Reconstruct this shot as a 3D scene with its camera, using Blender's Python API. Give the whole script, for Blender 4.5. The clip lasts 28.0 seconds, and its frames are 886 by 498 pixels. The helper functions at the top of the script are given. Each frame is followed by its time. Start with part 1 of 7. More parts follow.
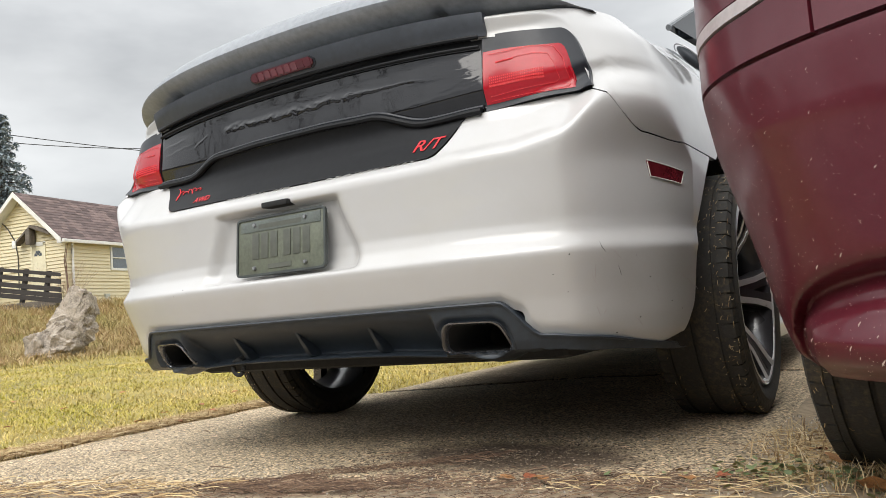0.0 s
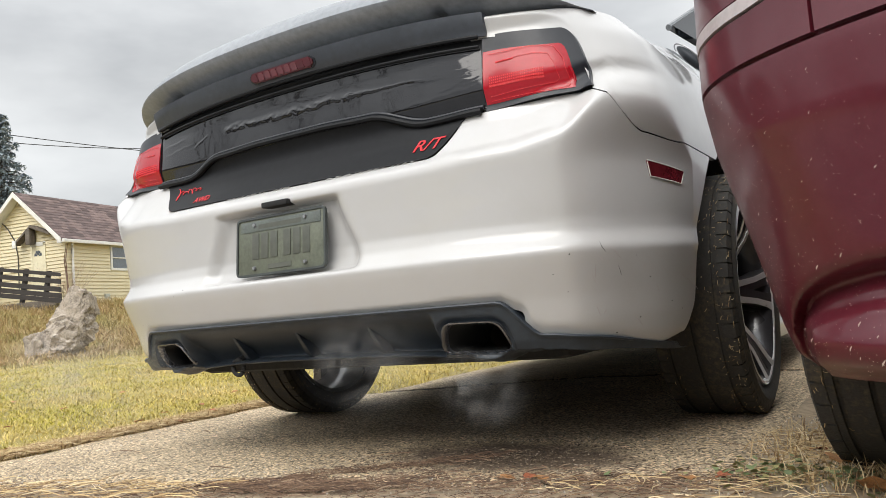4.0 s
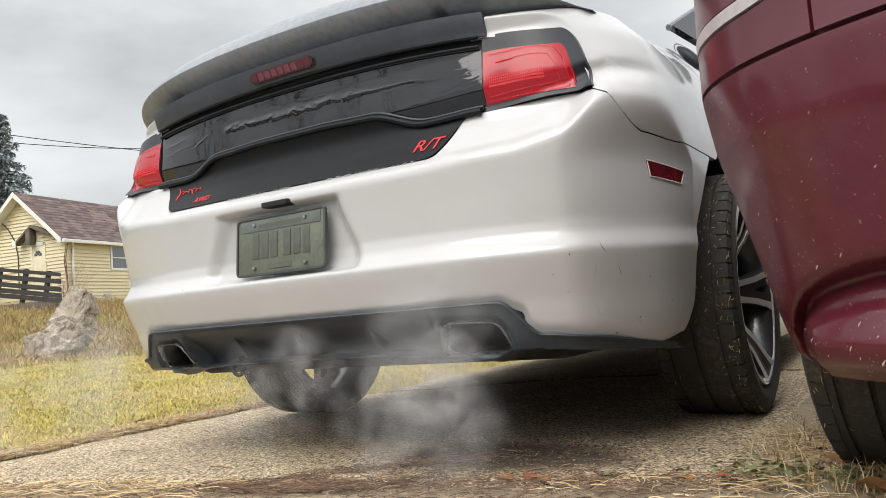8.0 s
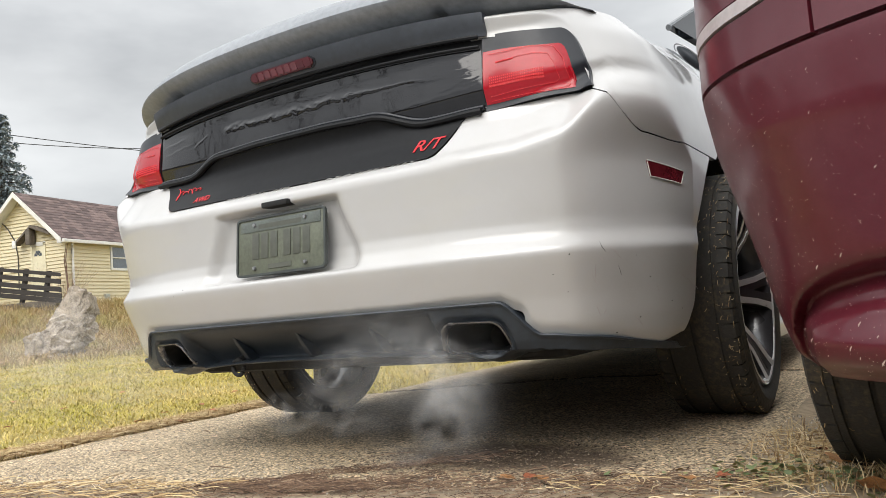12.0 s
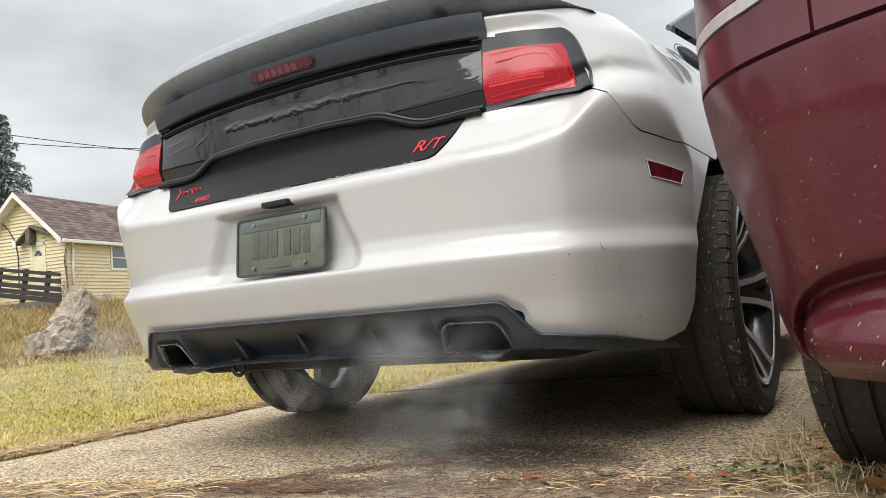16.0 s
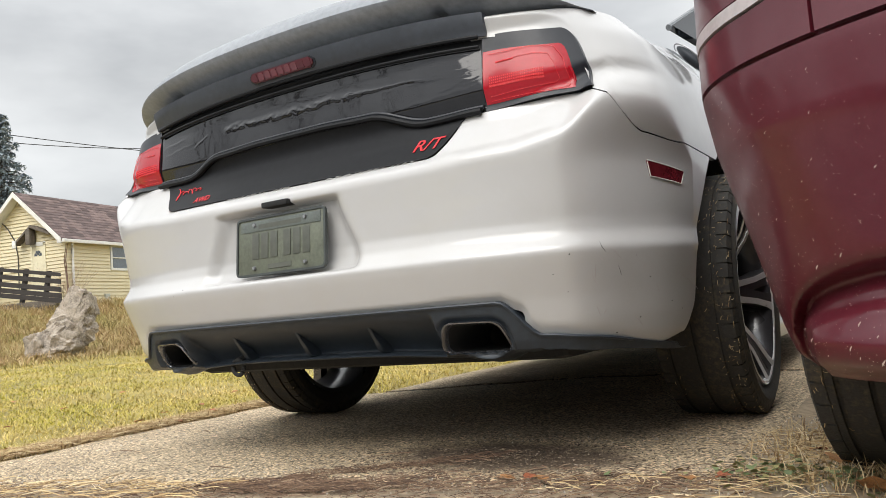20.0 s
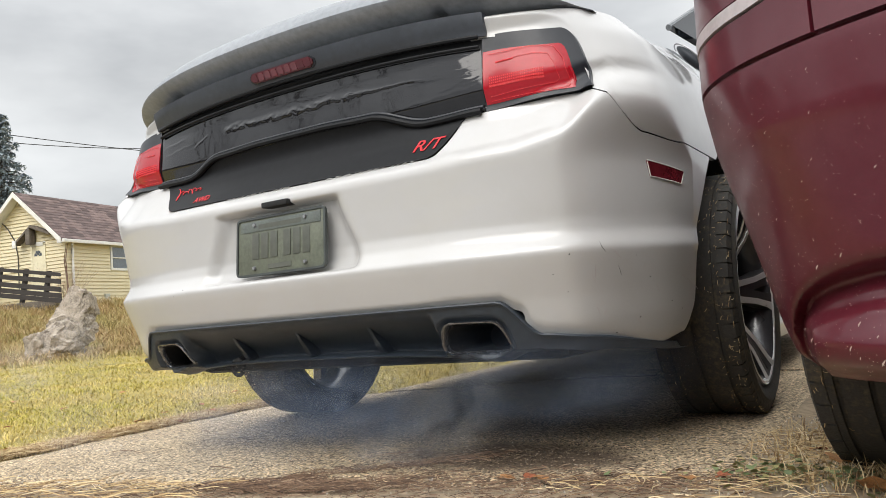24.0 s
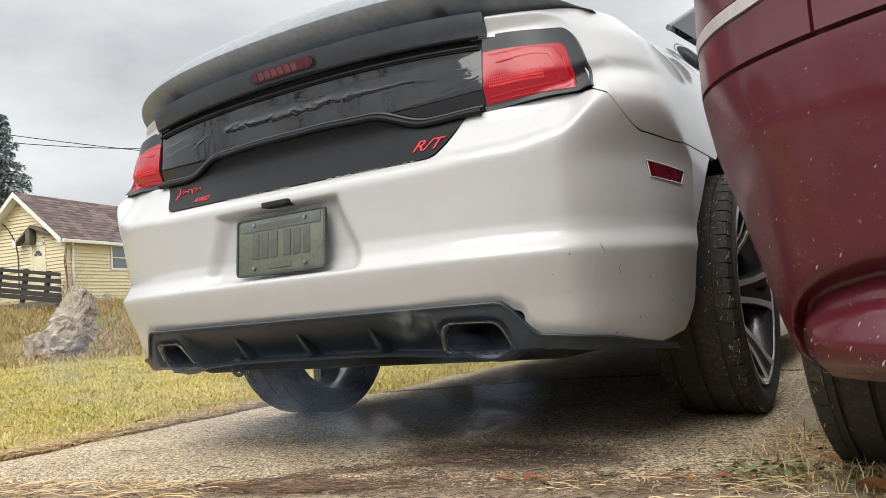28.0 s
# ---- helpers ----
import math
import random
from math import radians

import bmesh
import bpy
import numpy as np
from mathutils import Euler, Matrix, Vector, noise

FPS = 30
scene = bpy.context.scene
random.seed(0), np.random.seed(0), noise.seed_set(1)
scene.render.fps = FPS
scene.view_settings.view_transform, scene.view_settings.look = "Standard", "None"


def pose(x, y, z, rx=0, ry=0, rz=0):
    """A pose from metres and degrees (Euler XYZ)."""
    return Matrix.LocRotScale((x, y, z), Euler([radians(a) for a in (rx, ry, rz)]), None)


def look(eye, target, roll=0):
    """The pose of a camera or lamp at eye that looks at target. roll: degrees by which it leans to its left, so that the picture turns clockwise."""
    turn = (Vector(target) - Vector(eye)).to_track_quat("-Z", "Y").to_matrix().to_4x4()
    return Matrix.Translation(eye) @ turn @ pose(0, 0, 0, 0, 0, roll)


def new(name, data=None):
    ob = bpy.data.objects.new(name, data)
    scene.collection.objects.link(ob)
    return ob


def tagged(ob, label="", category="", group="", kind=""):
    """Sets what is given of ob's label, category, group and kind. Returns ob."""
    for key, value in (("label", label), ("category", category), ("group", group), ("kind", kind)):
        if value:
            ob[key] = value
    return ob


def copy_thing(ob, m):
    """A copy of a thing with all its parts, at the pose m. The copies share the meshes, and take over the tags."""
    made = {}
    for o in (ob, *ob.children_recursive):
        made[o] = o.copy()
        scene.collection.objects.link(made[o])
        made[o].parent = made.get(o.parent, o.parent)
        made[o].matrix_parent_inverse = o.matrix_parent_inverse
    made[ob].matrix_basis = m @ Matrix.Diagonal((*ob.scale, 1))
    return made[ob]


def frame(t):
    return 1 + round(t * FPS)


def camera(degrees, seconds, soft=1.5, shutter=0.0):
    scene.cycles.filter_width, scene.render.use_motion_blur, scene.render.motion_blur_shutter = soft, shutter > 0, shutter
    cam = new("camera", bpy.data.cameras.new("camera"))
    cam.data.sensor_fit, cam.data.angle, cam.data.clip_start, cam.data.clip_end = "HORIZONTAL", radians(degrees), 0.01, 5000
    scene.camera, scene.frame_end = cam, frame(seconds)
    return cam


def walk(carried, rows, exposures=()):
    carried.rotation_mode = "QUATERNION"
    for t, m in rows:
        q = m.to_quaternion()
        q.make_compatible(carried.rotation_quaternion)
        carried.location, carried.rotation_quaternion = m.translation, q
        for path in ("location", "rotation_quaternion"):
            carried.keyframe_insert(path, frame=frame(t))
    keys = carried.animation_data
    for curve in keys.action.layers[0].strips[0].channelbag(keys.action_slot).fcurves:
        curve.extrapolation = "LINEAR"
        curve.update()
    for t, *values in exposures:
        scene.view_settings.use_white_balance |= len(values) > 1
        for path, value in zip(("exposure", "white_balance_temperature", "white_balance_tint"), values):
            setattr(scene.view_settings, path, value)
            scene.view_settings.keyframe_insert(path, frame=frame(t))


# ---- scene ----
# World: x across the parked white car, y along it (forward), z up; its rear bumper stands at y = 0.
cam = camera(60.19, 28.0, soft=0.6)
EYE = look((1.3868, -1.4367, 0.3812), (0.347, 0.2641, 0.5422), -4.8)
walk(cam, [(0.0, EYE), (28.0, EYE)], exposures=[(0.0, 0.58), (28.0, 0.58)])

# ---- world and sun: an overcast sky, brighter ahead of the car ----
SUN_EL, SUN_ROT = radians(46), radians(176)
world = bpy.data.worlds.new("world")
scene.world = world
scene.cycles.transparent_max_bounces = 48
world.use_nodes = True
nt = world.node_tree
nt.nodes.clear()
w_out = nt.nodes.new("ShaderNodeOutputWorld")
w_bg = nt.nodes.new("ShaderNodeBackground")
w_sky = nt.nodes.new("ShaderNodeTexSky")
w_sky.sky_type, w_sky.sun_disc = "NISHITA", False
w_sky.sun_elevation, w_sky.sun_rotation = SUN_EL, SUN_ROT
w_tc = nt.nodes.new("ShaderNodeTexCoord")
w_map = nt.nodes.new("ShaderNodeMapping")
w_map.inputs["Scale"].default_value = (1.0, 1.0, 2.6)
w_n = nt.nodes.new("ShaderNodeTexNoise")
w_n.inputs["Scale"].default_value, w_n.inputs["Detail"].default_value, w_n.inputs["Roughness"].default_value = 2.1, 6, 0.5
w_r = nt.nodes.new("ShaderNodeValToRGB")
w_r.color_ramp.elements[0].position, w_r.color_ramp.elements[0].color = 0.34, (3.35, 3.42, 3.46, 1)
w_r.color_ramp.elements[1].position, w_r.color_ramp.elements[1].color = 0.64, (5.9, 5.98, 5.95, 1)
w_mix = nt.nodes.new("ShaderNodeMixRGB")
w_mix.inputs[0].default_value = 0.93
nt.links.new(w_tc.outputs["Generated"], w_map.inputs[0])
nt.links.new(w_map.outputs[0], w_n.inputs["Vector"])
nt.links.new(w_n.outputs["Fac"], w_r.inputs[0])
nt.links.new(w_sky.outputs[0], w_mix.inputs[1])
nt.links.new(w_r.outputs[0], w_mix.inputs[2])
# overcast: the cloud cover is brighter overhead and on the hidden sun's side (behind the car)
w_sep = nt.nodes.new("ShaderNodeSeparateXYZ")
nt.links.new(w_tc.outputs["Generated"], w_sep.inputs[0])
w_up = nt.nodes.new("ShaderNodeMapRange")
w_up.inputs["From Min"].default_value, w_up.inputs["From Max"].default_value = 0.30, 0.9
w_up.inputs["To Min"].default_value, w_up.inputs["To Max"].default_value = 1.0, 2.35
nt.links.new(w_sep.outputs["Z"], w_up.inputs[0])
w_back = nt.nodes.new("ShaderNodeMapRange")
w_back.inputs["From Min"].default_value, w_back.inputs["From Max"].default_value = -1.0, 0.7
w_back.inputs["To Min"].default_value, w_back.inputs["To Max"].default_value = 1.05, 1.65
w_side = nt.nodes.new("ShaderNodeVectorMath")
w_side.operation = "DOT_PRODUCT"
w_side.inputs[1].default_value = (0.45, -0.893, 0.0)
nt.links.new(w_tc.outputs["Generated"], w_side.inputs[0])
nt.links.new(w_side.outputs["Value"], w_back.inputs[0])
w_mul = nt.nodes.new("ShaderNodeMath")
w_mul.operation = "MULTIPLY"
nt.links.new(w_up.outputs[0], w_mul.inputs[0])
nt.links.new(w_back.outputs[0], w_mul.inputs[1])
w_str = nt.nodes.new("ShaderNodeMath")
w_str.operation, w_str.inputs[1].default_value = "MULTIPLY", 0.1
nt.links.new(w_mul.outputs[0], w_str.inputs[0])
nt.links.new(w_mix.outputs[0], w_bg.inputs[0])
nt.links.new(w_str.outputs[0], w_bg.inputs[1])
nt.links.new(w_bg.outputs[0], w_out.inputs[0])

sun = new("sun", bpy.data.lights.new("sun", "SUN"))
sun.data.energy, sun.data.angle, sun.data.color = 1.4, radians(40), (1.0, 0.96, 0.90)
sun.rotation_euler = (radians(44), 0, radians(4))

# ---- materials ----
def nodes(name):
    m = bpy.data.materials.new(name)
    m.use_nodes = True
    return m, m.node_tree, m.node_tree.nodes["Principled BSDF"]


def add(t, kind, **kw):
    n = t.nodes.new(kind)
    for k, v in kw.items():
        n.inputs[k].default_value = v
    return n


def ramp(t, fac, stops):
    r = t.nodes.new("ShaderNodeValToRGB")
    e = r.color_ramp.elements
    while len(e) < len(stops):
        e.new(0.5)
    for el, (pos, col) in zip(e, stops):
        el.position, el.color = pos, (*col, 1)
    t.links.new(fac, r.inputs[0])
    return r.outputs[0]


def coords(t, scale=(1, 1, 1), which="Object"):
    tc = t.nodes.new("ShaderNodeTexCoord")
    mp = add(t, "ShaderNodeMapping", Scale=scale)
    t.links.new(tc.outputs[which], mp.inputs[0])
    return mp.outputs[0]


def noise_of(t, vec, scale, detail=5, rough=0.6):
    n = add(t, "ShaderNodeTexNoise", Scale=scale, Detail=detail, Roughness=rough)
    t.links.new(vec, n.inputs["Vector"])
    return n.outputs["Fac"]


def bumped(t, b, height, strength, dist=0.01):
    n = add(t, "ShaderNodeBump", Strength=strength, Distance=dist)
    t.links.new(height, n.inputs["Height"])
    t.links.new(n.outputs[0], b.inputs["Normal"])


def tinted(c, k):
    return tuple(min(1, max(0, v * k)) for v in c)


def surface(name, col, rough=0.5, metal=0.0, var=0.12, scale=6.0, bump=0.0, bscale=120.0, coat=0.0, stretch=(1, 1, 1), dark=None, rvar=0.12, island=False, spec=0.5):
    """Two scales of colour variation, varied gloss and fine relief."""
    m, t, b = nodes(name)
    v = coords(t, stretch)
    big, fine = noise_of(t, v, scale), noise_of(t, v, scale * 9, 3)
    mx = add(t, "ShaderNodeMath")
    mx.operation = "ADD"
    t.links.new(big, mx.inputs[0])
    t.links.new(fine, mx.inputs[1])
    hf = add(t, "ShaderNodeMath")
    hf.operation, hf.inputs[1].default_value = "MULTIPLY", 0.5
    t.links.new(mx.outputs[0], hf.inputs[0])
    c = ramp(t, hf.outputs[0], [(0.36, dark or tinted(col, 1 - var)), (0.5, col), (0.64, tinted(col, 1 + var))])
    if island:
        g = t.nodes.new("ShaderNodeNewGeometry")
        hs = add(t, "ShaderNodeHueSaturation")
        mr = add(t, "ShaderNodeMapRange", **{"To Min": 0.6, "To Max": 1.35})
        t.links.new(g.outputs["Random Per Island"], mr.inputs[0])
        t.links.new(mr.outputs[0], hs.inputs["Value"])
        t.links.new(c, hs.inputs["Color"])
        c = hs.outputs[0]
    t.links.new(c, b.inputs["Base Color"])
    rr = add(t, "ShaderNodeMapRange", **{"To Min": max(0.02, rough - rvar), "To Max": min(1, rough + rvar)})
    t.links.new(big, rr.inputs[0])
    t.links.new(rr.outputs[0], b.inputs["Roughness"])
    b.inputs["Metallic"].default_value = metal
    b.inputs["Specular IOR Level"].default_value = spec
    b.inputs["Coat Weight"].default_value = coat
    b.inputs["Coat Roughness"].default_value = 0.04
    if bump:
        bumped(t, b, noise_of(t, v, bscale, 4), bump, 0.004)
    return m


def island_colours(name, stops, rough=0.9, patches=None):
    """Colour picked piece by piece, for leaves, blades and chips."""
    m, t, b = nodes(name)
    g = t.nodes.new("ShaderNodeNewGeometry")
    c = ramp(t, g.outputs["Random Per Island"], stops)
    v = coords(t)
    if patches:
        mp = add(t, "ShaderNodeMixRGB")
        t.links.new(ramp(t, noise_of(t, v, 0.9, 5, 0.65), [(0.42, (0, 0, 0)), (0.62, (1, 1, 1))]), mp.inputs[0])
        t.links.new(c, mp.inputs[1])
        t.links.new(ramp(t, g.outputs["Random Per Island"], patches), mp.inputs[2])
        c = mp.outputs[0]
    fine = noise_of(t, v, 40, 3)
    mr = add(t, "ShaderNodeMapRange", **{"To Min": 0.75, "To Max": 1.2})
    hs = add(t, "ShaderNodeHueSaturation")
    t.links.new(fine, mr.inputs[0])
    t.links.new(mr.outputs[0], hs.inputs["Value"])
    t.links.new(c, hs.inputs["Color"])
    t.links.new(hs.outputs[0], b.inputs["Base Color"])
    b.inputs["Roughness"].default_value = rough
    return m


def paint(name, col, rough, flake=0.0, dirt=(0.3, 0.28, 0.24), dirt_amount=0.2, coat=0.8, haze=0.05, spec=0.5):
    """Car paint under clear coat, with metal flake and blown dust."""
    m, t, b = nodes(name)
    v = coords(t)
    vo = add(t, "ShaderNodeTexVoronoi", Scale=2200.0)
    t.links.new(v, vo.inputs["Vector"])
    c = ramp(t, vo.outputs["Color"], [(0.2, tinted(col, 1 - flake)), (0.8, tinted(col, 1 + flake))])
    d = ramp(t, noise_of(t, v, 5.0, 8, 0.7), [(0.45, (0, 0, 0)), (0.8, (dirt_amount,) * 3)])
    mx = add(t, "ShaderNodeMixRGB")
    t.links.new(d, mx.inputs[0])
    t.links.new(c, mx.inputs[1])
    mx.inputs[2].default_value = (*dirt, 1)
    t.links.new(mx.outputs[0], b.inputs["Base Color"])
    mr = add(t, "ShaderNodeMapRange", **{"To Min": rough * 0.8, "To Max": rough * 1.5})
    t.links.new(noise_of(t, v, 14, 5), mr.inputs[0])
    t.links.new(mr.outputs[0], b.inputs["Roughness"])
    b.inputs["Coat Weight"].default_value = coat
    b.inputs["Coat Roughness"].default_value = haze
    b.inputs["Specular IOR Level"].default_value = spec
    bumped(t, b, noise_of(t, v, 260, 2), 0.03, 0.001)
    return m


def wrinkled(name, col, rough):
    """Black film with creases."""
    m, t, b = nodes(name)
    v = coords(t, (1, 1, 3.2))
    b.inputs["Base Color"].default_value = (*col, 1)
    b.inputs["Roughness"].default_value = rough
    b.inputs["Coat Weight"].default_value = 0.2
    b.inputs["Specular IOR Level"].default_value = 0.42
    a = noise_of(t, v, 4.0, 2, 0.5)
    w = add(t, "ShaderNodeTexNoise", Scale=5.0, Detail=4.0, Distortion=1.6)
    t.links.new(v, w.inputs["Vector"])
    cr = ramp(t, w.outputs["Fac"], [(0.47, (0, 0, 0)), (0.5, (1, 1, 1)), (0.53, (0, 0, 0))])
    ad = add(t, "ShaderNodeMath")
    ad.operation = "MULTIPLY_ADD"
    ad.inputs[1].default_value = 0.35
    t.links.new(cr, ad.inputs[0])
    t.links.new(a, ad.inputs[2])
    bumped(t, b, ad.outputs[0], 0.035, 0.006)
    return m


WHITE = paint("white_paint", (0.455, 0.45, 0.445), 0.42, 0.02, (0.36, 0.33, 0.28), 0.22, 0.9)
MAROON = paint("maroon_paint", (0.076, 0.0050, 0.0125), 0.42, 0.18, (0.24, 0.11, 0.12), 0.13, 0.55, 0.13, 0.22)
BLACK_TRIM = surface("black_plastic", (0.024, 0.032, 0.042), 0.46, var=0.25, bump=0.15, bscale=600)
BLACK_FILM = surface("satin_black_film", (0.010, 0.0105, 0.012), 0.5, var=0.2, bump=0.04, bscale=90, spec=0.17)
GLOSS_FILM = wrinkled("gloss_black_film", (0.010, 0.010, 0.012), 0.04)
LIP_BLACK = surface("satin_black_lip", (0.040, 0.046, 0.057), 0.4, var=0.2, bump=0.04, bscale=300)
SPOILER_BLACK = surface("weathered_black_paint", (0.20, 0.215, 0.235), 0.38, var=0.2, bump=0.05, bscale=300, coat=0.15)
BEZEL = surface("dark_bezel", (0.018, 0.020, 0.025), 0.35, var=0.15, spec=0.35)
RED_LENS = surface("red_lens", (0.36, 0.007, 0.016), 0.22, var=0.10, scale=12, coat=0.2, spec=0.3)
RED_BRIGHT = surface("bright_red_reflector", (0.66, 0.022, 0.03), 0.25, var=0.15, scale=60, coat=0.6)
RED_DARK = surface("dark_red_lens", (0.12, 0.012, 0.018), 0.15, var=0.2, scale=40, coat=0.8)
RED_CELL = surface("red_light_cell", (0.62, 0.02, 0.025), 0.4, var=0.1, scale=60)
RED_DIM = surface("dim_red_lens", (0.085, 0.012, 0.02), 0.35, var=0.2, scale=40)
RED_INK = surface("red_vinyl", (0.62, 0.02, 0.03), 0.4, var=0.1)
PALE_STRIP = surface("dull_silver_strip", (0.46, 0.41, 0.41), 0.38, 0.25, var=0.12, scale=10)
STEEL = surface("dull_steel", (0.32, 0.32, 0.33), 0.35, 0.9, var=0.2, scale=20)
RUSTY = surface("rusty_steel", (0.07, 0.045, 0.035), 0.75, 0.2, var=0.4, scale=40)
EXHAUST = surface("smoked_steel", (0.21, 0.215, 0.23), 0.25, 0.85, var=0.2, scale=20)
SOOT = surface("sooty_black", (0.012, 0.012, 0.012), 0.9, var=0.3, scale=25)
RUBBER = surface("tyre_rubber", (0.034, 0.032, 0.029), 0.75, var=0.35, scale=9, bump=0.5, bscale=200, dark=(0.075, 0.060, 0.040), spec=0.3)
ALLOY = surface("machined_alloy", (0.74, 0.74, 0.75), 0.32, 0.55, var=0.1, scale=25)
ALLOY_BLACK = surface("black_wheel_paint", (0.03, 0.03, 0.033), 0.3, var=0.2, coat=0.5)
UNDERSIDE = surface("underbody_coat", (0.02, 0.02, 0.02), 0.9, var=0.3, bump=0.4, bscale=60)
TINT = surface("tinted_glass", (0.012, 0.016, 0.02), 0.04, var=0.1, coat=1.0)
PLATE = surface("faded_plate", (0.105, 0.115, 0.085), 0.45, var=0.25, scale=14, bump=0.08, bscale=90)
PLATE_COVER = surface("smoked_plate_frame", (0.045, 0.052, 0.05), 0.3, var=0.2)
PLATE_INK = surface("plate_ink", (0.074, 0.079, 0.064), 0.5, var=0.2)
SIDING = surface("cream_vinyl_siding", (0.68, 0.60, 0.40), 0.55, var=0.06, scale=1.5, bump=0.1, bscale=40, stretch=(1, 1, 4))
TRIM_WHITE = surface("white_trim_paint", (0.74, 0.73, 0.69), 0.5, var=0.1, scale=3)
SHINGLE = surface("brown_shingles", (0.135, 0.095, 0.088), 0.9, var=0.35, scale=2.5, bump=0.5, bscale=30, island=True)
DOOR = surface("cream_door_paint", (0.72, 0.66, 0.47), 0.45, var=0.06)
DARK_GLASS = surface("window_glass", (0.10, 0.12, 0.14), 0.05, var=0.2, scale=2, coat=1.0)
DECK_WOOD = surface("weathered_dark_wood", (0.038, 0.033, 0.031), 0.85, var=0.4, scale=5, bump=0.4, bscale=40, stretch=(1, 1, 6))
GREY_WOOD = surface("old_grey_timber", (0.13, 0.11, 0.09), 0.9, var=0.4, scale=6, bump=0.4, bscale=40)
BARK = surface("bark", (0.075, 0.06, 0.048), 0.95, var=0.4, scale=8, bump=0.7, bscale=30, stretch=(1, 1, 0.3))
VINE = surface("reddish_vine_bark", (0.19, 0.12, 0.085), 0.9, var=0.35, scale=10)
STONE = surface("pale_boulder_stone", (0.32, 0.275, 0.225), 0.92, var=0.4, scale=4.0, bump=1.0, bscale=18, dark=(0.12, 0.10, 0.08))
# the haze of distance is put into these pale blue-grey needle colours
HAZED_NEEDLES = island_colours("hazed_spruce_needles", [(0.0, (0.13, 0.165, 0.19)), (0.5, (0.21, 0.255, 0.28)), (1.0, (0.30, 0.34, 0.36))])
LAWN = island_colours("lawn_blades", [(0.0, (0.20, 0.19, 0.022)), (0.35, (0.37, 0.33, 0.04)), (0.7, (0.50, 0.42, 0.07)), (1.0, (0.62, 0.50, 0.17))], 0.9,
                      [(0.0, (0.32, 0.24, 0.05)), (0.4, (0.52, 0.40, 0.11)), (0.8, (0.64, 0.48, 0.18)), (1.0, (0.72, 0.57, 0.28))])
DRY_GRASS = island_colours("dry_grass", [(0.0, (0.20, 0.12, 0.055)), (0.4, (0.38, 0.25, 0.115)), (0.75, (0.48, 0.34, 0.17)), (0.9, (0.54, 0.41, 0.23)), (1.0, (0.60, 0.48, 0.30))], 0.9,
                          [(0.0, (0.16, 0.15, 0.05)), (0.5, (0.30, 0.27, 0.09)), (1.0, (0.44, 0.37, 0.15))])
STRAW = island_colours("straw", [(0.0, (0.20, 0.12, 0.06)), (0.4, (0.42, 0.29, 0.14)), (0.8, (0.60, 0.46, 0.25)), (1.0, (0.70, 0.58, 0.38))])
RUSTY_NEEDLES = island_colours("fallen_needles", [(0.0, (0.05, 0.03, 0.02)), (0.5, (0.12, 0.07, 0.042)), (0.9, (0.22, 0.14, 0.085)), (1.0, (0.30, 0.22, 0.15))])
DARK_CRUMBS = island_colours("soil_crumbs", [(0.0, (0.03, 0.022, 0.016)), (0.5, (0.08, 0.058, 0.04)), (0.9, (0.20, 0.15, 0.10)), (1.0, (0.42, 0.36, 0.28))])
CHIPS = island_colours("gravel_chips", [(0.0, (0.10, 0.085, 0.07)), (0.5, (0.30, 0.26, 0.21)), (0.85, (0.44, 0.40, 0.34)), (1.0, (0.62, 0.58, 0.52))])
IVY = island_colours("green_weed_leaf", [(0.0, (0.10, 0.14, 0.06)), (0.5, (0.19, 0.24, 0.10)), (0.8, (0.30, 0.28, 0.11)), (1.0, (0.45, 0.30, 0.13))], 0.6)
LEAF = surface("dead_leaf", (0.36, 0.17, 0.06), 0.7, var=0.4, scale=30, bump=0.3, bscale=60)
LEAF_RED = surface("red_brown_leaf", (0.33, 0.10, 0.045), 0.7, var=0.35, scale=30, bump=0.3, bscale=60)
CABLE = surface("cable_black", (0.03, 0.03, 0.03), 0.7)


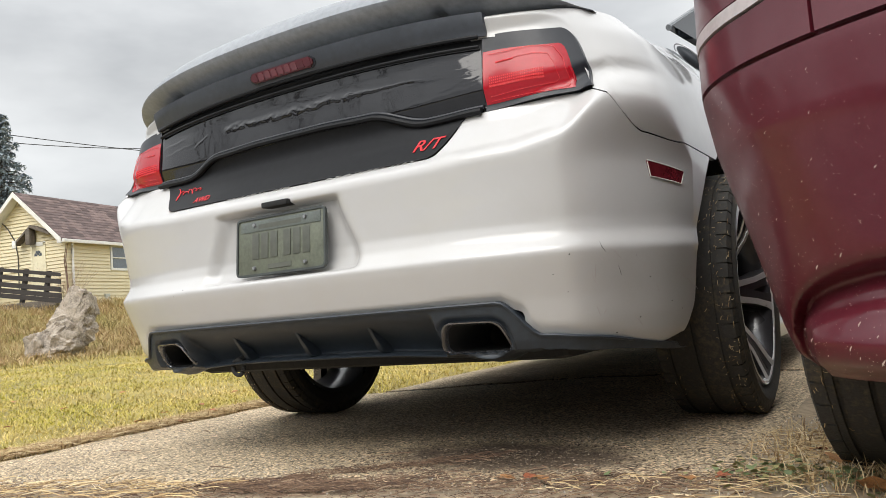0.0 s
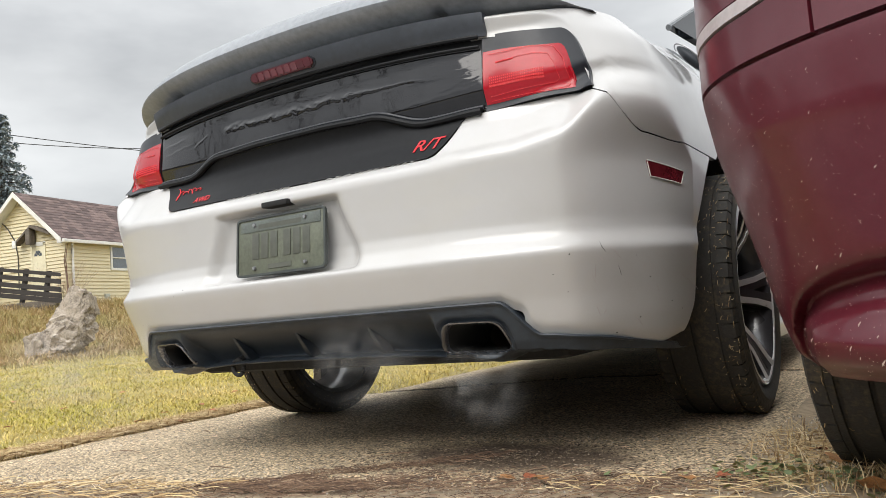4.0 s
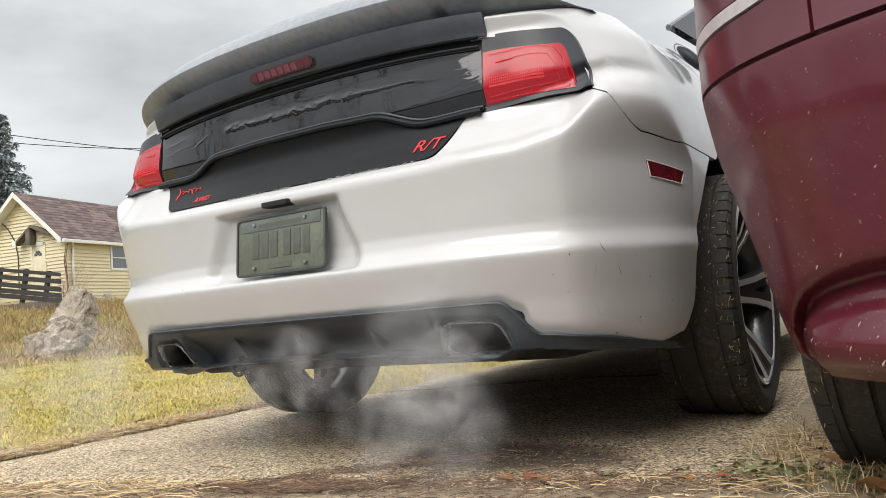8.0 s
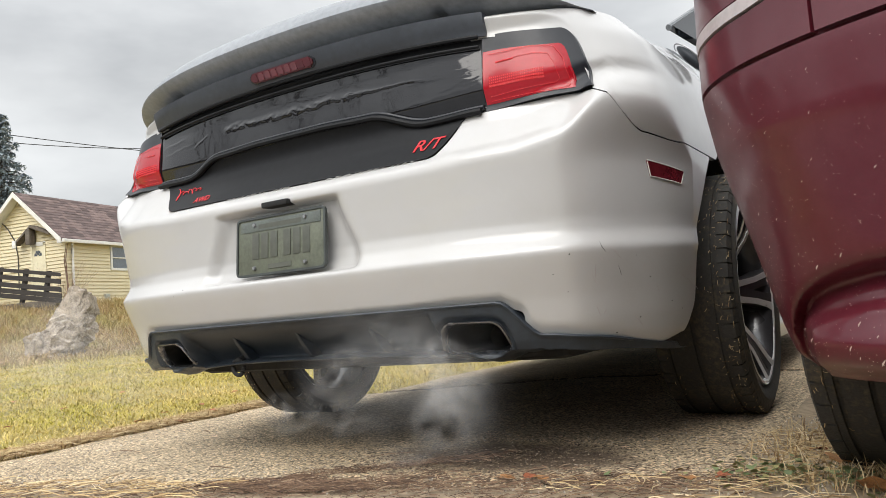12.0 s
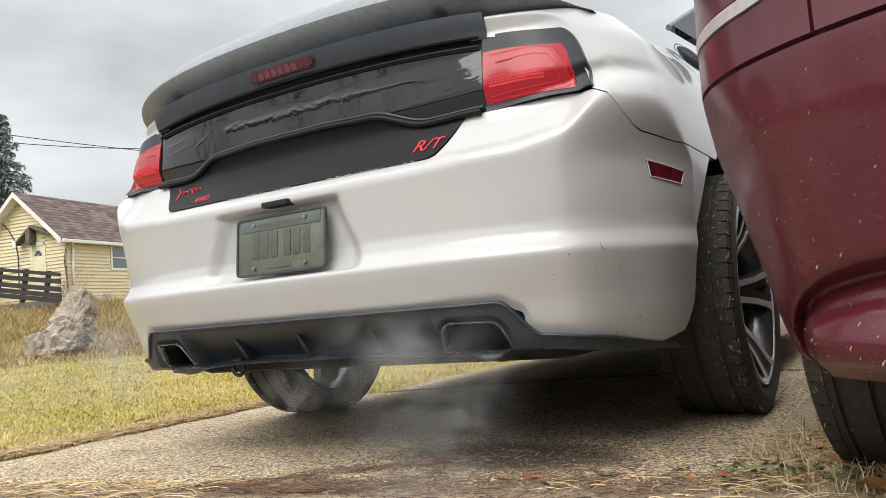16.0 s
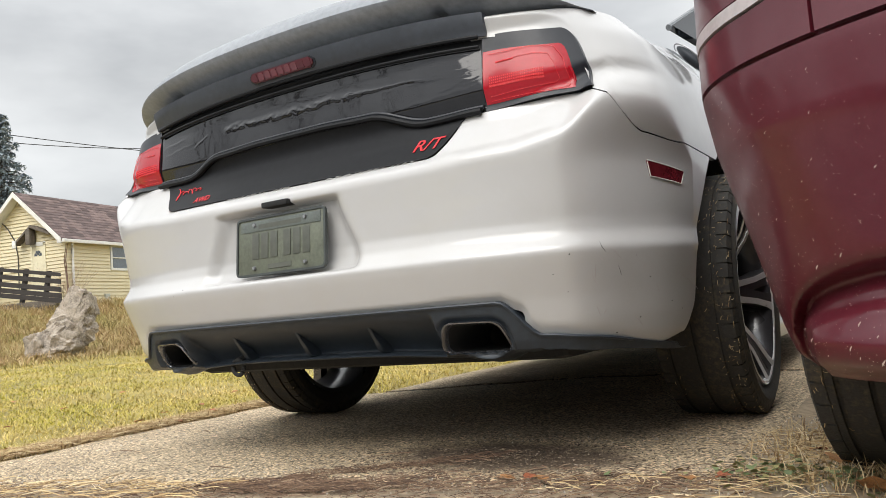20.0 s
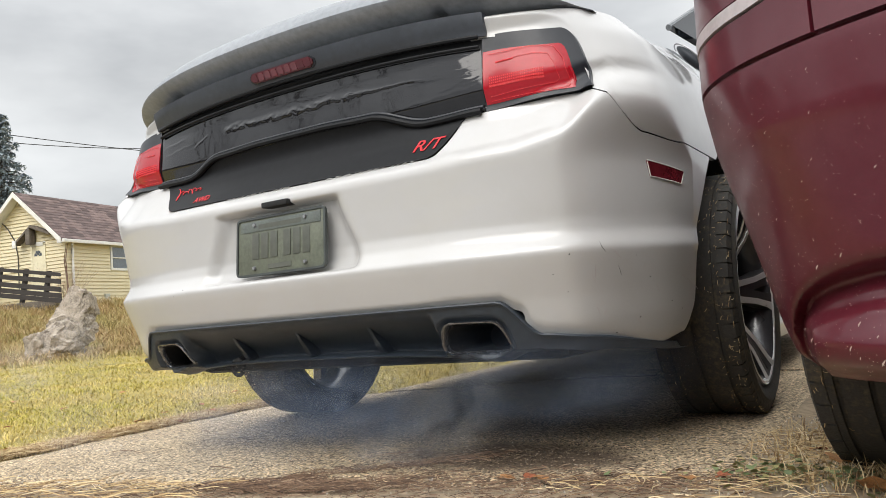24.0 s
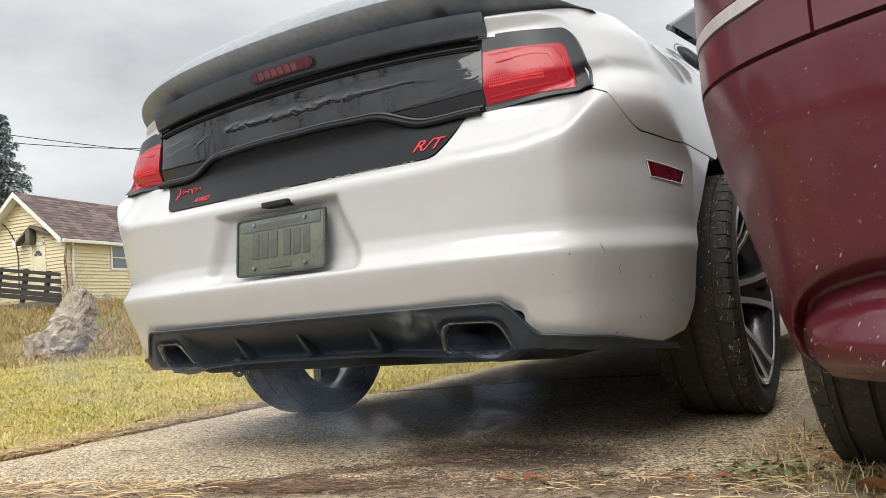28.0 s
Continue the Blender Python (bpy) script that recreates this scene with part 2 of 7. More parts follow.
def concrete_material():
    """Old driveway slab: exposed stones, fine grit, organic stain by the joint."""
    m, t, b = nodes("driveway_concrete")
    v = coords(t)
    big = noise_of(t, v, 1.6, 8, 0.65)
    fine = noise_of(t, v, 95, 5, 0.75)
    vo = add(t, "ShaderNodeTexVoronoi", Scale=170.0)
    t.links.new(v, vo.inputs["Vector"])
    base = ramp(t, fine, [(0.36, (0.21, 0.165, 0.115)), (0.5, (0.46, 0.372, 0.256)), (0.62, (0.64, 0.53, 0.38))])
    chips = ramp(t, vo.outputs["Color"], [(0.24, (0.30, 0.28, 0.26)), (0.38, (0.85, 0.85, 0.85)), (0.60, (1.0, 1.0, 1.0)), (0.74, (1.7, 1.62, 1.5))])
    m1 = add(t, "ShaderNodeMixRGB")
    m1.blend_type, m1.inputs[0].default_value = "MULTIPLY", 1.0
    t.links.new(chips, m1.inputs[1])
    t.links.new(base, m1.inputs[2])
    shade = ramp(t, big, [(0.36, (0.70, 0.68, 0.65)), (0.62, (1.0, 1.0, 1.0))])
    m2 = add(t, "ShaderNodeMixRGB")
    m2.blend_type, m2.inputs[0].default_value = "MULTIPLY", 1.0
    t.links.new(m1.outputs[0], m2.inputs[1])
    t.links.new(shade, m2.inputs[2])
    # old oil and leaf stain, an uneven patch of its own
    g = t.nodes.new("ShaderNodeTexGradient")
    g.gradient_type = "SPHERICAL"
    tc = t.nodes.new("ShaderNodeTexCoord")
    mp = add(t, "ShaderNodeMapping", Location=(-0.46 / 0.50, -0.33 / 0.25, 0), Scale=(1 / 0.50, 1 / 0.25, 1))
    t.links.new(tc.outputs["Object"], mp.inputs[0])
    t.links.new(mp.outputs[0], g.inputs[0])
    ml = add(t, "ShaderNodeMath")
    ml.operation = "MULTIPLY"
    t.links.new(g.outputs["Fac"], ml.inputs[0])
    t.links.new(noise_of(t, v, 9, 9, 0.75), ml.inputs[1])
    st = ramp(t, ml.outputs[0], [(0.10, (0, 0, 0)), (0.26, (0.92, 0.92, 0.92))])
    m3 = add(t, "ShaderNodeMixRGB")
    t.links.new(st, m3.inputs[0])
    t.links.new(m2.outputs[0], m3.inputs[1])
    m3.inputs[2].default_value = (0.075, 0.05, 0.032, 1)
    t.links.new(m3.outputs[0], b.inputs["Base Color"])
    b.inputs["Roughness"].default_value = 0.93
    bumped(t, b, fine, 0.45, 0.004)
    return m


def soil_material():
    m, t, b = nodes("soil_and_thatch")
    v = coords(t)
    c = ramp(t, noise_of(t, v, 2.0, 9, 0.7), [(0.3, (0.13, 0.11, 0.035)), (0.5, (0.27, 0.22, 0.07)), (0.7, (0.38, 0.30, 0.11))])
    t.links.new(c, b.inputs["Base Color"])
    b.inputs["Roughness"].default_value = 0.97
    bumped(t, b, noise_of(t, v, 30, 6), 0.8, 0.02)
    return m


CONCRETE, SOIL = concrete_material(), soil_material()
ROAD = surface("worn_asphalt", (0.27, 0.272, 0.275), 0.9, var=0.25, scale=6, bump=0.5, bscale=90)
DIRT = surface("packed_dirt", (0.32, 0.25, 0.17), 0.95, var=0.4, scale=5, bump=0.8, bscale=70)


# ---- mesh helpers ----
def mesh_of(name, verts, faces, material, smooth=True):
    me = bpy.data.meshes.new(name)
    me.from_pydata([tuple(v) for v in verts], [], [tuple(f) for f in faces])
    me.materials.append(material)
    if smooth:
        me.shade_smooth()
    return me


def part(name, bm, material, parent, label="", smooth=True, sharp=38):
    """Links a bmesh as one mesh object under a thing or a part."""
    bmesh.ops.recalc_face_normals(bm, faces=bm.faces)
    me = bpy.data.meshes.new(name)
    if smooth:
        for f in bm.faces:
            f.smooth = True
        for e in bm.edges:
            if len(e.link_faces) == 2 and e.calc_face_angle(0) > radians(sharp):
                e.smooth = False
    bm.to_mesh(me)
    bm.free()
    me.materials.append(material)
    ob = new(name, me)
    ob.parent = parent
    return tagged(ob, label)


def thing(name, label, category, m=None, group="", kind=""):
    ob = new(name)
    ob.empty_display_size = 0.1
    if m is not None:
        ob.matrix_world = m
    return tagged(ob, label, category, group, kind)


def grid(bm, rows, close=False):
    vs = [[bm.verts.new(p) for p in r] for r in rows]
    for a, b in zip(vs, vs[1:]):
        n = len(a)
        for i in range(n if close else n - 1):
            j = (i + 1) % n
            bm.faces.new((a[i], a[j], b[j], b[i]))
    return vs


def shell(rows, back):
    """A panel with thickness: rows of points and the same set back by the vector."""
    bm = bmesh.new()
    f = grid(bm, rows)
    r = grid(bm, [[Vector(p) + Vector(back(p) if callable(back) else back) for p in row] for row in rows])
    def rim(a, b):
        for i in range(len(a) - 1):
            bm.faces.new((a[i], b[i], b[i + 1], a[i + 1]))
    rim(f[0], r[0])
    rim(f[-1], r[-1])
    rim([q[0] for q in f], [q[0] for q in r])
    rim([q[-1] for q in f], [q[-1] for q in r])
    return bm


def box(bm, lo, hi, m=None, bevel=0.0):
    c = [(lo[i] + hi[i]) / 2 for i in range(3)]
    s = [hi[i] - lo[i] for i in range(3)]
    mm = Matrix.Translation(c) @ Matrix.Diagonal((*s, 1))
    g = bmesh.ops.create_cube(bm, size=1, matrix=mm)
    if bevel:
        es = list({e for v in g["verts"] for e in v.link_edges})
        r = bmesh.ops.bevel(bm, geom=es, offset=bevel, segments=2, affect="EDGES", profile=0.6)
        vs = list({v for f in r["faces"] for v in f.verts} | {v for v in g["verts"] if v.is_valid})
    else:
        vs = g["verts"]
    if m is not None:
        bmesh.ops.transform(bm, matrix=m, verts=[v for v in vs if v.is_valid])
    return bm


def tube(bm, pts, r, n=8, caps=True):
    pts = [Vector(p) for p in pts]
    rad = r if isinstance(r, (list, tuple)) else [r] * len(pts)
    rings = []
    for i, p in enumerate(pts):
        d = (pts[min(i + 1, len(pts) - 1)] - pts[max(i - 1, 0)]).normalized()
        up = Vector((0, 0, 1)) if abs(d.z) < 0.9 else Vector((1, 0, 0))
        a = d.cross(up).normalized()
        b = d.cross(a)
        rings.append([p + (a * math.cos(q) + b * math.sin(q)) * rad[i] for q in (2 * math.pi * k / n for k in range(n))])
    vs = grid(bm, rings, True)
    if caps:
        bm.faces.new(vs[0])
        bm.faces.new(vs[-1][::-1])
    return bm


def prism(bm, outline, lo, hi, axis="y"):
    """An outline of pairs pulled along an axis."""
    def at(p, d):
        return {"y": (p[0], d, p[1]), "x": (d, p[0], p[1]), "z": (p[0], p[1], d)}[axis]
    a = [bm.verts.new(at(p, lo)) for p in outline]
    b = [bm.verts.new(at(p, hi)) for p in outline]
    n = len(a)
    bm.faces.new(a)
    bm.faces.new(b[::-1])
    for i in range(n):
        bm.faces.new((a[i], b[i], b[(i + 1) % n], a[(i + 1) % n]))
    return bm


def smooth_step(a, b, x):
    t = min(1, max(0, (x - a) / (b - a)))
    return t * t * (3 - 2 * t)


def lerp_table(x, table):
    if x <= table[0][0]:
        return table[0][1]
    for (a, p), (b, q) in zip(table, table[1:]):
        if x < b:
            return p + (q - p) * (x - a) / (b - a)
    return table[-1][1]


def soft_table(x, table):
    """Like lerp_table, with eased corners."""
    h = 0.012
    return (lerp_table(x - h, table) + 2 * lerp_table(x, table) + lerp_table(x + h, table)) / 4


def glide(a, b, n):
    return [a + (b - a) * i / (n - 1) for i in range(n)]

# ---- ground ----
def land(x, y):
    """Height of the ground: flat by the drive, a lawn that rises gently, a dry bank up to the house."""
    s = max(0.0, -x - 1.3) * 0.87 + (y * 0.5 if x < -1.3 else 0) * smooth_step(-1.3, -4, x)
    s = max(0.0, s)
    h = 0.011 * max(0, s - 1.5) + 1.32 * smooth_step(14.5, 24.5, s)
    h += 0.03 * noise.noise(Vector((x * 0.6, y * 0.6, 0))) * smooth_step(1.0, 4.0, s)
    return h - 0.015 - 0.075 * smooth_step(-1.4, -0.9, x) * smooth_step(2.4, 1.9, x)


def build_ground():
    def axis(c, lo, hi):
        near = [c + (i - 60) * 0.5 for i in range(121)]
        far = [60 * 1.35 ** k for k in range(13)]
        return sorted([c - 30 - f for f in far] + near + [c + 30 + f for f in far])
    xs, ys = axis(-8, 0, 0), axis(6, 0, 0)
    bm = bmesh.new()
    grid(bm, [[(x, y, land(x, y)) for x in xs] for y in ys])
    ob = part("ground", bm, SOIL, None)
    tagged(ob, "thatchy lawn soil rising to a dry bank", "ground", kind="structure")


build_ground()


def joint_y(x):
    return -0.045 + 0.205 * x + 0.012 * math.sin(x * 9) + 0.008 * math.sin(x * 23 + 1)


def crack_y(x):
    return 2.12 + 0.48 * x * (1 if x < 0 else 0.12) + 0.010 * math.sin(x * 21) + 0.006 * math.sin(x * 47)


def edge_x(y):
    return -1.345 + 0.016 * math.sin(y * 5.2) + 0.012 * math.sin(y * 13.7 + 1)


def slab(name, x_of, y_lo, y_hi, right, label):
    """A slab with a worn, uneven rim and a real thickness."""
    rows = []
    n, m = 40, 56
    for j in range(n + 1):
        v = j / n
        row = []
        for i in range(m + 1):
            u = i / m
            x0 = x_of(y_lo(0) + (y_hi(0) - y_lo(0)) * v)
            x = x0 + (right - x0) * u
            y = y_lo(x) + (y_hi(x) - y_lo(x)) * v
            rim = min(1, min(u * (right - x0), (1 - u) * (right - x0), v * 2 if name == "slab" else 1) / 0.03)
            z = -0.014 * (1 - rim) ** 2 + 0.0025 * noise.noise(Vector((x * 3, y * 3, 0)))
            row.append((x, y, z))
        rows.append(row)
    bm = shell(rows, (0, 0, -0.10))
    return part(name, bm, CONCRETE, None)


drive = thing("driveway", "worn concrete driveway slabs with cracked joints", "driveway", kind="structure")
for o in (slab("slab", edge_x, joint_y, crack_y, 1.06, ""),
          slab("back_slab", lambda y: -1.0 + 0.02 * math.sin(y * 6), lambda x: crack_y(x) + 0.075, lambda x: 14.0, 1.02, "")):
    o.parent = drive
bm = bmesh.new()
grid(bm, [[(x, crack_y(x) + d, -0.006 - 0.004 * noise.noise(Vector((x * 15, d * 30, 0)))) for x in glide(-1.3, 1.04, 120)] for d in (-0.004, 0.035, 0.079)])
part("crack_dirt", bm, surface("damp_black_soil", (0.022, 0.018, 0.014), 0.95, var=0.4, scale=20, bump=0.6, bscale=80), drive, "black dirt filling the cracked joint")


def build_apron():
    """Packed dirt and old paving behind the joint, where the eye stands."""
    bm = bmesh.new()
    xs = glide(-6, 6, 80)
    rows = []
    for j in range(61):
        v = (j / 60) ** 2
        rows.append([(x, joint_y(x) - 0.02 - v * 0.9, -0.006 - 0.006 * abs(noise.noise(Vector((x * 4, v * 30, 2)))) + (land(x, 0) + 0.015) * smooth_step(1.4, 3, abs(x))) for x in xs])
    grid(bm, rows)
    ob = part("dirt_apron", bm, DIRT, None)
    tagged(ob, "packed grey dirt strewn with straw and needles", "ground", kind="structure")


build_apron()
# unseen road, added so that mirrored and bounced ground light stays neutral grey
bm = bmesh.new()
grid(bm, [[(x, y - 1.0 + 0.03 * math.sin(x * 3) * (y > -0.05), 0.004 if y < -0.02 else -0.012) for x in glide(-30, 30, 60)] for y in (0.0, -0.03, -1, -3, -6, -9)])
tagged(part("road", bm, ROAD, None), "unseen worn grey asphalt added behind the driveway", "road", kind="structure")
bm = bmesh.new()
grid(bm, [[(1.02 + 0.9 * i / 30, y, -0.008 + 0.008 * noise.noise(Vector((i * 0.5, y * 3, 5)))) for i in range(31)] for y in glide(-0.1, 9, 90)])
tagged(part("dirt_strip", bm, DIRT, None), "bare dirt strip between the parked vehicles", "ground", kind="structure")

# ---- white sedan: one body surface, from which its panels are cut ----
AXLE_R, AXLE_F, HUB_Z, TYRE_R = 1.04, 4.13, 0.365, 0.365
ARCH_R = 0.455
HALF = [(0.18, 0.865), (0.26, 0.895), (0.34, 0.915), (0.43, 0.930), (0.485, 0.939), (0.495, 0.940), (0.535, 0.934), (0.64, 0.946), (0.75, 0.952), (0.85, 0.940), (0.95, 0.914), (1.05, 0.870), (1.12, 0.83)]
BACK = [(0.18, 0.13), (0.24, 0.085), (0.30, 0.055), (0.39, 0.034), (0.47, 0.006), (0.493, 0.0), (0.505, 0.010), (0.530, 0.028), (0.560, 0.035), (0.63, 0.032), (0.70, 0.026), (0.716, 0.029),
        (0.735, 0.048), (0.79, 0.088), (0.84, 0.108), (0.88, 0.095), (0.98, 0.102), (1.03, 0.102), (1.09, 0.075), (1.14, 0.07)]
SQUARE = [(0.2, 2.9), (0.5, 3.05), (0.7, 3.5), (0.95, 3.4), (1.12, 3.2)]
CORNER = 0.46


def half_width(z):
    h = 0.045 * smooth_step(0.56, 0.66, z)
    return (lerp_table(z - h, HALF) + lerp_table(z - h / 2, HALF) + lerp_table(z, HALF) + lerp_table(z + h / 2, HALF) + lerp_table(z + h, HALF)) / 5


def ridge_rise(x, z):
    """The shoulder ridge climbs towards the lamps."""
    a = abs(x)
    k = smooth_step(0.58, 0.70, z) * smooth_step(0.98, 0.86, z)
    return k * (0.014 * smooth_step(0.35, 0.70, a) + 0.022 * smooth_step(0.65, 0.78, a) + 0.075 * smooth_step(0.76, 0.86, a))


def back_y(x, z):
    z -= ridge_rise(x, z)
    h = 0.005
    return (lerp_table(z - h, BACK) + 2 * lerp_table(z, BACK) + lerp_table(z + h, BACK)) / 4


def corner_depth(r, z):
    """Depth of the plan curve at r of the half width: a gently bowed back, an edge, then a flat raking flank."""
    n = lerp_table(z, SQUARE)
    r = min(r, 0.99999)
    bow = CORNER * (1 - (1 - r ** n) ** (1 / n))
    q = r - 0.832 - 0.080 * smooth_step(0.68, 0.88, z)
    rake = 0.100 + 1.62 * q + 1.0 * max(0, q) ** 2 + 0.06 * (max(0, q) / 0.168) ** 8
    k = 0.055
    h = max(0, k - abs(bow - rake)) / k
    return max(bow, rake) + h * h * k / 4


def corner_ratio(depth, z):
    """The share of the half width at which the plan curve has that depth."""
    lo, hi = 0.0, 1.0
    for i in range(18):
        mid = (lo + hi) / 2
        if corner_depth(mid, z) < depth:
            lo = mid
        else:
            hi = mid
    return lo


def rear_y(x, z):
    """How far forward the tail lies at x and z."""
    return back_y(x, z) + corner_depth(abs(x) / half_width(z), z)


def around(s, z, y_end):
    """A point of the tail at height z: s runs from 0 at the middle round the corner to 1 at y_end on the flank."""
    w, n = half_width(z), lerp_table(z, SQUARE)
    side = -1 if s < 0 else 1
    s = abs(s)
    y0 = back_y(w * math.sin(min(s / 0.8, 1) * math.pi / 2) ** (2 / n), z)
    deep = corner_depth(1, z)
    r_end = corner_ratio(y_end - y0, z) if y_end < y0 + deep else 1.0
    if s < 0.8:
        t_end = math.asin(min(1, r_end ** (n / 2)))
        r = math.sin(s / 0.8 * t_end) ** (2 / n)
        return side * w * r, y0 + corner_depth(r, z)
    if r_end < 1:
        return side * w * r_end, y_end
    y = y0 + deep + (y_end - y0 - deep) * (s - 0.8) / 0.2
    return side * w, y


def arch_y(z):
    """Rear edge of the wheel opening in the bumper cover."""
    return soft_table(z, [(0.25, 0.41), (0.27, 0.455), (0.30, 0.49), (0.36, 0.505), (0.47, 0.495), (0.55, 0.54), (0.63, 0.60), (0.70, 0.66), (0.78, 0.75), (0.85, 0.90)])


def recess(x, z):
    """Depth of the number plate's pocket in the bumper."""
    w = 0.165 + 0.055 * smooth_step(0.69, 0.51, z) + 0.035 * (x < 0)
    a = smooth_step(w + 0.045, w, abs(x))
    b = smooth_step(0.498, 0.508, z) * smooth_step(0.694, 0.682, z)
    return 0.031 * a * b


def sticker_low(x):
    """Lower edge of the black film and lid."""
    a = abs(x)
    return 0.738 + 0.100 * smooth_step(0.44, 0.545, a) ** 1.4


def lamp_low(x):
    return 0.836 + 0.012 * smooth_step(0.55, 0.8, abs(x))


def bumper_low(x):
    a = abs(x)
    return 0.388 - 0.080 * smooth_step(0.59, 0.675, a) - 0.012 * smooth_step(0.68, 0.78, a) - 0.044 * smooth_step(0.76, 0.90, a)


def seam_z(x, y):
    """Seam between the bumper cover and the quarter panel."""
    return 0.846 - 0.016 * smooth_step(0.825, 0.862, x) - 0.080 * smooth_step(0.858, 0.890, x) - 0.016 * smooth_step(0.884, 0.94, x)


def bumper_top(s):
    """Top edge of the bumper cover along the tail."""
    x, y = around(s, 0.8, 0.86)
    if abs(x) < 0.55:
        return sticker_low(x) - 0.002
    if abs(x) < 0.822:
        return lamp_low(x) - 0.002
    return seam_z(abs(x), y)


car = thing("white_sedan", "dusty white four-door sedan with black film on its trunk lid", "car")


def columns():
    c = []
    for i in range(-150, 151):
        a = abs(i) / 150
        c.append(math.copysign(a ** 1.5, i))
    return c


def build_bumper():
    rows = []
    n = 64
    cols = columns()
    for j in range(n + 1):
        row = []
        for s in cols:
            lo, hi = 0.34, bumper_top(s)
            for k in range(3):
                lo = bumper_low(around(s, lo, arch_y(lo) - 0.004)[0])
            lo += 0.026 * smooth_step(0.70, 0.80, abs(s)) ** 2
            z = lo + (hi - lo) * j / n
            x, y = around(s, z, arch_y(z) - 0.004)
            fold = smooth_step(0.0, 0.05, j / n)
            y += recess(x, z) + 0.010 * (1 - fold)
            row.append((x, y, z))
        rows.append(row)
    bm = shell(rows, lambda p: (-0.02 * math.copysign(smooth_step(0.6, 0.9, abs(p[0])), p[0]), 0.02, 0))
    ob = part("bumper_cover", bm, WHITE, car, "glossy white painted bumper with scuffs", sharp=60)
    for x, z, r in ((0.72, 0.44, 0.004), (0.74, 0.40, 0.003), (0.87, 0.42, 0.005), (0.89, 0.36, 0.004), (0.84, 0.33, 0.005), (-0.37, 0.50, 0.004), (-0.35, 0.49, 0.003),
                    (-0.41, 0.485, 0.003), (0.80, 0.30, 0.004), (0.76, 0.48, 0.006), (0.86, 0.47, 0.003), (0.90, 0.34, 0.003)):
        bm = bmesh.new()
        y = rear_y(x, z)
        bmesh.ops.create_icosphere(bm, subdivisions=1, radius=r * 0.5, matrix=Matrix.Translation((x, y, z)) @ Matrix.Diagonal((1, 0.3, 0.6, 1)))
        part("paint_chip", bm, SOOT, ob)
    rng = random.Random(8)
    for k in range(16):
        # short rubbed scratches, most of them by the wheel opening
        x, z = (rng.uniform(0.78, 0.93), rng.uniform(0.30, 0.50)) if k < 13 else (rng.uniform(-0.4, 0.6), rng.uniform(0.42, 0.66))
        lean, run = rng.uniform(-0.5, 0.5), rng.uniform(0.006, 0.03)
        bm = bmesh.new()
        tube(bm, [(x + lean * q, rear_y(x + lean * q, z + q) - 0.0002, z + q) for q in glide(-run / 2, run / 2, 6)], [0.0002, 0.0005, 0.0006, 0.0006, 0.0005, 0.0002], 5)
        part("scratch", bm, PALE_STRIP if k % 7 else SOOT, ob)
    return ob


bumper = build_bumper()


def panel_on_tail(x0, x1, low, high, out, thick, nx=60, nz=8, crown=0.0):
    """A panel that follows the tail between two heights, out metres proud of it."""
    rows = []
    for j in range(nz + 1):
        row = []
        for x in glide(x0, x1, nx):
            z = low(x) + (high(x) - low(x)) * j / nz
            row.append((x, rear_y(x, z) - (out(x) if callable(out) else out) - crown * math.sin(math.pi * j / nz), z))
        rows.append(row)
    return shell(rows, (0, thick, 0))


def gloss_low(x):
    a = abs(x)
    return 0.881 - 0.006 * smooth_step(0.1, 0.28, a) - 0.042 * smooth_step(0.27, 0.43, a) + 0.004 * smooth_step(0.45, 0.56, a)


def lid_top(x):
    return 1.090 - 0.018 * (abs(x) / 0.6) ** 2


def lip_low(x):
    return 1.038 - 0.020 * (abs(x) / 0.59) ** 2


def gloss_top(x):
    return 1.010 - 0.020 * (abs(x) / 0.58) ** 2


def film_lift(x, z):
    """How far the gloss film has lifted: one long puckered ridge, and thin creases at both ends."""
    line = 0.952 + 0.005 * noise.noise(Vector((x * 12, 0, 4))) - 0.012 * smooth_step(0.25, 0.55, x)
    wide = 0.0085 * (1 + 0.5 * noise.noise(Vector((x * 22, 5, 0)))) * (1 - 0.7 * smooth_step(0.15, 0.32, x))
    fade = smooth_step(-0.27, -0.24, x) * smooth_step(0.50, 0.30, x)
    pucker = 0.75 + 0.9 * noise.noise(Vector((x * 55, z * 80, 1))) + 0.4 * noise.noise(Vector((x * 130, z * 160, 6)))
    lift = 0.0034 * fade * max(0.1, pucker) * math.exp(-((z - line) / wide) ** 2)
    for x0, x1, z0, z1, h in ((0.33, 0.56, 0.882, 0.902, 0.0018), (0.30, 0.50, 0.936, 0.945, 0.0012), (-0.56, -0.44, 0.955, 0.962, 0.0014), (-0.57, -0.40, 0.925, 0.940, 0.0012), (-0.40, -0.33, 0.925, 0.955, 0.0022), (0.46, 0.58, 0.905, 0.93, 0.0012)):
        if x0 < x < x1:
            u = (x - x0) / (x1 - x0)
            zc = z0 + (z1 - z0) * u + 0.006 * noise.noise(Vector((x * 30, z0 * 40, 2)))
            lift += (0.2 if x > 0 else 0.5) * h * math.sin(math.pi * u) ** 0.5 * math.exp(-((z - zc) / 0.0028) ** 2)
    return lift + 0.0003 * noise.noise(Vector((x * 7, z * 11, 9)))


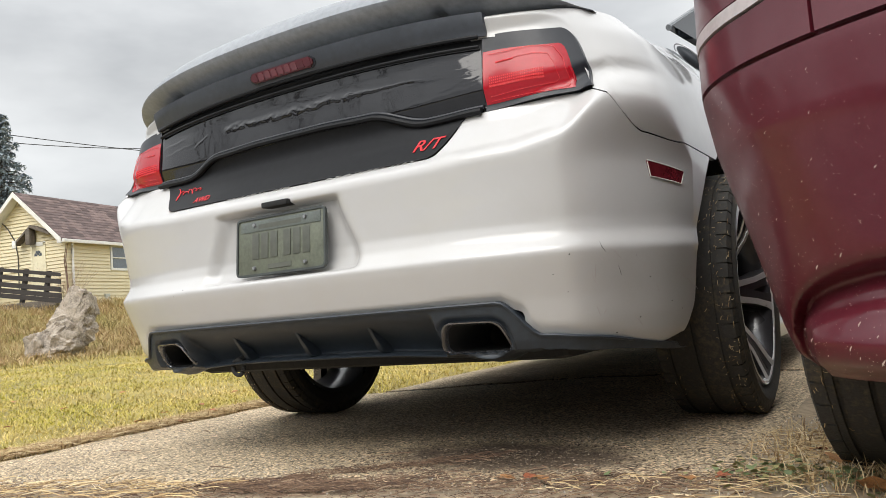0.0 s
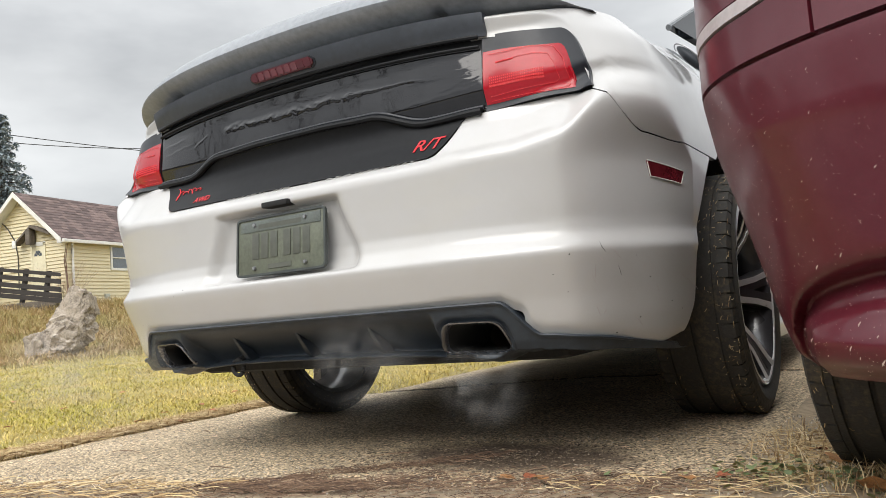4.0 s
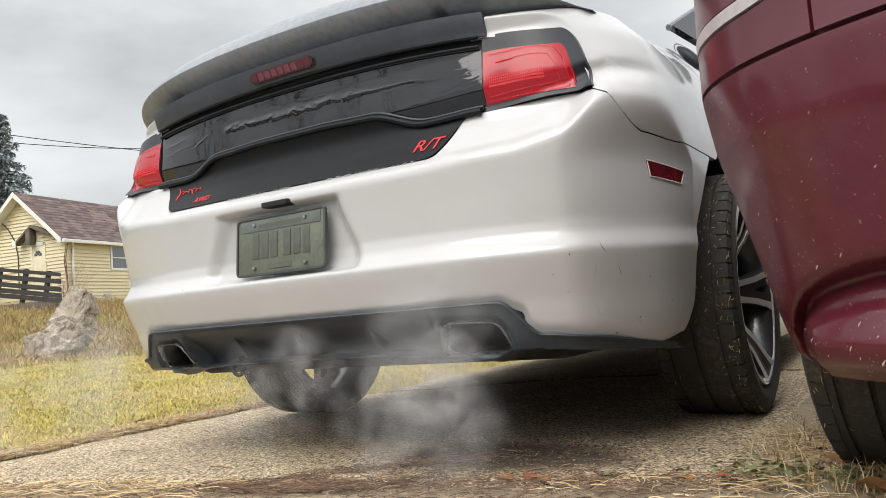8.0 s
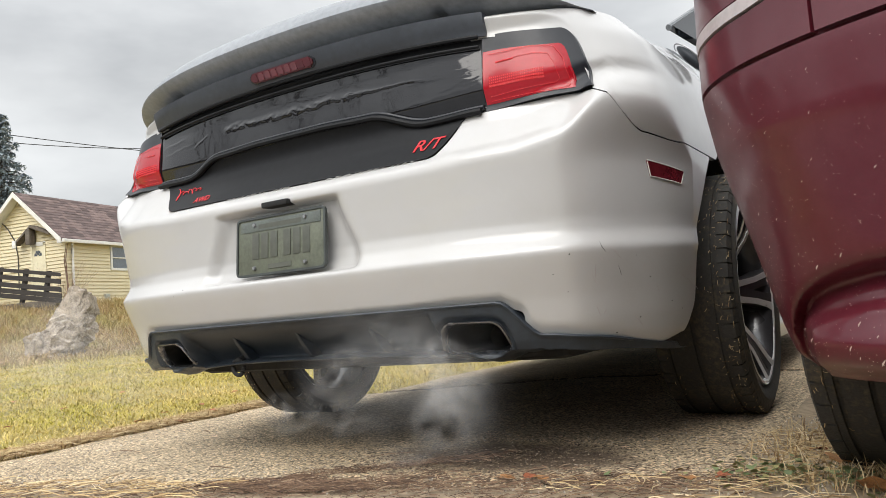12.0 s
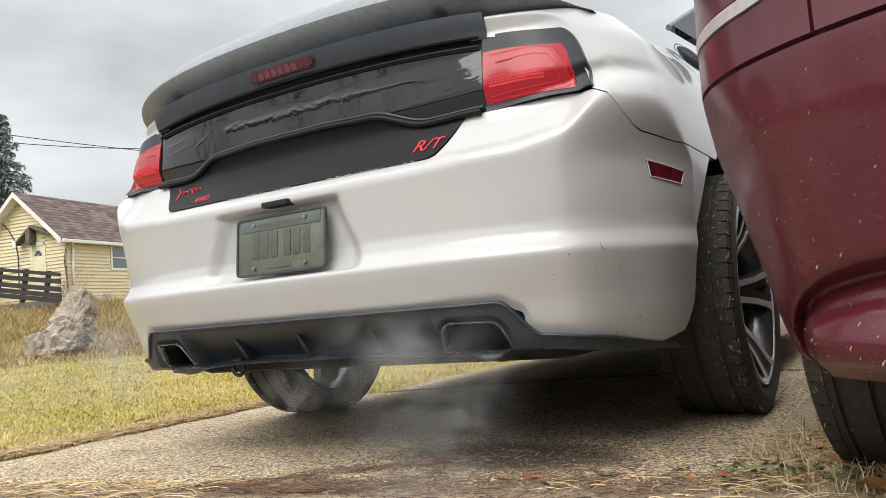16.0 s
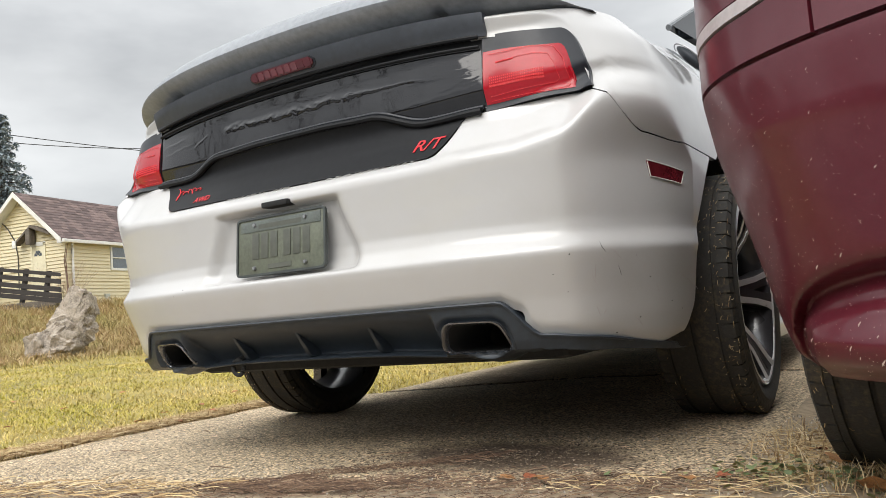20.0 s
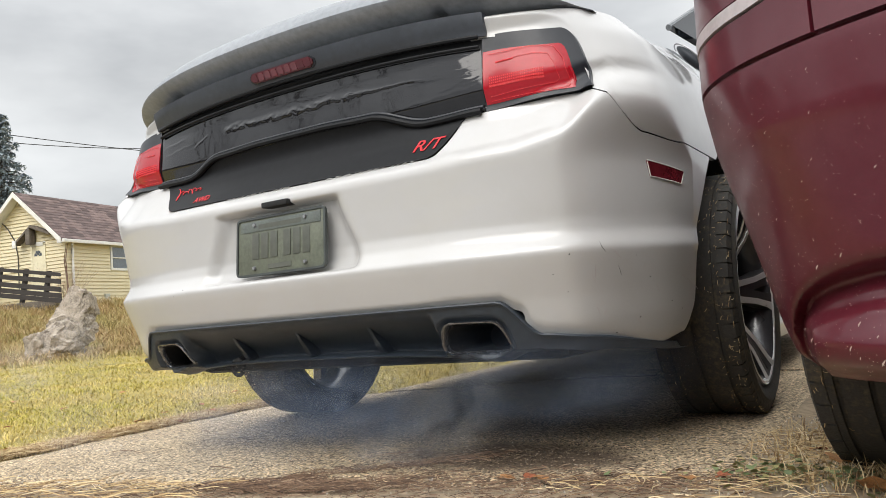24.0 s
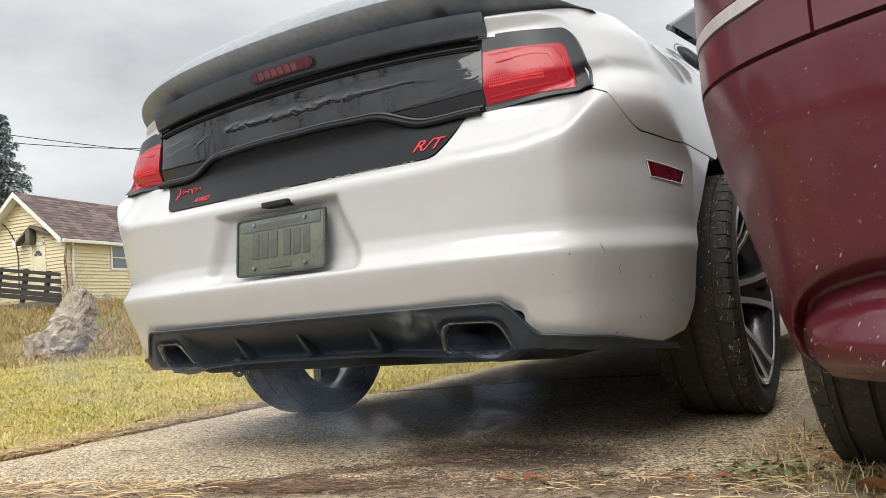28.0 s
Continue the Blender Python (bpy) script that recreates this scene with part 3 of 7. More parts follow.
def build_trunk_lid():
    lid = part("trunk_lid", panel_on_tail(-0.548, 0.548, sticker_low, lambda x: gloss_low(x) - 0.006, 0.004, 0.03, 90, 8), BLACK_FILM, car, "black film over the lower trunk lid, with a ragged edge")
    rows = []
    for j in range(57):
        row = []
        for x in glide(-0.577, 0.577, 420):
            lo, hi = gloss_low(x) + 0.010, gloss_top(x)
            z = lo + (hi - lo) * j / 56
            row.append((x, rear_y(x, z) + 0.004 - film_lift(x, z), z))
        rows.append(row)
    part("gloss_panel", shell(rows, (0, 0.03, 0)), GLOSS_FILM, lid, "creased gloss black film between the lamps", sharp=80)
    for name, f, r, o in (("moulding", gloss_low, 0.008, 0.010), ("moulding", lambda x: gloss_low(x) + 0.012, 0.005, 0.002), ("moulding", lip_low, 0.006, 0.004), ("moulding", lambda x: gloss_top(x) + 0.004, 0.004, 0.0035)):
        bm = bmesh.new()
        tube(bm, [(x, rear_y(x, f(x)) - o, f(x)) for x in glide(-0.572, 0.572, 80)], r, 8)
        part(name, bm, BLACK_FILM if o > 0.003 else BEZEL, lid)
    part("upper_trim", panel_on_tail(-0.585, 0.585, lambda x: gloss_top(x) + 0.002, lambda x: lip_low(x) - 0.002, -0.010, 0.03, 80, 5), BLACK_FILM, lid, "dark inset strip above the lamps")
    part("lip", panel_on_tail(-0.592, 0.592, lip_low, lid_top, 0.006, 0.04, 80, 8, 0.004), LIP_BLACK, lid, "satin black upturned lip")
    # torn white paper edge under the film
    random.seed(5)
    bm = bmesh.new()
    for i in range(60):
        x = random.uniform(-0.20, 0.42)
        z = sticker_low(x) + random.uniform(-0.002, 0.0)
        w = random.uniform(0.0006, 0.003)
        y = rear_y(x, z) - 0.0048
        prism(bm, [(x - w, z - 0.0025), (x + w, z - 0.0025), (x + w * 0.4, z + random.uniform(0.0, 0.0009)), (x - w * 0.5, z + random.uniform(0.0, 0.0007))], y, y + 0.004)
    tagged(part("torn_edge", bm, WHITE, lid, "ragged white edge of the film", smooth=False), kind="stuff")
    # third brake lamp on the lip
    rows_low, rows_high = lambda x: 1.049 + 0.008 * smooth_step(0.100, 0.112, abs(x)), lambda x: 1.074 - 0.008 * smooth_step(0.100, 0.112, abs(x))
    lamp = part("brake_lamp", panel_on_tail(-0.118, 0.118, lambda x: 1.047 + 0.008 * smooth_step(0.105, 0.118, abs(x)), lambda x: 1.076 - 0.008 * smooth_step(0.105, 0.118, abs(x)), 0.010, 0.02, 20, 4, 0.002), BEZEL, lid, "dark frame of the high brake lamp")
    part("lens", panel_on_tail(-0.112, 0.112, rows_low, rows_high, 0.014, 0.01, 20, 4, 0.002), RED_DIM, lamp, "dark red lens")
    for k in range(9):
        x = -0.096 + k * 0.024
        part("cell", panel_on_tail(x - 0.009, x + 0.009, lambda q: 1.052, lambda q: 1.070, 0.0165, 0.004, 3, 2), RED_DARK if 0 < k < 7 else RED_DIM, lamp)
    return lid


lid = build_trunk_lid()


def text_part(body, size, m, material, parent, label, shear=0.0):
    cu = bpy.data.curves.new("lettering", "FONT")
    cu.body, cu.size, cu.extrude, cu.shear, cu.align_x = body, size, 0.0006, shear, "CENTER"
    cu.offset = size * 0.004
    tmp = new("lettering", cu)
    me = bpy.data.meshes.new_from_object(tmp.evaluated_get(bpy.context.evaluated_depsgraph_get()))
    bpy.data.objects.remove(tmp)
    me.materials.clear()
    me.materials.append(material)
    ob = new("lettering", me)
    ob.parent, ob.matrix_basis = parent, m
    return tagged(ob, label)


def on_tail(x, z, out=0.007):
    """A pose on the tail, facing out of it."""
    p = Vector((x, rear_y(x, z) - out, z))
    tx = (Vector((x + 0.02, rear_y(x + 0.02, z), z)) - Vector((x - 0.02, rear_y(x - 0.02, z), z))).normalized()
    tz = (Vector((x, rear_y(x, z + 0.012), z + 0.012)) - Vector((x, rear_y(x, z - 0.012), z - 0.012))).normalized()
    nrm = tx.cross(tz).normalized()
    tz = nrm.cross(tx)
    m = Matrix((tx, tz, nrm)).transposed().to_4x4()
    m.translation = p
    return m


text_part("R/T", 0.052, on_tail(0.440, 0.762, 0.006), RED_INK, lid, "red slanted trim letters", 0.3)
text_part("AWD", 0.027, on_tail(-0.325, 0.751, 0.006), RED_INK, lid, "small red letters", 0.1)
bm = bmesh.new()
script = [Vector((-0.462 + 0.112 * t + 0.0055 * math.sin(t * 36 + 0.8 * math.sin(t * 9)), 0, 0.793 + (0.013 * smooth_step(0.16, 0.06, t) + 0.0055 + 0.003 * math.sin(t * 13)) * math.sin(t * 36 + 1.7) + 0.004 * t)) for t in glide(0, 1, 160)]
tube(bm, [(p.x, rear_y(p.x, p.z) - 0.006, p.z) for p in script], 0.0014, 5)
part("script_mark", bm, RED_INK, lid, "red looping script mark")


def lamp_top(x):
    a = abs(x)
    return max(lamp_low(x) + 0.004, 1.020 - 0.010 * smooth_step(0.6, 0.74, a) - 0.168 * max(0, (a - 0.752) / 0.072) ** 2.2)


def lamp_out(x):
    """The lamp is flush with the lid and stands proud towards its outer end."""
    return -0.002 + 0.016 * smooth_step(0.58, 0.72, abs(x))


def build_tail_lamp(side):
    top = lamp_top
    low = lambda x: lamp_low(x) + 0.0 + 0.006 * smooth_step(0.79, 0.812, abs(x))
    a, b = (0.578, 0.823)
    lamp = part("tail_lamp", panel_on_tail(side * a, side * b, low, lambda x: max(top(x), low(x) + 0.004), lambda x: lamp_out(x), 0.05, 70, 14), BEZEL, car, "red tail lamp in a dark rounded bezel")
    ltop = lambda x: 0.980 - 0.010 * smooth_step(0.6, 0.74, abs(x)) - 0.11 * max(0, (abs(x) - 0.750) / 0.038) ** 2.5
    llow = lambda x: 0.852 + 0.006 * smooth_step(0.58, 0.77, abs(x))
    lens = part("lens", panel_on_tail(side * 0.580, side * 0.786, llow, lambda x: max(ltop(x), llow(x) + 0.006), lambda x: lamp_out(x) + 0.001, 0.012, 40, 12, 0.003), RED_LENS, lamp, "glossy red lens")
    # nested light lines of the lens and its row of small cells
    def at(x, z, out=0.0042):
        return (side * x, rear_y(x, z) - lamp_out(x) - out, z)
    for pts, r in (([(0.594, 0.970), (0.70, 0.971), (0.745, 0.962), (0.764, 0.930), (0.776, 0.868), (0.765, 0.861), (0.594, 0.858)], 0.0006),
                   ([(0.610, 0.948), (0.70, 0.952), (0.733, 0.946), (0.748, 0.915), (0.754, 0.884), (0.745, 0.876), (0.594, 0.868)], 0.0005),
                   ([(0.612, 0.946), (0.655, 0.948)], 0.0014)):
        line = []
        for a, b in zip(pts, pts[1:]):
            line += [at(a[0] + (b[0] - a[0]) * k / 8, a[1] + (b[1] - a[1]) * k / 8) for k in range(8)]
        bm = bmesh.new()
        tube(bm, line + [at(*pts[-1])], r, 5)
        part("light_line", bm, RED_BRIGHT, lamp)
    part("reflector", panel_on_tail(side * 0.594, side * 0.724, lambda x: 0.889, lambda x: 0.917, lambda x: lamp_out(x) + 0.0036, 0.006, 24, 3), RED_BRIGHT, lamp, "brighter red block of light cells")
    bm = bmesh.new()
    for r in range(4):
        for c in range(26):
            x, z = 0.5965 + c * 0.0050, 0.8925 + r * 0.0064
            p = Vector(at(x, z, 0.0042))
            box(bm, (p.x - 0.0016, p.y - 0.0004, p.z - 0.0018), (p.x + 0.0016, p.y + 0.001, p.z + 0.0018))
    tagged(part("light_cell", bm, RED_CELL, lamp, smooth=False), kind="stuff")
    return lamp


for sd in (1, -1):
    build_tail_lamp(sd)


def tip_outline(side):
    c = [(0.425, 0.278), (0.452, 0.352), (0.586, 0.349), (0.600, 0.276)]
    return rounded([Vector((side * p[0], p[1])) for p in c], 0.026, 6)


def inside_by(x, z, ring):
    """How far a point lies inside a convex outline (negative outside)."""
    sgn = 1 if ring[len(ring) // 2].x > 0 else -1
    best = 1.0
    for i in range(len(ring)):
        a, b = ring[i], ring[(i + 1) % len(ring)]
        e = b - a
        if e.length > 1e-5:
            best = min(best, sgn * ((z - a.y) * -e.x + (x - a.x) * e.y) / e.length)
    return best


def build_diffuser():
    def low(x):
        return 0.262 + 0.018 * math.exp(-(x / 0.42) ** 4) - 0.012 * smooth_step(0.45, 0.55, abs(x))
    rows = []
    outlines = {s: tip_outline(s) for s in (1, -1)}
    for j in range(37):
        v = j / 36
        row = []
        for x in glide(-0.872, 0.872, 420):
            hi = bumper_low(x) + 0.004
            lo = min(low(x) + 0.020 * smooth_step(0.545, 0.61, abs(x)) + 0.018 * smooth_step(0.62, 0.72, abs(x)), hi - 0.040 + 0.02 * smooth_step(0.75, 0.87, abs(x)))
            z = lo + (hi - lo) * v
            y = rear_y(x, z) - 0.004
            mid = smooth_step(0.435, 0.415, abs(x))
            y += mid * 0.095 * smooth_step(0.95, 0.15, v) * smooth_step(0.02, 0.12, v) + 0.05 * smooth_step(0.10, 0.0, v)
            if 0.38 < abs(x) < 0.64:
                d = inside_by(x, z, outlines[1 if x > 0 else -1])
                # a soft collar round the tip, and the hole that it sits in
                y += 0.014 * smooth_step(-0.016, -0.003, d) + 0.22 * smooth_step(0.002, 0.006, d)
            row.append((x, y, z))
        rows.append(row)
    d = part("diffuser", shell(rows, (0, 0.03, 0)), BLACK_TRIM, car, "matte black plastic diffuser under the bumper", sharp=50)
    bm = bmesh.new()
    tube(bm, [(x, rear_y(x, bumper_low(x)) - 0.007, bumper_low(x) + 0.001) for x in glide(-0.82, 0.82, 120)], 0.004, 6)
    part("rim", bm, BLACK_TRIM, d)
    for x in (-0.235, 0.0, 0.235):
        bm = bmesh.new()
        y = rear_y(x, 0.33)
        prism(bm, [(y + 0.03, 0.376), (y + 0.000, 0.376), (y + 0.030, 0.335), (y + 0.062, 0.295), (y + 0.09, 0.282), (y + 0.13, 0.282)], x - 0.009, x + 0.009, "x")
        for v in bm.verts:
            v.co.x = x + math.copysign(0.003 + 0.007 * smooth_step(0.376, 0.282, v.co.z), v.co.x - x)
        bmesh.ops.bevel(bm, geom=bm.edges[:], offset=0.002, segments=2, affect="EDGES")
        part("fin", bm, BLACK_TRIM, d)
    return d


def rounded(pts, r, n=5):
    """Rounds the corners of an outline."""
    out = []
    k = len(pts)
    for i in range(k):
        p, a, b = Vector(pts[i]), Vector(pts[i - 1]), Vector(pts[(i + 1) % k])
        u, v = (a - p).normalized(), (b - p).normalized()
        s, e = p + u * r, p + v * r
        for t in glide(0, 1, n):
            out.append(s * (1 - t) ** 2 + p * 2 * t * (1 - t) + e * t ** 2)
    return out


diffuser = build_diffuser()


def build_exhaust(side):
    ring = tip_outline(side)
    mid = Vector((side * 0.517, 0.314))

    def loop(grow, y):
        out = []
        for p in ring:
            q = p + (p - mid).normalized() * grow
            out.append((q.x, rear_y(q.x, q.y) + 0.35 * (0.352 - q.y) + y, q.y))
        return out
    rows = [loop(g, y) for g, y in ((-0.002, 0.14), (0.002, 0.008), (0.0025, -0.004), (0.0, -0.0085), (-0.0035, -0.009), (-0.0065, -0.005), (-0.0085, 0.010))]
    bm = bmesh.new()
    grid(bm, rows, True)
    tip = part("exhaust_tip", bm, EXHAUST, car, "dark chromed trapezoid exhaust tip")
    bm = bmesh.new()
    grid(bm, [rows[-1], loop(-0.010, 0.05), loop(-0.014, 0.14), loop(-0.028, 0.20)], True)
    part("tip_liner", bm, SOOT, tip, "sooty inside of the tip")
    bm = bmesh.new()
    tube(bm, [(mid.x, 0.22, mid.y - 0.005), (mid.x, 0.45, mid.y)], 0.028, 14, False)
    part("inner_pipe", bm, RUSTY, tip, "rusty end of the inner pipe")
    bm = bmesh.new()
    bmesh.ops.create_cone(bm, cap_ends=True, segments=20, radius1=0.12, radius2=0.12, depth=0.42, matrix=pose(side * 0.50, 0.66, 0.33, 0, 90, 0) @ Matrix.Diagonal((0.75, 1.3, 1, 1)))
    bmesh.ops.bevel(bm, geom=[e for e in bm.edges if e.calc_length() < 0.06], offset=0.02, segments=2, affect="EDGES")
    part("muffler", bm, UNDERSIDE, car, "grimy steel muffler")


for sd in (1, -1):
    build_exhaust(sd)


def build_plate():
    # pocket floor lies behind; the plate leans with it
    m = Matrix.Translation((0, 0.030, 0.591)) @ Euler((radians(-5.3), 0, 0)).to_matrix().to_4x4()
    p = new("number_plate")
    p.parent, p.matrix_basis = car, m
    tagged(p, "faded number plate under a smoked cover")
    bm = bmesh.new()
    box(bm, (-0.153, -0.004, -0.0765), (0.153, 0.0, 0.0765), bevel=0.0015)
    part("plate_sheet", bm, PLATE, p)
    bm = bmesh.new()
    o, i = rounded([Vector(q) for q in ((-0.156, -0.079), (-0.156, 0.079), (0.156, 0.079), (0.156, -0.079))], 0.016), rounded([Vector(q) for q in ((-0.150, -0.073), (-0.150, 0.073), (0.150, 0.073), (0.150, -0.073))], 0.010)
    grid(bm, [[(q.x, 0.002, q.y) for q in o], [(q.x, -0.007, q.y) for q in o], [(q.x, -0.007, q.y) for q in i], [(q.x, -0.003, q.y) for q in i]], True)
    part("cover_frame", bm, PLATE_COVER, p, "dark smoked plastic rim")
    x = -0.098
    for k in range(6):
        bm = bmesh.new()
        w = 0.024
        box(bm, (x, -0.0062, -0.034), (x + w, -0.0035, 0.034), bevel=0.001)
        part("bar", bm, PLATE_INK, p)
        x += 0.033 if k != 2 else 0.046
    for w, z in ((0.075, 0.052), (0.04, -0.057)):
        bm = bmesh.new()
        box(bm, (-w, -0.0058, z - 0.006), (w, -0.0035, z + 0.006))
        part("bar", bm, PLATE_INK, p)
    bm = bmesh.new()
    box(bm, (-0.14, -0.0056, 0.040), (0.14, -0.0036, 0.068), bevel=0.0006)
    part("band", bm, surface("plate_blue_band", (0.095, 0.11, 0.10), 0.45, var=0.3, scale=20), p)
    for sx in (-0.089, 0.089):
        for sz in (0.058, -0.058):
            bm = bmesh.new()
            bmesh.ops.create_cone(bm, cap_ends=True, segments=10, radius1=0.006, radius2=0.0045, depth=0.005, matrix=pose(sx, -0.008, sz, 90))
            part("screw", bm, STEEL, p)
    bm = bmesh.new()
    box(bm, (-0.045, 0.012, 0.687), (0.045, 0.06, 0.702), bevel=0.004)
    box(bm, (-0.075, 0.03, 0.693), (0.075, 0.06, 0.703), bevel=0.003)
    part("plate_light", bm, SOOT, car, "black lamp over the number plate")


build_plate()


def build_side_marker(side):
    rows = []
    for v in glide(0, 1, 4):
        row = []
        for u in glide(0, 1, 8):
            y = (0.322 - 0.010 * v) * (1 - u) + (0.430 + 0.014 * v) * u
            z = (0.652 + 0.038 * v) * (1 - u) + (0.638 + 0.031 * v) * u
            row.append((side * (half_width(z) * corner_ratio(y - back_y(0.9, z), z) + 0.0025), y, z))
        rows.append(row)
    part("side_marker", shell(rows, (-0.01 * side, 0, 0)), RED_DARK, car, "dark red side marker with a pale rim")
    bm = bmesh.new()
    rim = rows[0] + [r[-1] for r in rows[1:]] + rows[-1][::-1][1:] + [r[0] for r in rows[::-1][1:]]
    tube(bm, rim, 0.0013, 6)
    part("marker_rim", bm, TRIM_WHITE, car)


for sd in (1, -1):
    build_side_marker(sd)


# ---- spoiler ----
def build_spoiler():
    rows = []
    xs = glide(-0.808, 0.808, 140)
    for x in xs:
        a = abs(x) / 0.808
        y0 = rear_y(min(abs(x), 0.78), 1.05) - 0.035 + 0.08 * a ** 10
        zt = 1.216 - 0.066 * a ** 2 - 0.020 * a ** 4 - 0.068 * a ** 8
        zb = 1.092 - 0.018 * a ** 2 - 0.012 * a ** 6
        th = (zt - zb) * (1 - 0.6 * a ** 14)
        gap = 0.024 * smooth_step(0.026, 0.014, abs(abs(x) - 0.468))
        sec = [(0.075, 0.0), (0.050, 0.15), (0.024, 0.30), (0.004, 0.44), (0.0, 0.52), (0.006, 0.62), (0.017, 0.76), (0.033, 0.90), (0.056, 1.0), (0.11, 1.03), (0.20, 0.94), (0.27, 0.50), (0.29, 0.02)]
        rows.append([(x, y0 + u * (1 - 0.3 * a ** 4), max(zb + th * v, zb + gap)) for u, v in sec])
    bm = bmesh.new()
    vs = grid(bm, rows, True)
    bm.faces.new(vs[0])
    bm.faces.new(vs[-1][::-1])
    sp = part("spoiler", bm, SPOILER_BLACK, car, "weathered black trunk spoiler with peeling ends")
    return sp


build_spoiler()


# ---- body sides, roof and glass ----
def belt(y):
    return lerp_table(y, [(0.15, 1.03), (0.5, 1.062), (0.85, 1.115), (1.2, 1.13), (1.6, 1.08), (2.0, 0.99), (3.2, 0.96), (4.2, 0.92), (4.8, 0.86), (5.05, 0.76)])


def side_x(y, z):
    w = half_width(min(z, 1.1))
    if y < 0.6:
        w *= corner_ratio(y - back_y(0.9, z), z)
    nose = smooth_step(4.45, 5.06, y)
    w *= 1 - 0.28 * nose ** 1.6
    scoop = 0.018 * smooth_step(1.5, 2.0, y) * smooth_step(3.9, 3.4, y) * math.exp(-((z - 0.62) / 0.12) ** 2)
    return w - scoop


def side_low(y):
    z = 0.23
    for c in (AXLE_R, AXLE_F):
        d = ARCH_R ** 2 - (y - c) ** 2
        if d > 0:
            z = max(z, HUB_Z + math.sqrt(d))
    return z


def body_panel(name, side, ys, low, high, label="", back=0.02):
    rows = []
    for j in range(17):
        row = []
        for y in ys:
            z = low(y) + (high(y) - low(y)) * j / 16
            row.append((side * side_x(y, z), y, z))
        rows.append(row)
    return part(name, shell(rows, (-back * side, 0, 0)), WHITE, car, label, sharp=50)


def quarter_panel(side):
    """White panel over the lamp, round the corner and along the flank to the rear door."""
    s0 = 0.8 * math.asin((0.600 / half_width(0.8)) ** (lerp_table(0.8, SQUARE) / 2)) / (math.pi / 2)
    cols = [("s", v) for v in glide(s0, 0.80, 40)] + [("y", y) for y in glide(0.60, 1.74, 40)]
    rows = []
    n = 24
    for j in range(n + 1):
        row = []
        for k, v in cols:
            def at(z):
                return around(v, z, 1.6) if k == "s" else (side_x(v, z), v)
            x, y = around(v, 0.8, 0.86) if k == "s" else (side_x(v, 0.8), v)
            lo = lamp_top(around(v, 0.9, 0.86)[0]) - 0.004 if x < 0.822 else quarter_low(x, y)
            hi = 1.073 - 0.004 * smooth_step(0.6, 0.85, x) if y < 0.3 else 1.069 + (belt(y) - 1.069) * smooth_step(0.3, 0.9, y)
            z = lo + (hi - lo) * j / n
            x, y = at(z)
            crown = smooth_step(0.70, 1.05, j / n) ** 2
            row.append((side * (x - 0.03 * crown * smooth_step(0.7, 0.9, x)), y + 0.03 * crown * smooth_step(0.9, 0.7, x), z))
        rows.append(row)
    return part("quarter_panel", shell(rows, lambda p: (-0.015 * side * smooth_step(0.30, 0.60, p[1]), 0.012, 0)), WHITE, car, "glossy white rear quarter panel", sharp=50)


def quarter_low(x, y):
    seam = seam_z(x, y) + 0.0035
    return max(seam, side_low(y)) if y < 0.86 else max(side_low(y), 0.23)


for sd in (1, -1):
    quarter_panel(sd)
    d1 = body_panel("rear_door", sd, glide(1.748, 2.60, 20), side_low, belt)
    d2 = body_panel("front_door", sd, glide(2.608, 3.56, 20), side_low, belt)
    for d, y in ((d1, 1.86), (d2, 2.72)):
        bm = bmesh.new()
        x = sd * (side_x(y, 0.86) + 0.02)
        tube(bm, [(x - sd * 0.02, y, 0.86), (x + sd * 0.005, y + 0.03, 0.86), (x + sd * 0.005, y + 0.17, 0.86), (x - sd * 0.02, y + 0.20, 0.86)], 0.011, 8)
        part("handle", bm, WHITE, d)
    body_panel("front_fender", sd, glide(3.568, 5.0, 40), side_low, belt)
    bm = bmesh.new()
    box(bm, (0.80, 1.52, 0.16), (0.90, 3.68, 0.24), Matrix.Diagonal((sd, 1, 1, 1)), 0.02)
    part("sill", bm, WHITE, car)


def roof_z(x, y):
    base = lerp_table(y, [(0.10, 1.085), (0.42, 1.075), (0.62, 1.07), (1.0, 1.20), (1.45, 1.36), (1.9, 1.455), (2.4, 1.48), (2.8, 1.465), (3.2, 1.37), (3.75, 1.08), (3.95, 0.99), (4.6, 0.93), (5.0, 0.80)])
    return base - 0.06 * (abs(x) / 0.85) ** 3


def top_half(y):
    return lerp_table(y, [(0.10, 0.70), (0.6, 0.80), (1.0, 0.66), (1.45, 0.585), (2.4, 0.60), (3.0, 0.60), (3.75, 0.70), (3.95, 0.82), (4.6, 0.80), (5.0, 0.62)])


def top_panel(name, ys, material, label="", k=1.0, lift=0.0):
    rows = []
    for y in ys:
        w = top_half(y) * k
        rows.append([(x, y + (0.05 * abs(x) if y < 0.3 else 0), roof_z(x, y) + lift) for x in glide(-w, w, 30)])
    return part(name, shell(rows, (0, 0, -0.02)), material, car, label)


top_panel("deck", glide(0.17, 0.62, 10), WHITE, "white rear deck", 0.9, -0.012)
top_panel("rear_window", glide(0.64, 1.44, 14), TINT, "dark tinted rear window")
top_panel("roof", glide(1.45, 2.82, 18), WHITE, "white roof")
top_panel("windscreen", glide(2.83, 3.74, 14), TINT, "dark windscreen")
top_panel("bonnet", glide(3.76, 5.0, 20), WHITE, "white bonnet")


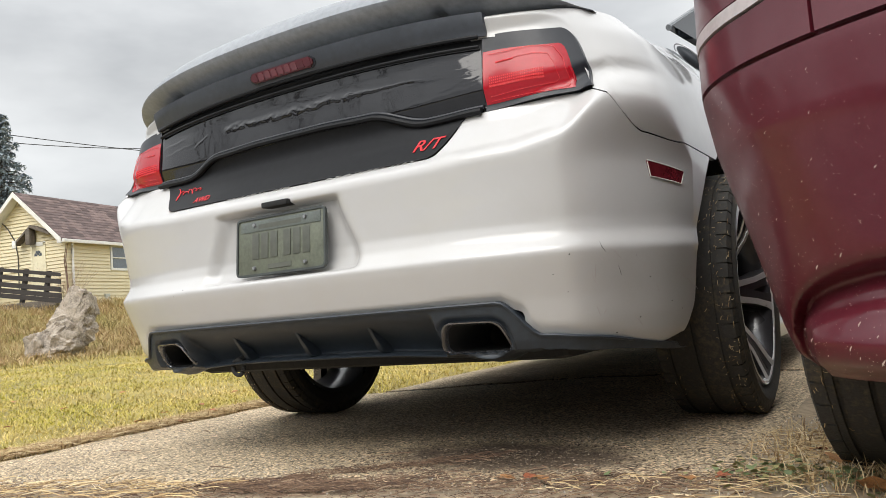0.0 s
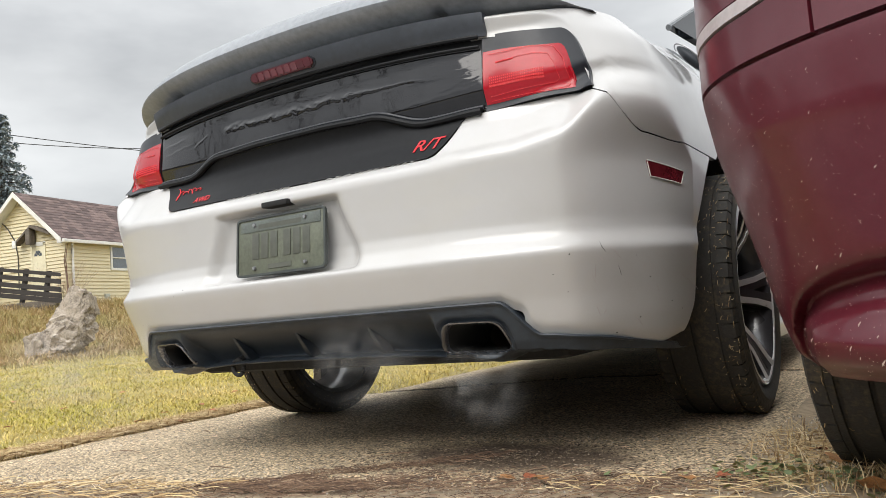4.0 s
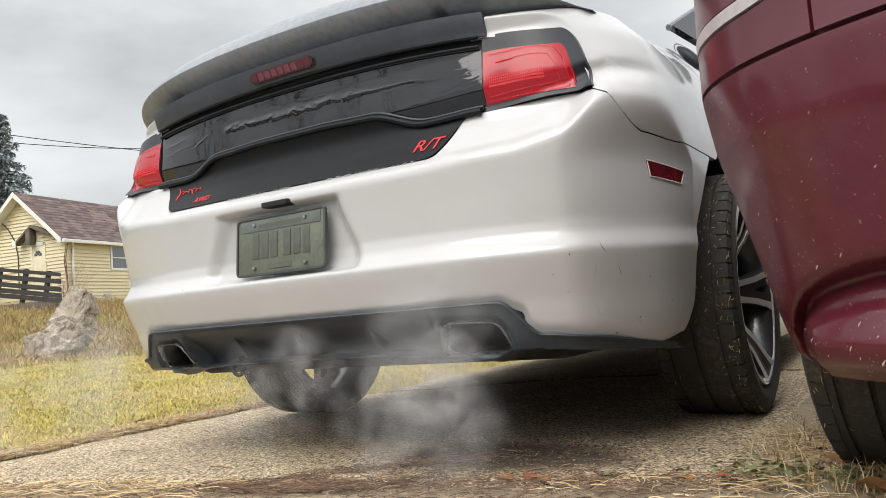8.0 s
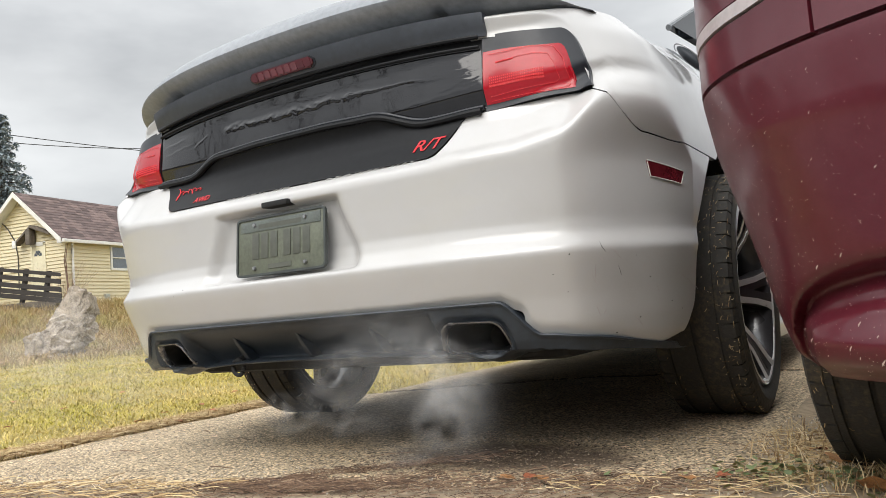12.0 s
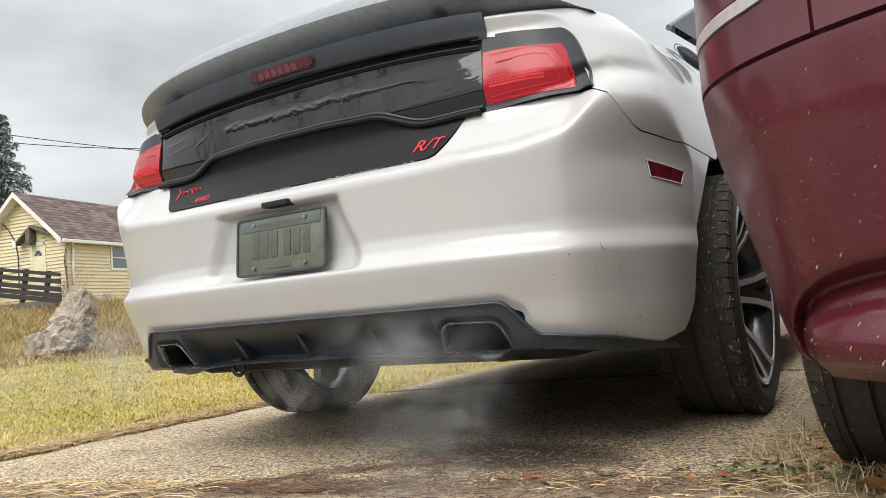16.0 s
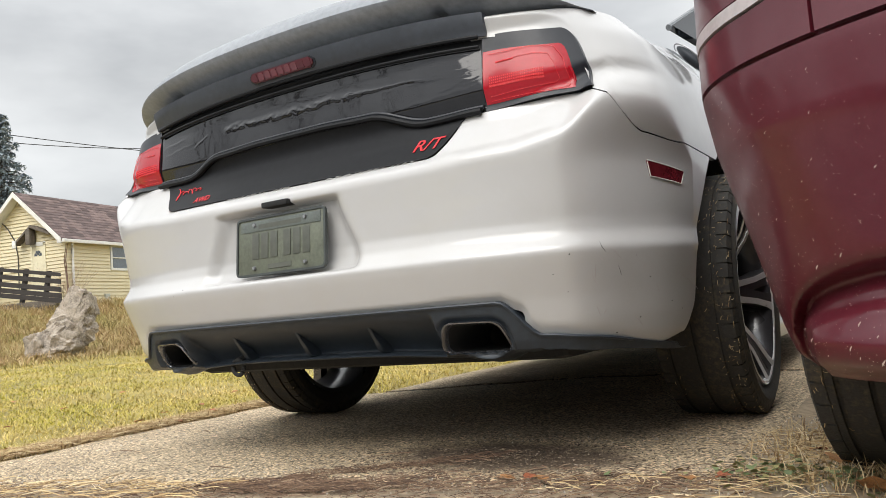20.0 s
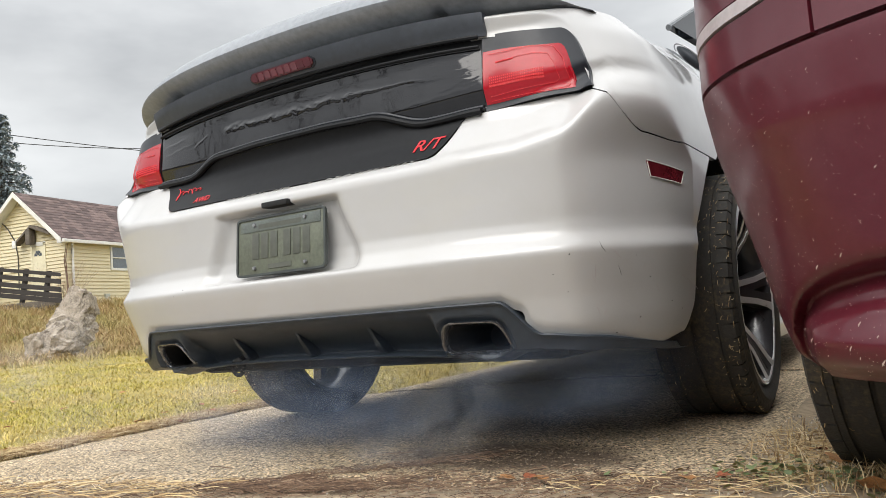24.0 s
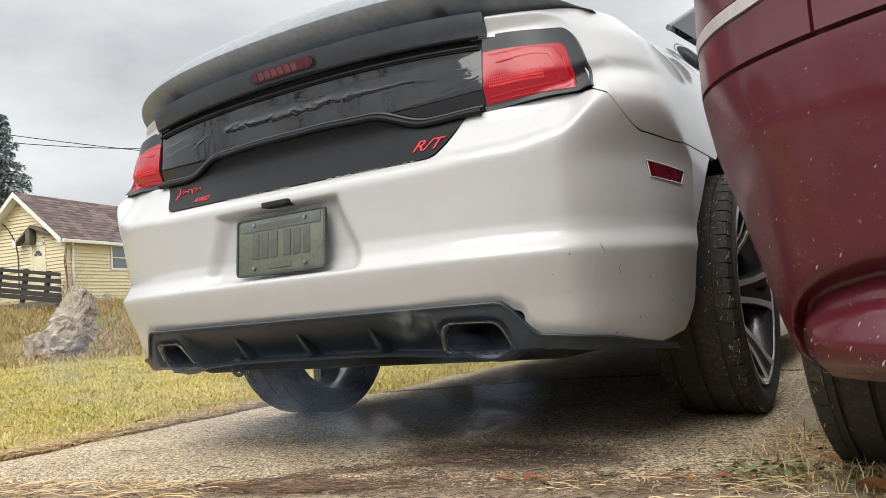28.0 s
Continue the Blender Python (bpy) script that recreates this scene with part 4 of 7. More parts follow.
def build_greenhouse(side):
    def line(y, v):
        zb, zr = belt(y), roof_z(top_half(y), y)
        xb, xr = side_x(y, min(zb, 1.1)) - 0.05, top_half(y)
        return (side * (xb + (xr - xb) * v), y, zb + (zr - zb) * v)
    def strip(name, ya, yb, v0, v1, mat, label="", out=0.0):
        rows = [[Vector(line(ya + (yb - ya) * i / 14, v)) + Vector((side * out, 0, 0)) for i in range(15)] for v in glide(v0, v1, 7)]
        return part(name, shell(rows, (-side * 0.02, 0, 0)), mat, car, label)
    strip("rear_pillar", 0.62, 1.42, 0, 1, WHITE, "white rear roof pillar")
    strip("rear_door_glass", 1.43, 2.50, 0.04, 0.93, TINT, "dark tinted side glass")
    strip("middle_pillar", 2.51, 2.62, 0, 0.95, BLACK_TRIM)
    strip("front_door_glass", 2.63, 3.42, 0.04, 0.93, TINT)
    strip("roof_rail", 1.43, 3.42, 0.94, 1.0, BLACK_TRIM)
    strip("front_pillar", 3.43, 3.75, 0, 1, WHITE)


for sd in (1, -1):
    build_greenhouse(sd)


def build_front():
    rows = []
    for j in range(13):
        z = 0.22 + (0.80 - 0.22) * j / 12
        row = []
        for t in glide(-math.pi / 2, math.pi / 2, 40):
            w = side_x(4.95, z)
            row.append((math.copysign(w * abs(math.sin(t)) ** 0.65, t), 4.99 + 0.10 * math.cos(t) ** 0.7 - 0.05 * abs(j - 5) / 7, z))
        rows.append(row)
    f = part("front_bumper", shell(rows, (0, -0.03, 0)), WHITE, car)
    bm = bmesh.new()
    box(bm, (-0.42, 5.055, 0.50), (0.42, 5.10, 0.68), bevel=0.02)
    part("grille", bm, BLACK_TRIM, car, "black front grille")
    for sd in (1, -1):
        bm = bmesh.new()
        box(bm, (0.47, 5.0, 0.60), (0.66, 5.065, 0.71), Matrix.Diagonal((sd, 1, 1, 1)), 0.02)
        part("headlight", bm, surface("headlight_lens", (0.5, 0.52, 0.55), 0.1, coat=1.0), car)


build_front()

# floor pan and tow eye
bm = bmesh.new()
box(bm, (-0.66, 0.30, 0.24), (0.66, 4.9, 0.33), bevel=0.03)
box(bm, (-0.84, 1.52, 0.22), (0.84, 3.68, 0.30), bevel=0.02)
box(bm, (-0.60, AXLE_R - 0.07, 0.27), (0.60, AXLE_R + 0.07, 0.38), bevel=0.03)
part("underbody", bm, UNDERSIDE, car, "dark underbody and rear axle")
for sd in (1, -1):
    for cy in (AXLE_R, AXLE_F):
        bm = bmesh.new()
        rows = [[(sd * x, cy + (ARCH_R + 0.008) * math.cos(a), HUB_Z + (ARCH_R + 0.008) * math.sin(a)) for a in glide(0.0, math.pi - 0.25 * (cy < 2), 24)] for x in (0.60, 0.75, 0.87)]
        grid(bm, rows)
        part("wheel_liner", bm, UNDERSIDE, car)
bm = bmesh.new()
tube(bm, [(-0.290 + 0.021 * math.cos(a), 0.13, 0.268 + 0.021 * math.sin(a)) for a in glide(0, 2 * math.pi, 20)], 0.0065, 8)
tube(bm, [(-0.290, 0.13, 0.288), (-0.290, 0.22, 0.31)], 0.009, 8)
part("tow_eye", bm, UNDERSIDE, car, "black steel tow eye")


# ---- wheels ----
def build_wheel(parent, r, w, rim_r, name="wheel", spokes=10, grooves=(-0.28, 0.0, 0.28), lugs=56, straws=460):
    """A wheel about its own x axis, its face towards +x."""
    wheel = new(name)
    wheel.parent = parent
    prof = [(-0.40, rim_r), (-0.47, rim_r + 0.02), (-0.50, (r + rim_r) / 2 + 0.005), (-0.475, r - 0.03), (-0.43, r - 0.010)]
    g = 0.018
    tread = []
    for c in grooves:
        tread += [(c - g - 0.004, r - 0.001 - 0.003 * abs(c)), (c - g, r - 0.009), (c + g, r - 0.009), (c + g + 0.004, r - 0.001 - 0.003 * abs(c))]
    prof += [(-0.40, r - 0.004)] + tread + [(0.40, r - 0.004)] + [(-a, q) for a, q in prof[::-1]]
    n = 96
    bm = bmesh.new()
    rows = [[(a * w, q * math.cos(2 * math.pi * k / n), q * math.sin(2 * math.pi * k / n)) for a, q in prof] for k in range(n + 1)]
    grid(bm, rows)
    bmesh.ops.remove_doubles(bm, verts=bm.verts, dist=0.0002)
    tyre = part("tyre", bm, RUBBER, wheel, "muddy black rubber tyre", sharp=30)
    # shoulder cuts of the tread
    vs, fs = [], []
    for k in range(lugs):
        for sgn in (-1, 1):
            a = 2 * math.pi * (k + (0.5 if sgn > 0 else 0)) / lugs
            for (da, x0, x1) in ((0.88, 0.33, 0.455), ):
                hw = math.pi / lugs * da
                b0 = len(vs)
                for x, q in ((x0, r + 0.0002), (x1 - 0.02, r - 0.0015), (x1 + 0.012, r - 0.016)):
                    for da2 in (-hw, hw):
                        vs.append((sgn * x * w, q * math.cos(a + da2), q * math.sin(a + da2)))
                for x, q in ((x0, r - 0.012), (x1 + 0.012, r - 0.03)):
                    for da2 in (-hw, hw):
                        vs.append((sgn * x * w, q * math.cos(a + da2), q * math.sin(a + da2)))
                fs += [(b0, b0 + 1, b0 + 3, b0 + 2), (b0 + 2, b0 + 3, b0 + 5, b0 + 4), (b0, b0 + 2, b0 + 4, b0 + 8, b0 + 6), (b0 + 1, b0 + 7, b0 + 9, b0 + 5, b0 + 3), (b0, b0 + 6, b0 + 7, b0 + 1), (b0 + 4, b0 + 5, b0 + 9, b0 + 8)]
    tb = new("tread_pattern", mesh_of("tread_pattern", vs, fs, RUBBER, False))
    tb.parent = tyre
    tagged(tb, kind="stuff")
    # dry grass and mud bits caught in the tread
    rng = np.random.default_rng(40)
    m = straws
    aa, xx = rng.uniform(0, 2 * np.pi, m), rng.normal(0.34, 0.10, m) * w * np.where(rng.random(m) < 0.88, 1, -1)
    xx = np.clip(xx, -0.45 * w, 0.45 * w)
    vs, fs = [], []
    for a, x in zip(aa, xx):
        q = r + 0.0015 - 0.012 * max(0, abs(x) / w - 0.40) * 10
        d, tt = rng.uniform(-1, 1), rng.uniform(0.002, 0.010)
        b0 = len(vs)
        for s0, lift in ((-1, 0.0), (0, 0.003), (1, 0.001)):
            for e in (-0.0006, 0.0006):
                da = (s0 * tt * d + e) / r
                vs.append((x + s0 * tt * (1 - abs(d)) * 0.8 + e, (q + lift) * math.cos(a + da), (q + lift) * math.sin(a + da)))
        fs += [(b0, b0 + 1, b0 + 3, b0 + 2), (b0 + 2, b0 + 3, b0 + 5, b0 + 4)]
    st = new("caught_straw", mesh_of("caught_straw", vs, fs, STRAW, False))
    st.parent = tyre
    tagged(st, "bits of dry grass caught in the tread", kind="stuff")
    # rim barrel, lip and spokes
    bm = bmesh.new()
    prof = [(-0.46, rim_r + 0.004), (-0.44, rim_r - 0.012), (-0.30, rim_r - 0.028), (0.20, rim_r - 0.035), (0.40, rim_r - 0.018), (0.455, rim_r - 0.006), (0.47, rim_r + 0.004), (0.44, rim_r + 0.008)]
    grid(bm, [[(a * w, q * math.cos(2 * math.pi * k / 64), q * math.sin(2 * math.pi * k / 64)) for a, q in prof] for k in range(65)])
    bmesh.ops.remove_doubles(bm, verts=bm.verts, dist=0.0002)
    rim = part("rim", bm, ALLOY_BLACK, wheel, "black alloy rim with a machined lip")
    bm = bmesh.new()
    tube(bm, [(0.45 * w, (rim_r - 0.004) * math.cos(a), (rim_r - 0.004) * math.sin(a)) for a in glide(0, 2 * math.pi, 65)], 0.0045, 6, False)
    part("lip", bm, ALLOY, rim)
    for k in range(spokes // 2):
        for off in (-0.16, 0.16):
            a = 2 * math.pi * k / (spokes // 2) + off
            bm = bmesh.new()
            rr = [(0.045, 0.034, 0.02), (0.10, 0.026, 0.14), (rim_r * 0.65, 0.023, 0.31), (rim_r * 0.88, 0.025, 0.40), (rim_r - 0.008, 0.032, 0.44)]
            rows = []
            for q, hw, xo in rr:
                aa = a - off * 0.5 * (1 - q / rim_r)
                d, t = Vector((0, math.cos(aa), math.sin(aa))), Vector((0, -math.sin(aa), math.cos(aa)))
                c = d * q
                rows.append([c - t * hw + Vector(((xo - 0.16) * w, 0, 0)), c - t * hw + Vector((xo * w, 0, 0)), c + t * hw * 0.9 + Vector((xo * w + 0.004, 0, 0)), c + t * hw + Vector(((xo - 0.16) * w, 0, 0))])
            grid(bm, rows, True)
            sp = part("spoke", bm, ALLOY_BLACK, rim, sharp=20)
            bm = bmesh.new()
            grid(bm, [[r0[1].lerp(r0[2], 0.55 if off > 0 else 0.03) + Vector((0.0025, 0, 0)), r0[1].lerp(r0[2], 0.97 if off > 0 else 0.45) + Vector((0.0025, 0, 0))] for r0 in rows[1:]])
            ext = bmesh.ops.extrude_face_region(bm, geom=bm.faces[:])
            bmesh.ops.translate(bm, verts=[v for v in ext["geom"] if isinstance(v, bmesh.types.BMVert)], vec=(-0.003, 0, 0))
            part("machined_face", bm, ALLOY, rim, "bright machined spoke face", sharp=20)
    bm = bmesh.new()
    bmesh.ops.create_cone(bm, cap_ends=True, segments=28, radius1=0.075, radius2=0.06, depth=0.05, matrix=pose(-0.06 * w, 0, 0, 0, 90, 0))
    part("hub", bm, ALLOY_BLACK, rim)
    for k in range(5):
        a = 2 * math.pi * (k + 0.5) / 5
        bm = bmesh.new()
        bmesh.ops.create_cone(bm, cap_ends=True, segments=6, radius1=0.011, radius2=0.010, depth=0.03, matrix=pose(0.05 * w, 0.052 * math.cos(a), 0.052 * math.sin(a), 0, 90, 0))
        part("nut", bm, ALLOY_BLACK, rim)
    bm = bmesh.new()
    bmesh.ops.create_cone(bm, cap_ends=True, segments=40, radius1=0.165, radius2=0.165, depth=0.024, matrix=pose(-0.18 * w, 0, 0, 0, 90, 0))
    part("brake_disc", bm, STEEL, wheel)
    bm = bmesh.new()
    box(bm, (-0.30 * w, 0.09, -0.07), (0.0, 0.18, 0.07), bevel=0.012)
    part("caliper", bm, SOOT, wheel)
    return wheel


first = build_wheel(car, TYRE_R, 0.25, 0.278)
first.matrix_basis = pose(0.858, AXLE_R, HUB_Z)
copy_thing(first, pose(-0.822, AXLE_R + 0.035, HUB_Z, 20, 0, 180))
copy_thing(first, pose(0.815, AXLE_F, HUB_Z, 40, 0, 0))
copy_thing(first, pose(-0.815, AXLE_F, HUB_Z, 10, 0, 180))

# ---- maroon vehicle ----
RED_X, RED_Y = 2.03, -0.41
red = thing("maroon_car", "dusty maroon car with chips and scratches on its bumper", "car", Matrix.Translation((1.080, -0.20, 0)) @ pose(0, 0, 0, 0, 0, -7) @ Matrix.Translation((RED_X - 1.10, RED_Y + 0.20, 0)))
R_HALF = [(0.22, 0.815), (0.26, 0.832), (0.31, 0.848), (0.40, 0.868), (0.50, 0.892), (0.60, 0.918), (0.70, 0.936), (0.80, 0.938), (0.90, 0.937), (1.0, 0.90), (1.08, 0.84), (1.42, 0.60)]
R_BACK = [(0.22, 0.06), (0.25, 0.035), (0.34, 0.02), (0.45, 0.012), (0.60, 0.0), (0.68, 0.004), (0.74, 0.012), (0.95, 0.03), (1.05, 0.08), (1.42, 0.62)]
R_DEEP = 0.52


def red_point(t, z, sgn=-1):
    n = 2.9
    w, y0 = soft_table(z, R_HALF), soft_table(z, R_BACK)
    return sgn * w * abs(math.sin(t)) ** (2 / n), y0 + R_DEEP * (1 - abs(math.cos(t)) ** (2 / n))


def red_loft(z_low, z_high, t0, t1, push=None, nz=30, nt=60, back=0.02, sgn=-1):
    rows = []
    for j in range(nz + 1):
        row = []
        for t in glide(t0, t1, nt):
            lo, hi = z_low(t), z_high(t)
            z = lo + (hi - lo) * j / nz
            x, y = red_point(t, z, sgn)
            if push:
                y += push(x, z, j / nz)
                x += 0
            row.append((x, y, z))
        rows.append(row)
    return shell(rows, lambda p: (-back * math.copysign(smooth_step(0.5, 0.85, abs(p[0])), p[0]), back, 0))


def red_push(x, z, v):
    """Lower step of the bumper: a hollow and a rounded ledge under an arched line."""
    a = abs(x)
    arch = soft_table(a, [(0.0, 0.405), (0.66, 0.400), (0.706, 0.390), (0.738, 0.380), (0.769, 0.360), (0.784, 0.340), (0.795, 0.316), (0.81, 0.25)])
    d = max((z - arch) * 0.8, a - 0.800)
    groove = math.exp(-((d + 0.014) / 0.013) ** 2)
    rise = smooth_step(-0.036, -0.054, d)
    round_out = smooth_step(0.345, 0.285, z) * smooth_step(0.805, 0.76, a)
    return 0.026 * groove + 0.024 * smooth_step(0.0, -0.012, d) - 0.022 * rise - 0.040 * round_out + 0.05 * smooth_step(0.10, 0.0, v) ** 2


for sgn in (-1, 1):
    part("bumper_side", red_loft(lambda t: 0.238, lambda t: 0.694, 0, math.pi / 2, red_push, 110, 200, 0.02, sgn), MAROON, red, "maroon painted bumper, stone chipped" if sgn < 0 else "", sharp=60)
    part("seam_channel", red_loft(lambda t: 0.685, lambda t: 0.78, 0.0, 1.52, lambda x, z, v: 0.014, 4, 60, 0.01, sgn), MAROON, red)
    part("tail_panel", red_loft(lambda t: 0.702, lambda t: 0.772 + 0.05 * smooth_step(0.9, 0.3, t), 0.694, 1.40, None, 8, 40, 0.02, sgn), MAROON, red)
    part("tailgate", red_loft(lambda t: 0.702, lambda t: 1.0, 0.0, 0.685, None, 12, 30, 0.02, sgn), MAROON, red)
    part("chrome_strip", red_loft(lambda t: 0.776 + 0.05 * smooth_step(0.9, 0.3, t), lambda t: 0.797 + 0.05 * smooth_step(0.9, 0.3, t), 0.62, 1.50, lambda x, z, v: -0.004, 3, 40, 0.02, sgn), PALE_STRIP, red, "dull silver trim strip")
    part("tail_lamp", red_loft(lambda t: 0.704, lambda t: 0.772, 1.41, 1.50, lambda x, z, v: -0.004, 4, 8, 0.02, sgn), RED_LENS, red, "red tail lamp edge")
    part("upper_quarter", red_loft(lambda t: 0.801 + 0.05 * smooth_step(0.9, 0.3, t), lambda t: 1.0, 0.692, math.pi / 2, None, 10, 40, 0.02, sgn), MAROON, red)
    # flank, with its wheel opening
    rows = []
    for j in range(13):
        row = []
        for y in glide(R_DEEP + 0.10, 4.4, 60):
            d = 0.40 ** 2 - (y - 0.795) ** 2
            lo = max(0.27, 0.35 + math.sqrt(d)) if d > 0 else 0.27
            d = 0.40 ** 2 - (y - 3.9) ** 2
            lo = max(lo, 0.35 + math.sqrt(d)) if d > 0 else lo
            z = lo + (1.0 - lo) * j / 12
            row.append((sgn * soft_table(z, R_HALF), y, z))
        rows.append(row)
    part("flank", shell(rows, (-0.02 * sgn, 0, 0)), MAROON, red, sharp=50)
    rows = []
    for v in glide(0, 1, 8):
        z = 1.0 + (1.385 - 1.0) * v
        rows.append([(sgn * soft_table(z, R_HALF), y, z) for y in glide(0.45 + 0.35 * v, 3.4 - 0.9 * v, 30)])
    part("side_glass", shell(rows, (-0.02 * sgn, 0, 0)), TINT, red, "dark side glass")
random.seed(52)
vs, fs = [], []
for i in range(900):
    t = random.uniform(0.55, 1.5)
    z = random.uniform(0.25, 0.68) if i % 3 else random.uniform(0.25, 0.42)
    x, y = red_point(t, z)
    y += red_push(x, z, 1.0)
    tx = Vector(red_point(t + 0.02, z)) - Vector(red_point(t - 0.02, z))
    tx = Vector((tx.x, tx.y, 0)).normalized()
    nrm = Vector((tx.y, -tx.x, 0))
    if nrm.y > 0:
        nrm = -nrm
    s, h = random.uniform(0.0003, 0.0010), random.uniform(0.0003, 0.0010)
    if random.random() < 0.10:
        s, h = s * 0.6, h * random.uniform(4, 9)
    p = Vector((x, y, z)) + nrm * 0.0015
    k = len(vs)
    sh = random.uniform(-1, 1) * h
    vs += [p - tx * s, p + tx * s + Vector((0, 0, sh * 0.3)), p + tx * (s * 0.4 + sh) + Vector((0, 0, h)), p - tx * (s * 0.7 - sh) + Vector((0, 0, h * 0.8)), p + nrm * 0.0006 + Vector((0, 0, h * 0.4))]
    fs += [(k, k + 1, k + 4), (k + 1, k + 2, k + 4), (k + 2, k + 3, k + 4), (k + 3, k, k + 4)]
chips = new("stone_chips", mesh_of("stone_chips", vs, fs, surface("pale_primer_chip", (0.42, 0.30, 0.27), 0.8), False))
chips.parent = red
tagged(chips, "pale chips and scratches in the maroon paint", kind="stuff")
rows = []
for y in glide(0.62, 2.7, 20):
    rows.append([(x, y, 1.45 - 0.05 * (x / 0.64) ** 4 - 0.03 * smooth_step(0.9, 0.62, y) - 0.06 * smooth_step(2.2, 2.7, y)) for x in glide(-0.64, 0.64, 20)])
part("roof", shell(rows, (0, 0, -0.04)), MAROON, red)
rows = []
for v in glide(0, 1, 8):
    z = 1.0 + 0.41 * v
    rows.append([(x, soft_table(z, R_BACK) + 0.10 * (x / 0.8) ** 4 + 0.03, z) for x in glide(-0.78 + 0.16 * v, 0.78 - 0.16 * v, 20)])
part("rear_window", shell(rows, (0, 0.02, 0)), TINT, red)
rows = []
for v in glide(0, 1, 10):
    y, z = 2.7 + 0.95 * v, 1.39 - 0.38 * v
    rows.append([(x, y, z) for x in glide(-0.62 - 0.14 * v, 0.62 + 0.14 * v, 10)])
part("windscreen", shell(rows, (0, 0.01, -0.02)), TINT, red)
rows = []
for v in glide(0, 1, 12):
    y = 3.6 + 0.85 * v
    rows.append([(x, y + 0.12 * (1 - (x / 0.9) ** 2) * v, 1.0 - 0.20 * v ** 2 - 0.03 * (x / 0.9) ** 4) for x in glide(-0.90, 0.90, 20)])
part("bonnet", shell(rows, (0, 0, -0.03)), MAROON, red)
bm = bmesh.new()
box(bm, (-0.88, 4.30, 0.28), (0.88, 4.50, 0.82), bevel=0.05)
part("front_bumper", bm, MAROON, red)
bm = bmesh.new()
box(bm, (-0.70, 0.22, 0.24), (0.70, 4.3, 0.34), bevel=0.03)
part("underbody", bm, UNDERSIDE, red)
for sgn in (-1, 1):
    for cy in (0.795, 3.9):
        bm = bmesh.new()
        grid(bm, [[(sgn * x, cy + 0.41 * math.cos(a), 0.35 + 0.41 * math.sin(a)) for a in glide(0.25, math.pi - 0.1, 24)] for x in (0.50, 0.80)])
        part("wheel_liner", bm, UNDERSIDE, red)
rw = build_wheel(red, 0.345, 0.235, 0.215, "wheel", 10, (-0.22, 0.02, 0.25), 44, 110)
rw.matrix_basis = pose(-0.735, 0.795, 0.345, 0, 0, 180)
copy_thing(rw, pose(0.735, 0.795, 0.345, 15, 0, 0))
copy_thing(rw, pose(-0.735, 3.9, 0.345, 25, 0, 180))
copy_thing(rw, pose(0.735, 3.9, 0.345, 50, 0, 0))

# ---- house on the bank ----
# in its own space: x along the gable wall (away from the corner is minus), y along the long wall, z up
house = thing("yellow_house", "small yellow clapboard house with a brown shingle roof", "house")
house.matrix_world = pose(-21.44, 12.94, 1.5, 0, 0, 12)
RIDGE_X, RIDGE_Z, EAVE_X, EAVE_Z = -1.75, 3.86, 0.18, 2.16


def clapboards(a, b, z0, z1, cut=None, holes=(), lap=0.115, out=(0, -1, 0)):
    """Overlapping boards between two corners, clipped by the roof line and by openings."""
    a, b, o = Vector(a), Vector(b), Vector(out)
    z = z0
    while z < z1 - 0.02:
        t0, t1 = 0.0, 1.0
        if cut:
            t0, t1 = cut(z + lap * 0.6)
        spans = [(t0, t1)]
        for h0, h1, hz0, hz1 in holes:
            if hz0 < z + lap * 0.5 < hz1:
                spans = [q for s0, s1 in spans for q in ((s0, min(s1, h0)), (max(s0, h1), s1)) if q[1] - q[0] > 0.001]
        for s0, s1 in spans:
            bm = bmesh.new()
            p, q = a.lerp(b, s0), a.lerp(b, s1)
            up = Vector((0, 0, 1))
            vs = [bm.verts.new(v) for v in (p + up * z + o * 0.034, q + up * z + o * 0.034, q + up * (z + lap) + o * 0.004, p + up * (z + lap) + o * 0.004, p + up * z, q + up * z)]
            bm.faces.new(vs[:4])
            bm.faces.new((vs[4], vs[5], vs[1], vs[0]))
            part("clapboard", bm, SIDING, wall, smooth=False)
        z += lap


bm = bmesh.new()
prism(bm, [(-3.5, -0.6), (0.0, -0.6), (0.0, 2.16), (RIDGE_X, 3.80), (-3.5, 2.16)], 0.0, 8.0, "y")
wall = part("wall", bm, SIDING, house, "cream yellow vinyl clapboard", smooth=False)
def gable_cut(z):
    if z < 2.16:
        return 0.0, 1.0
    k = (z - 2.16) / (3.80 - 2.16) * 0.5
    return k, 1 - k
clapboards((0, 0, 0), (-3.5, 0, 0), -0.1, 3.75, gable_cut, [(0.235, 0.405, 0, 2.18)])
clapboards((0, 0, 0), (0, 8, 0), -0.1, 2.14, None, [(0.233, 0.355, 1.22, 2.06)], out=(1, 0, 0))
bm = bmesh.new()
box(bm, (-0.05, -0.028, -0.1), (0.028, 0.05, 2.14))
part("corner_board", bm, SIDING, wall, smooth=False)

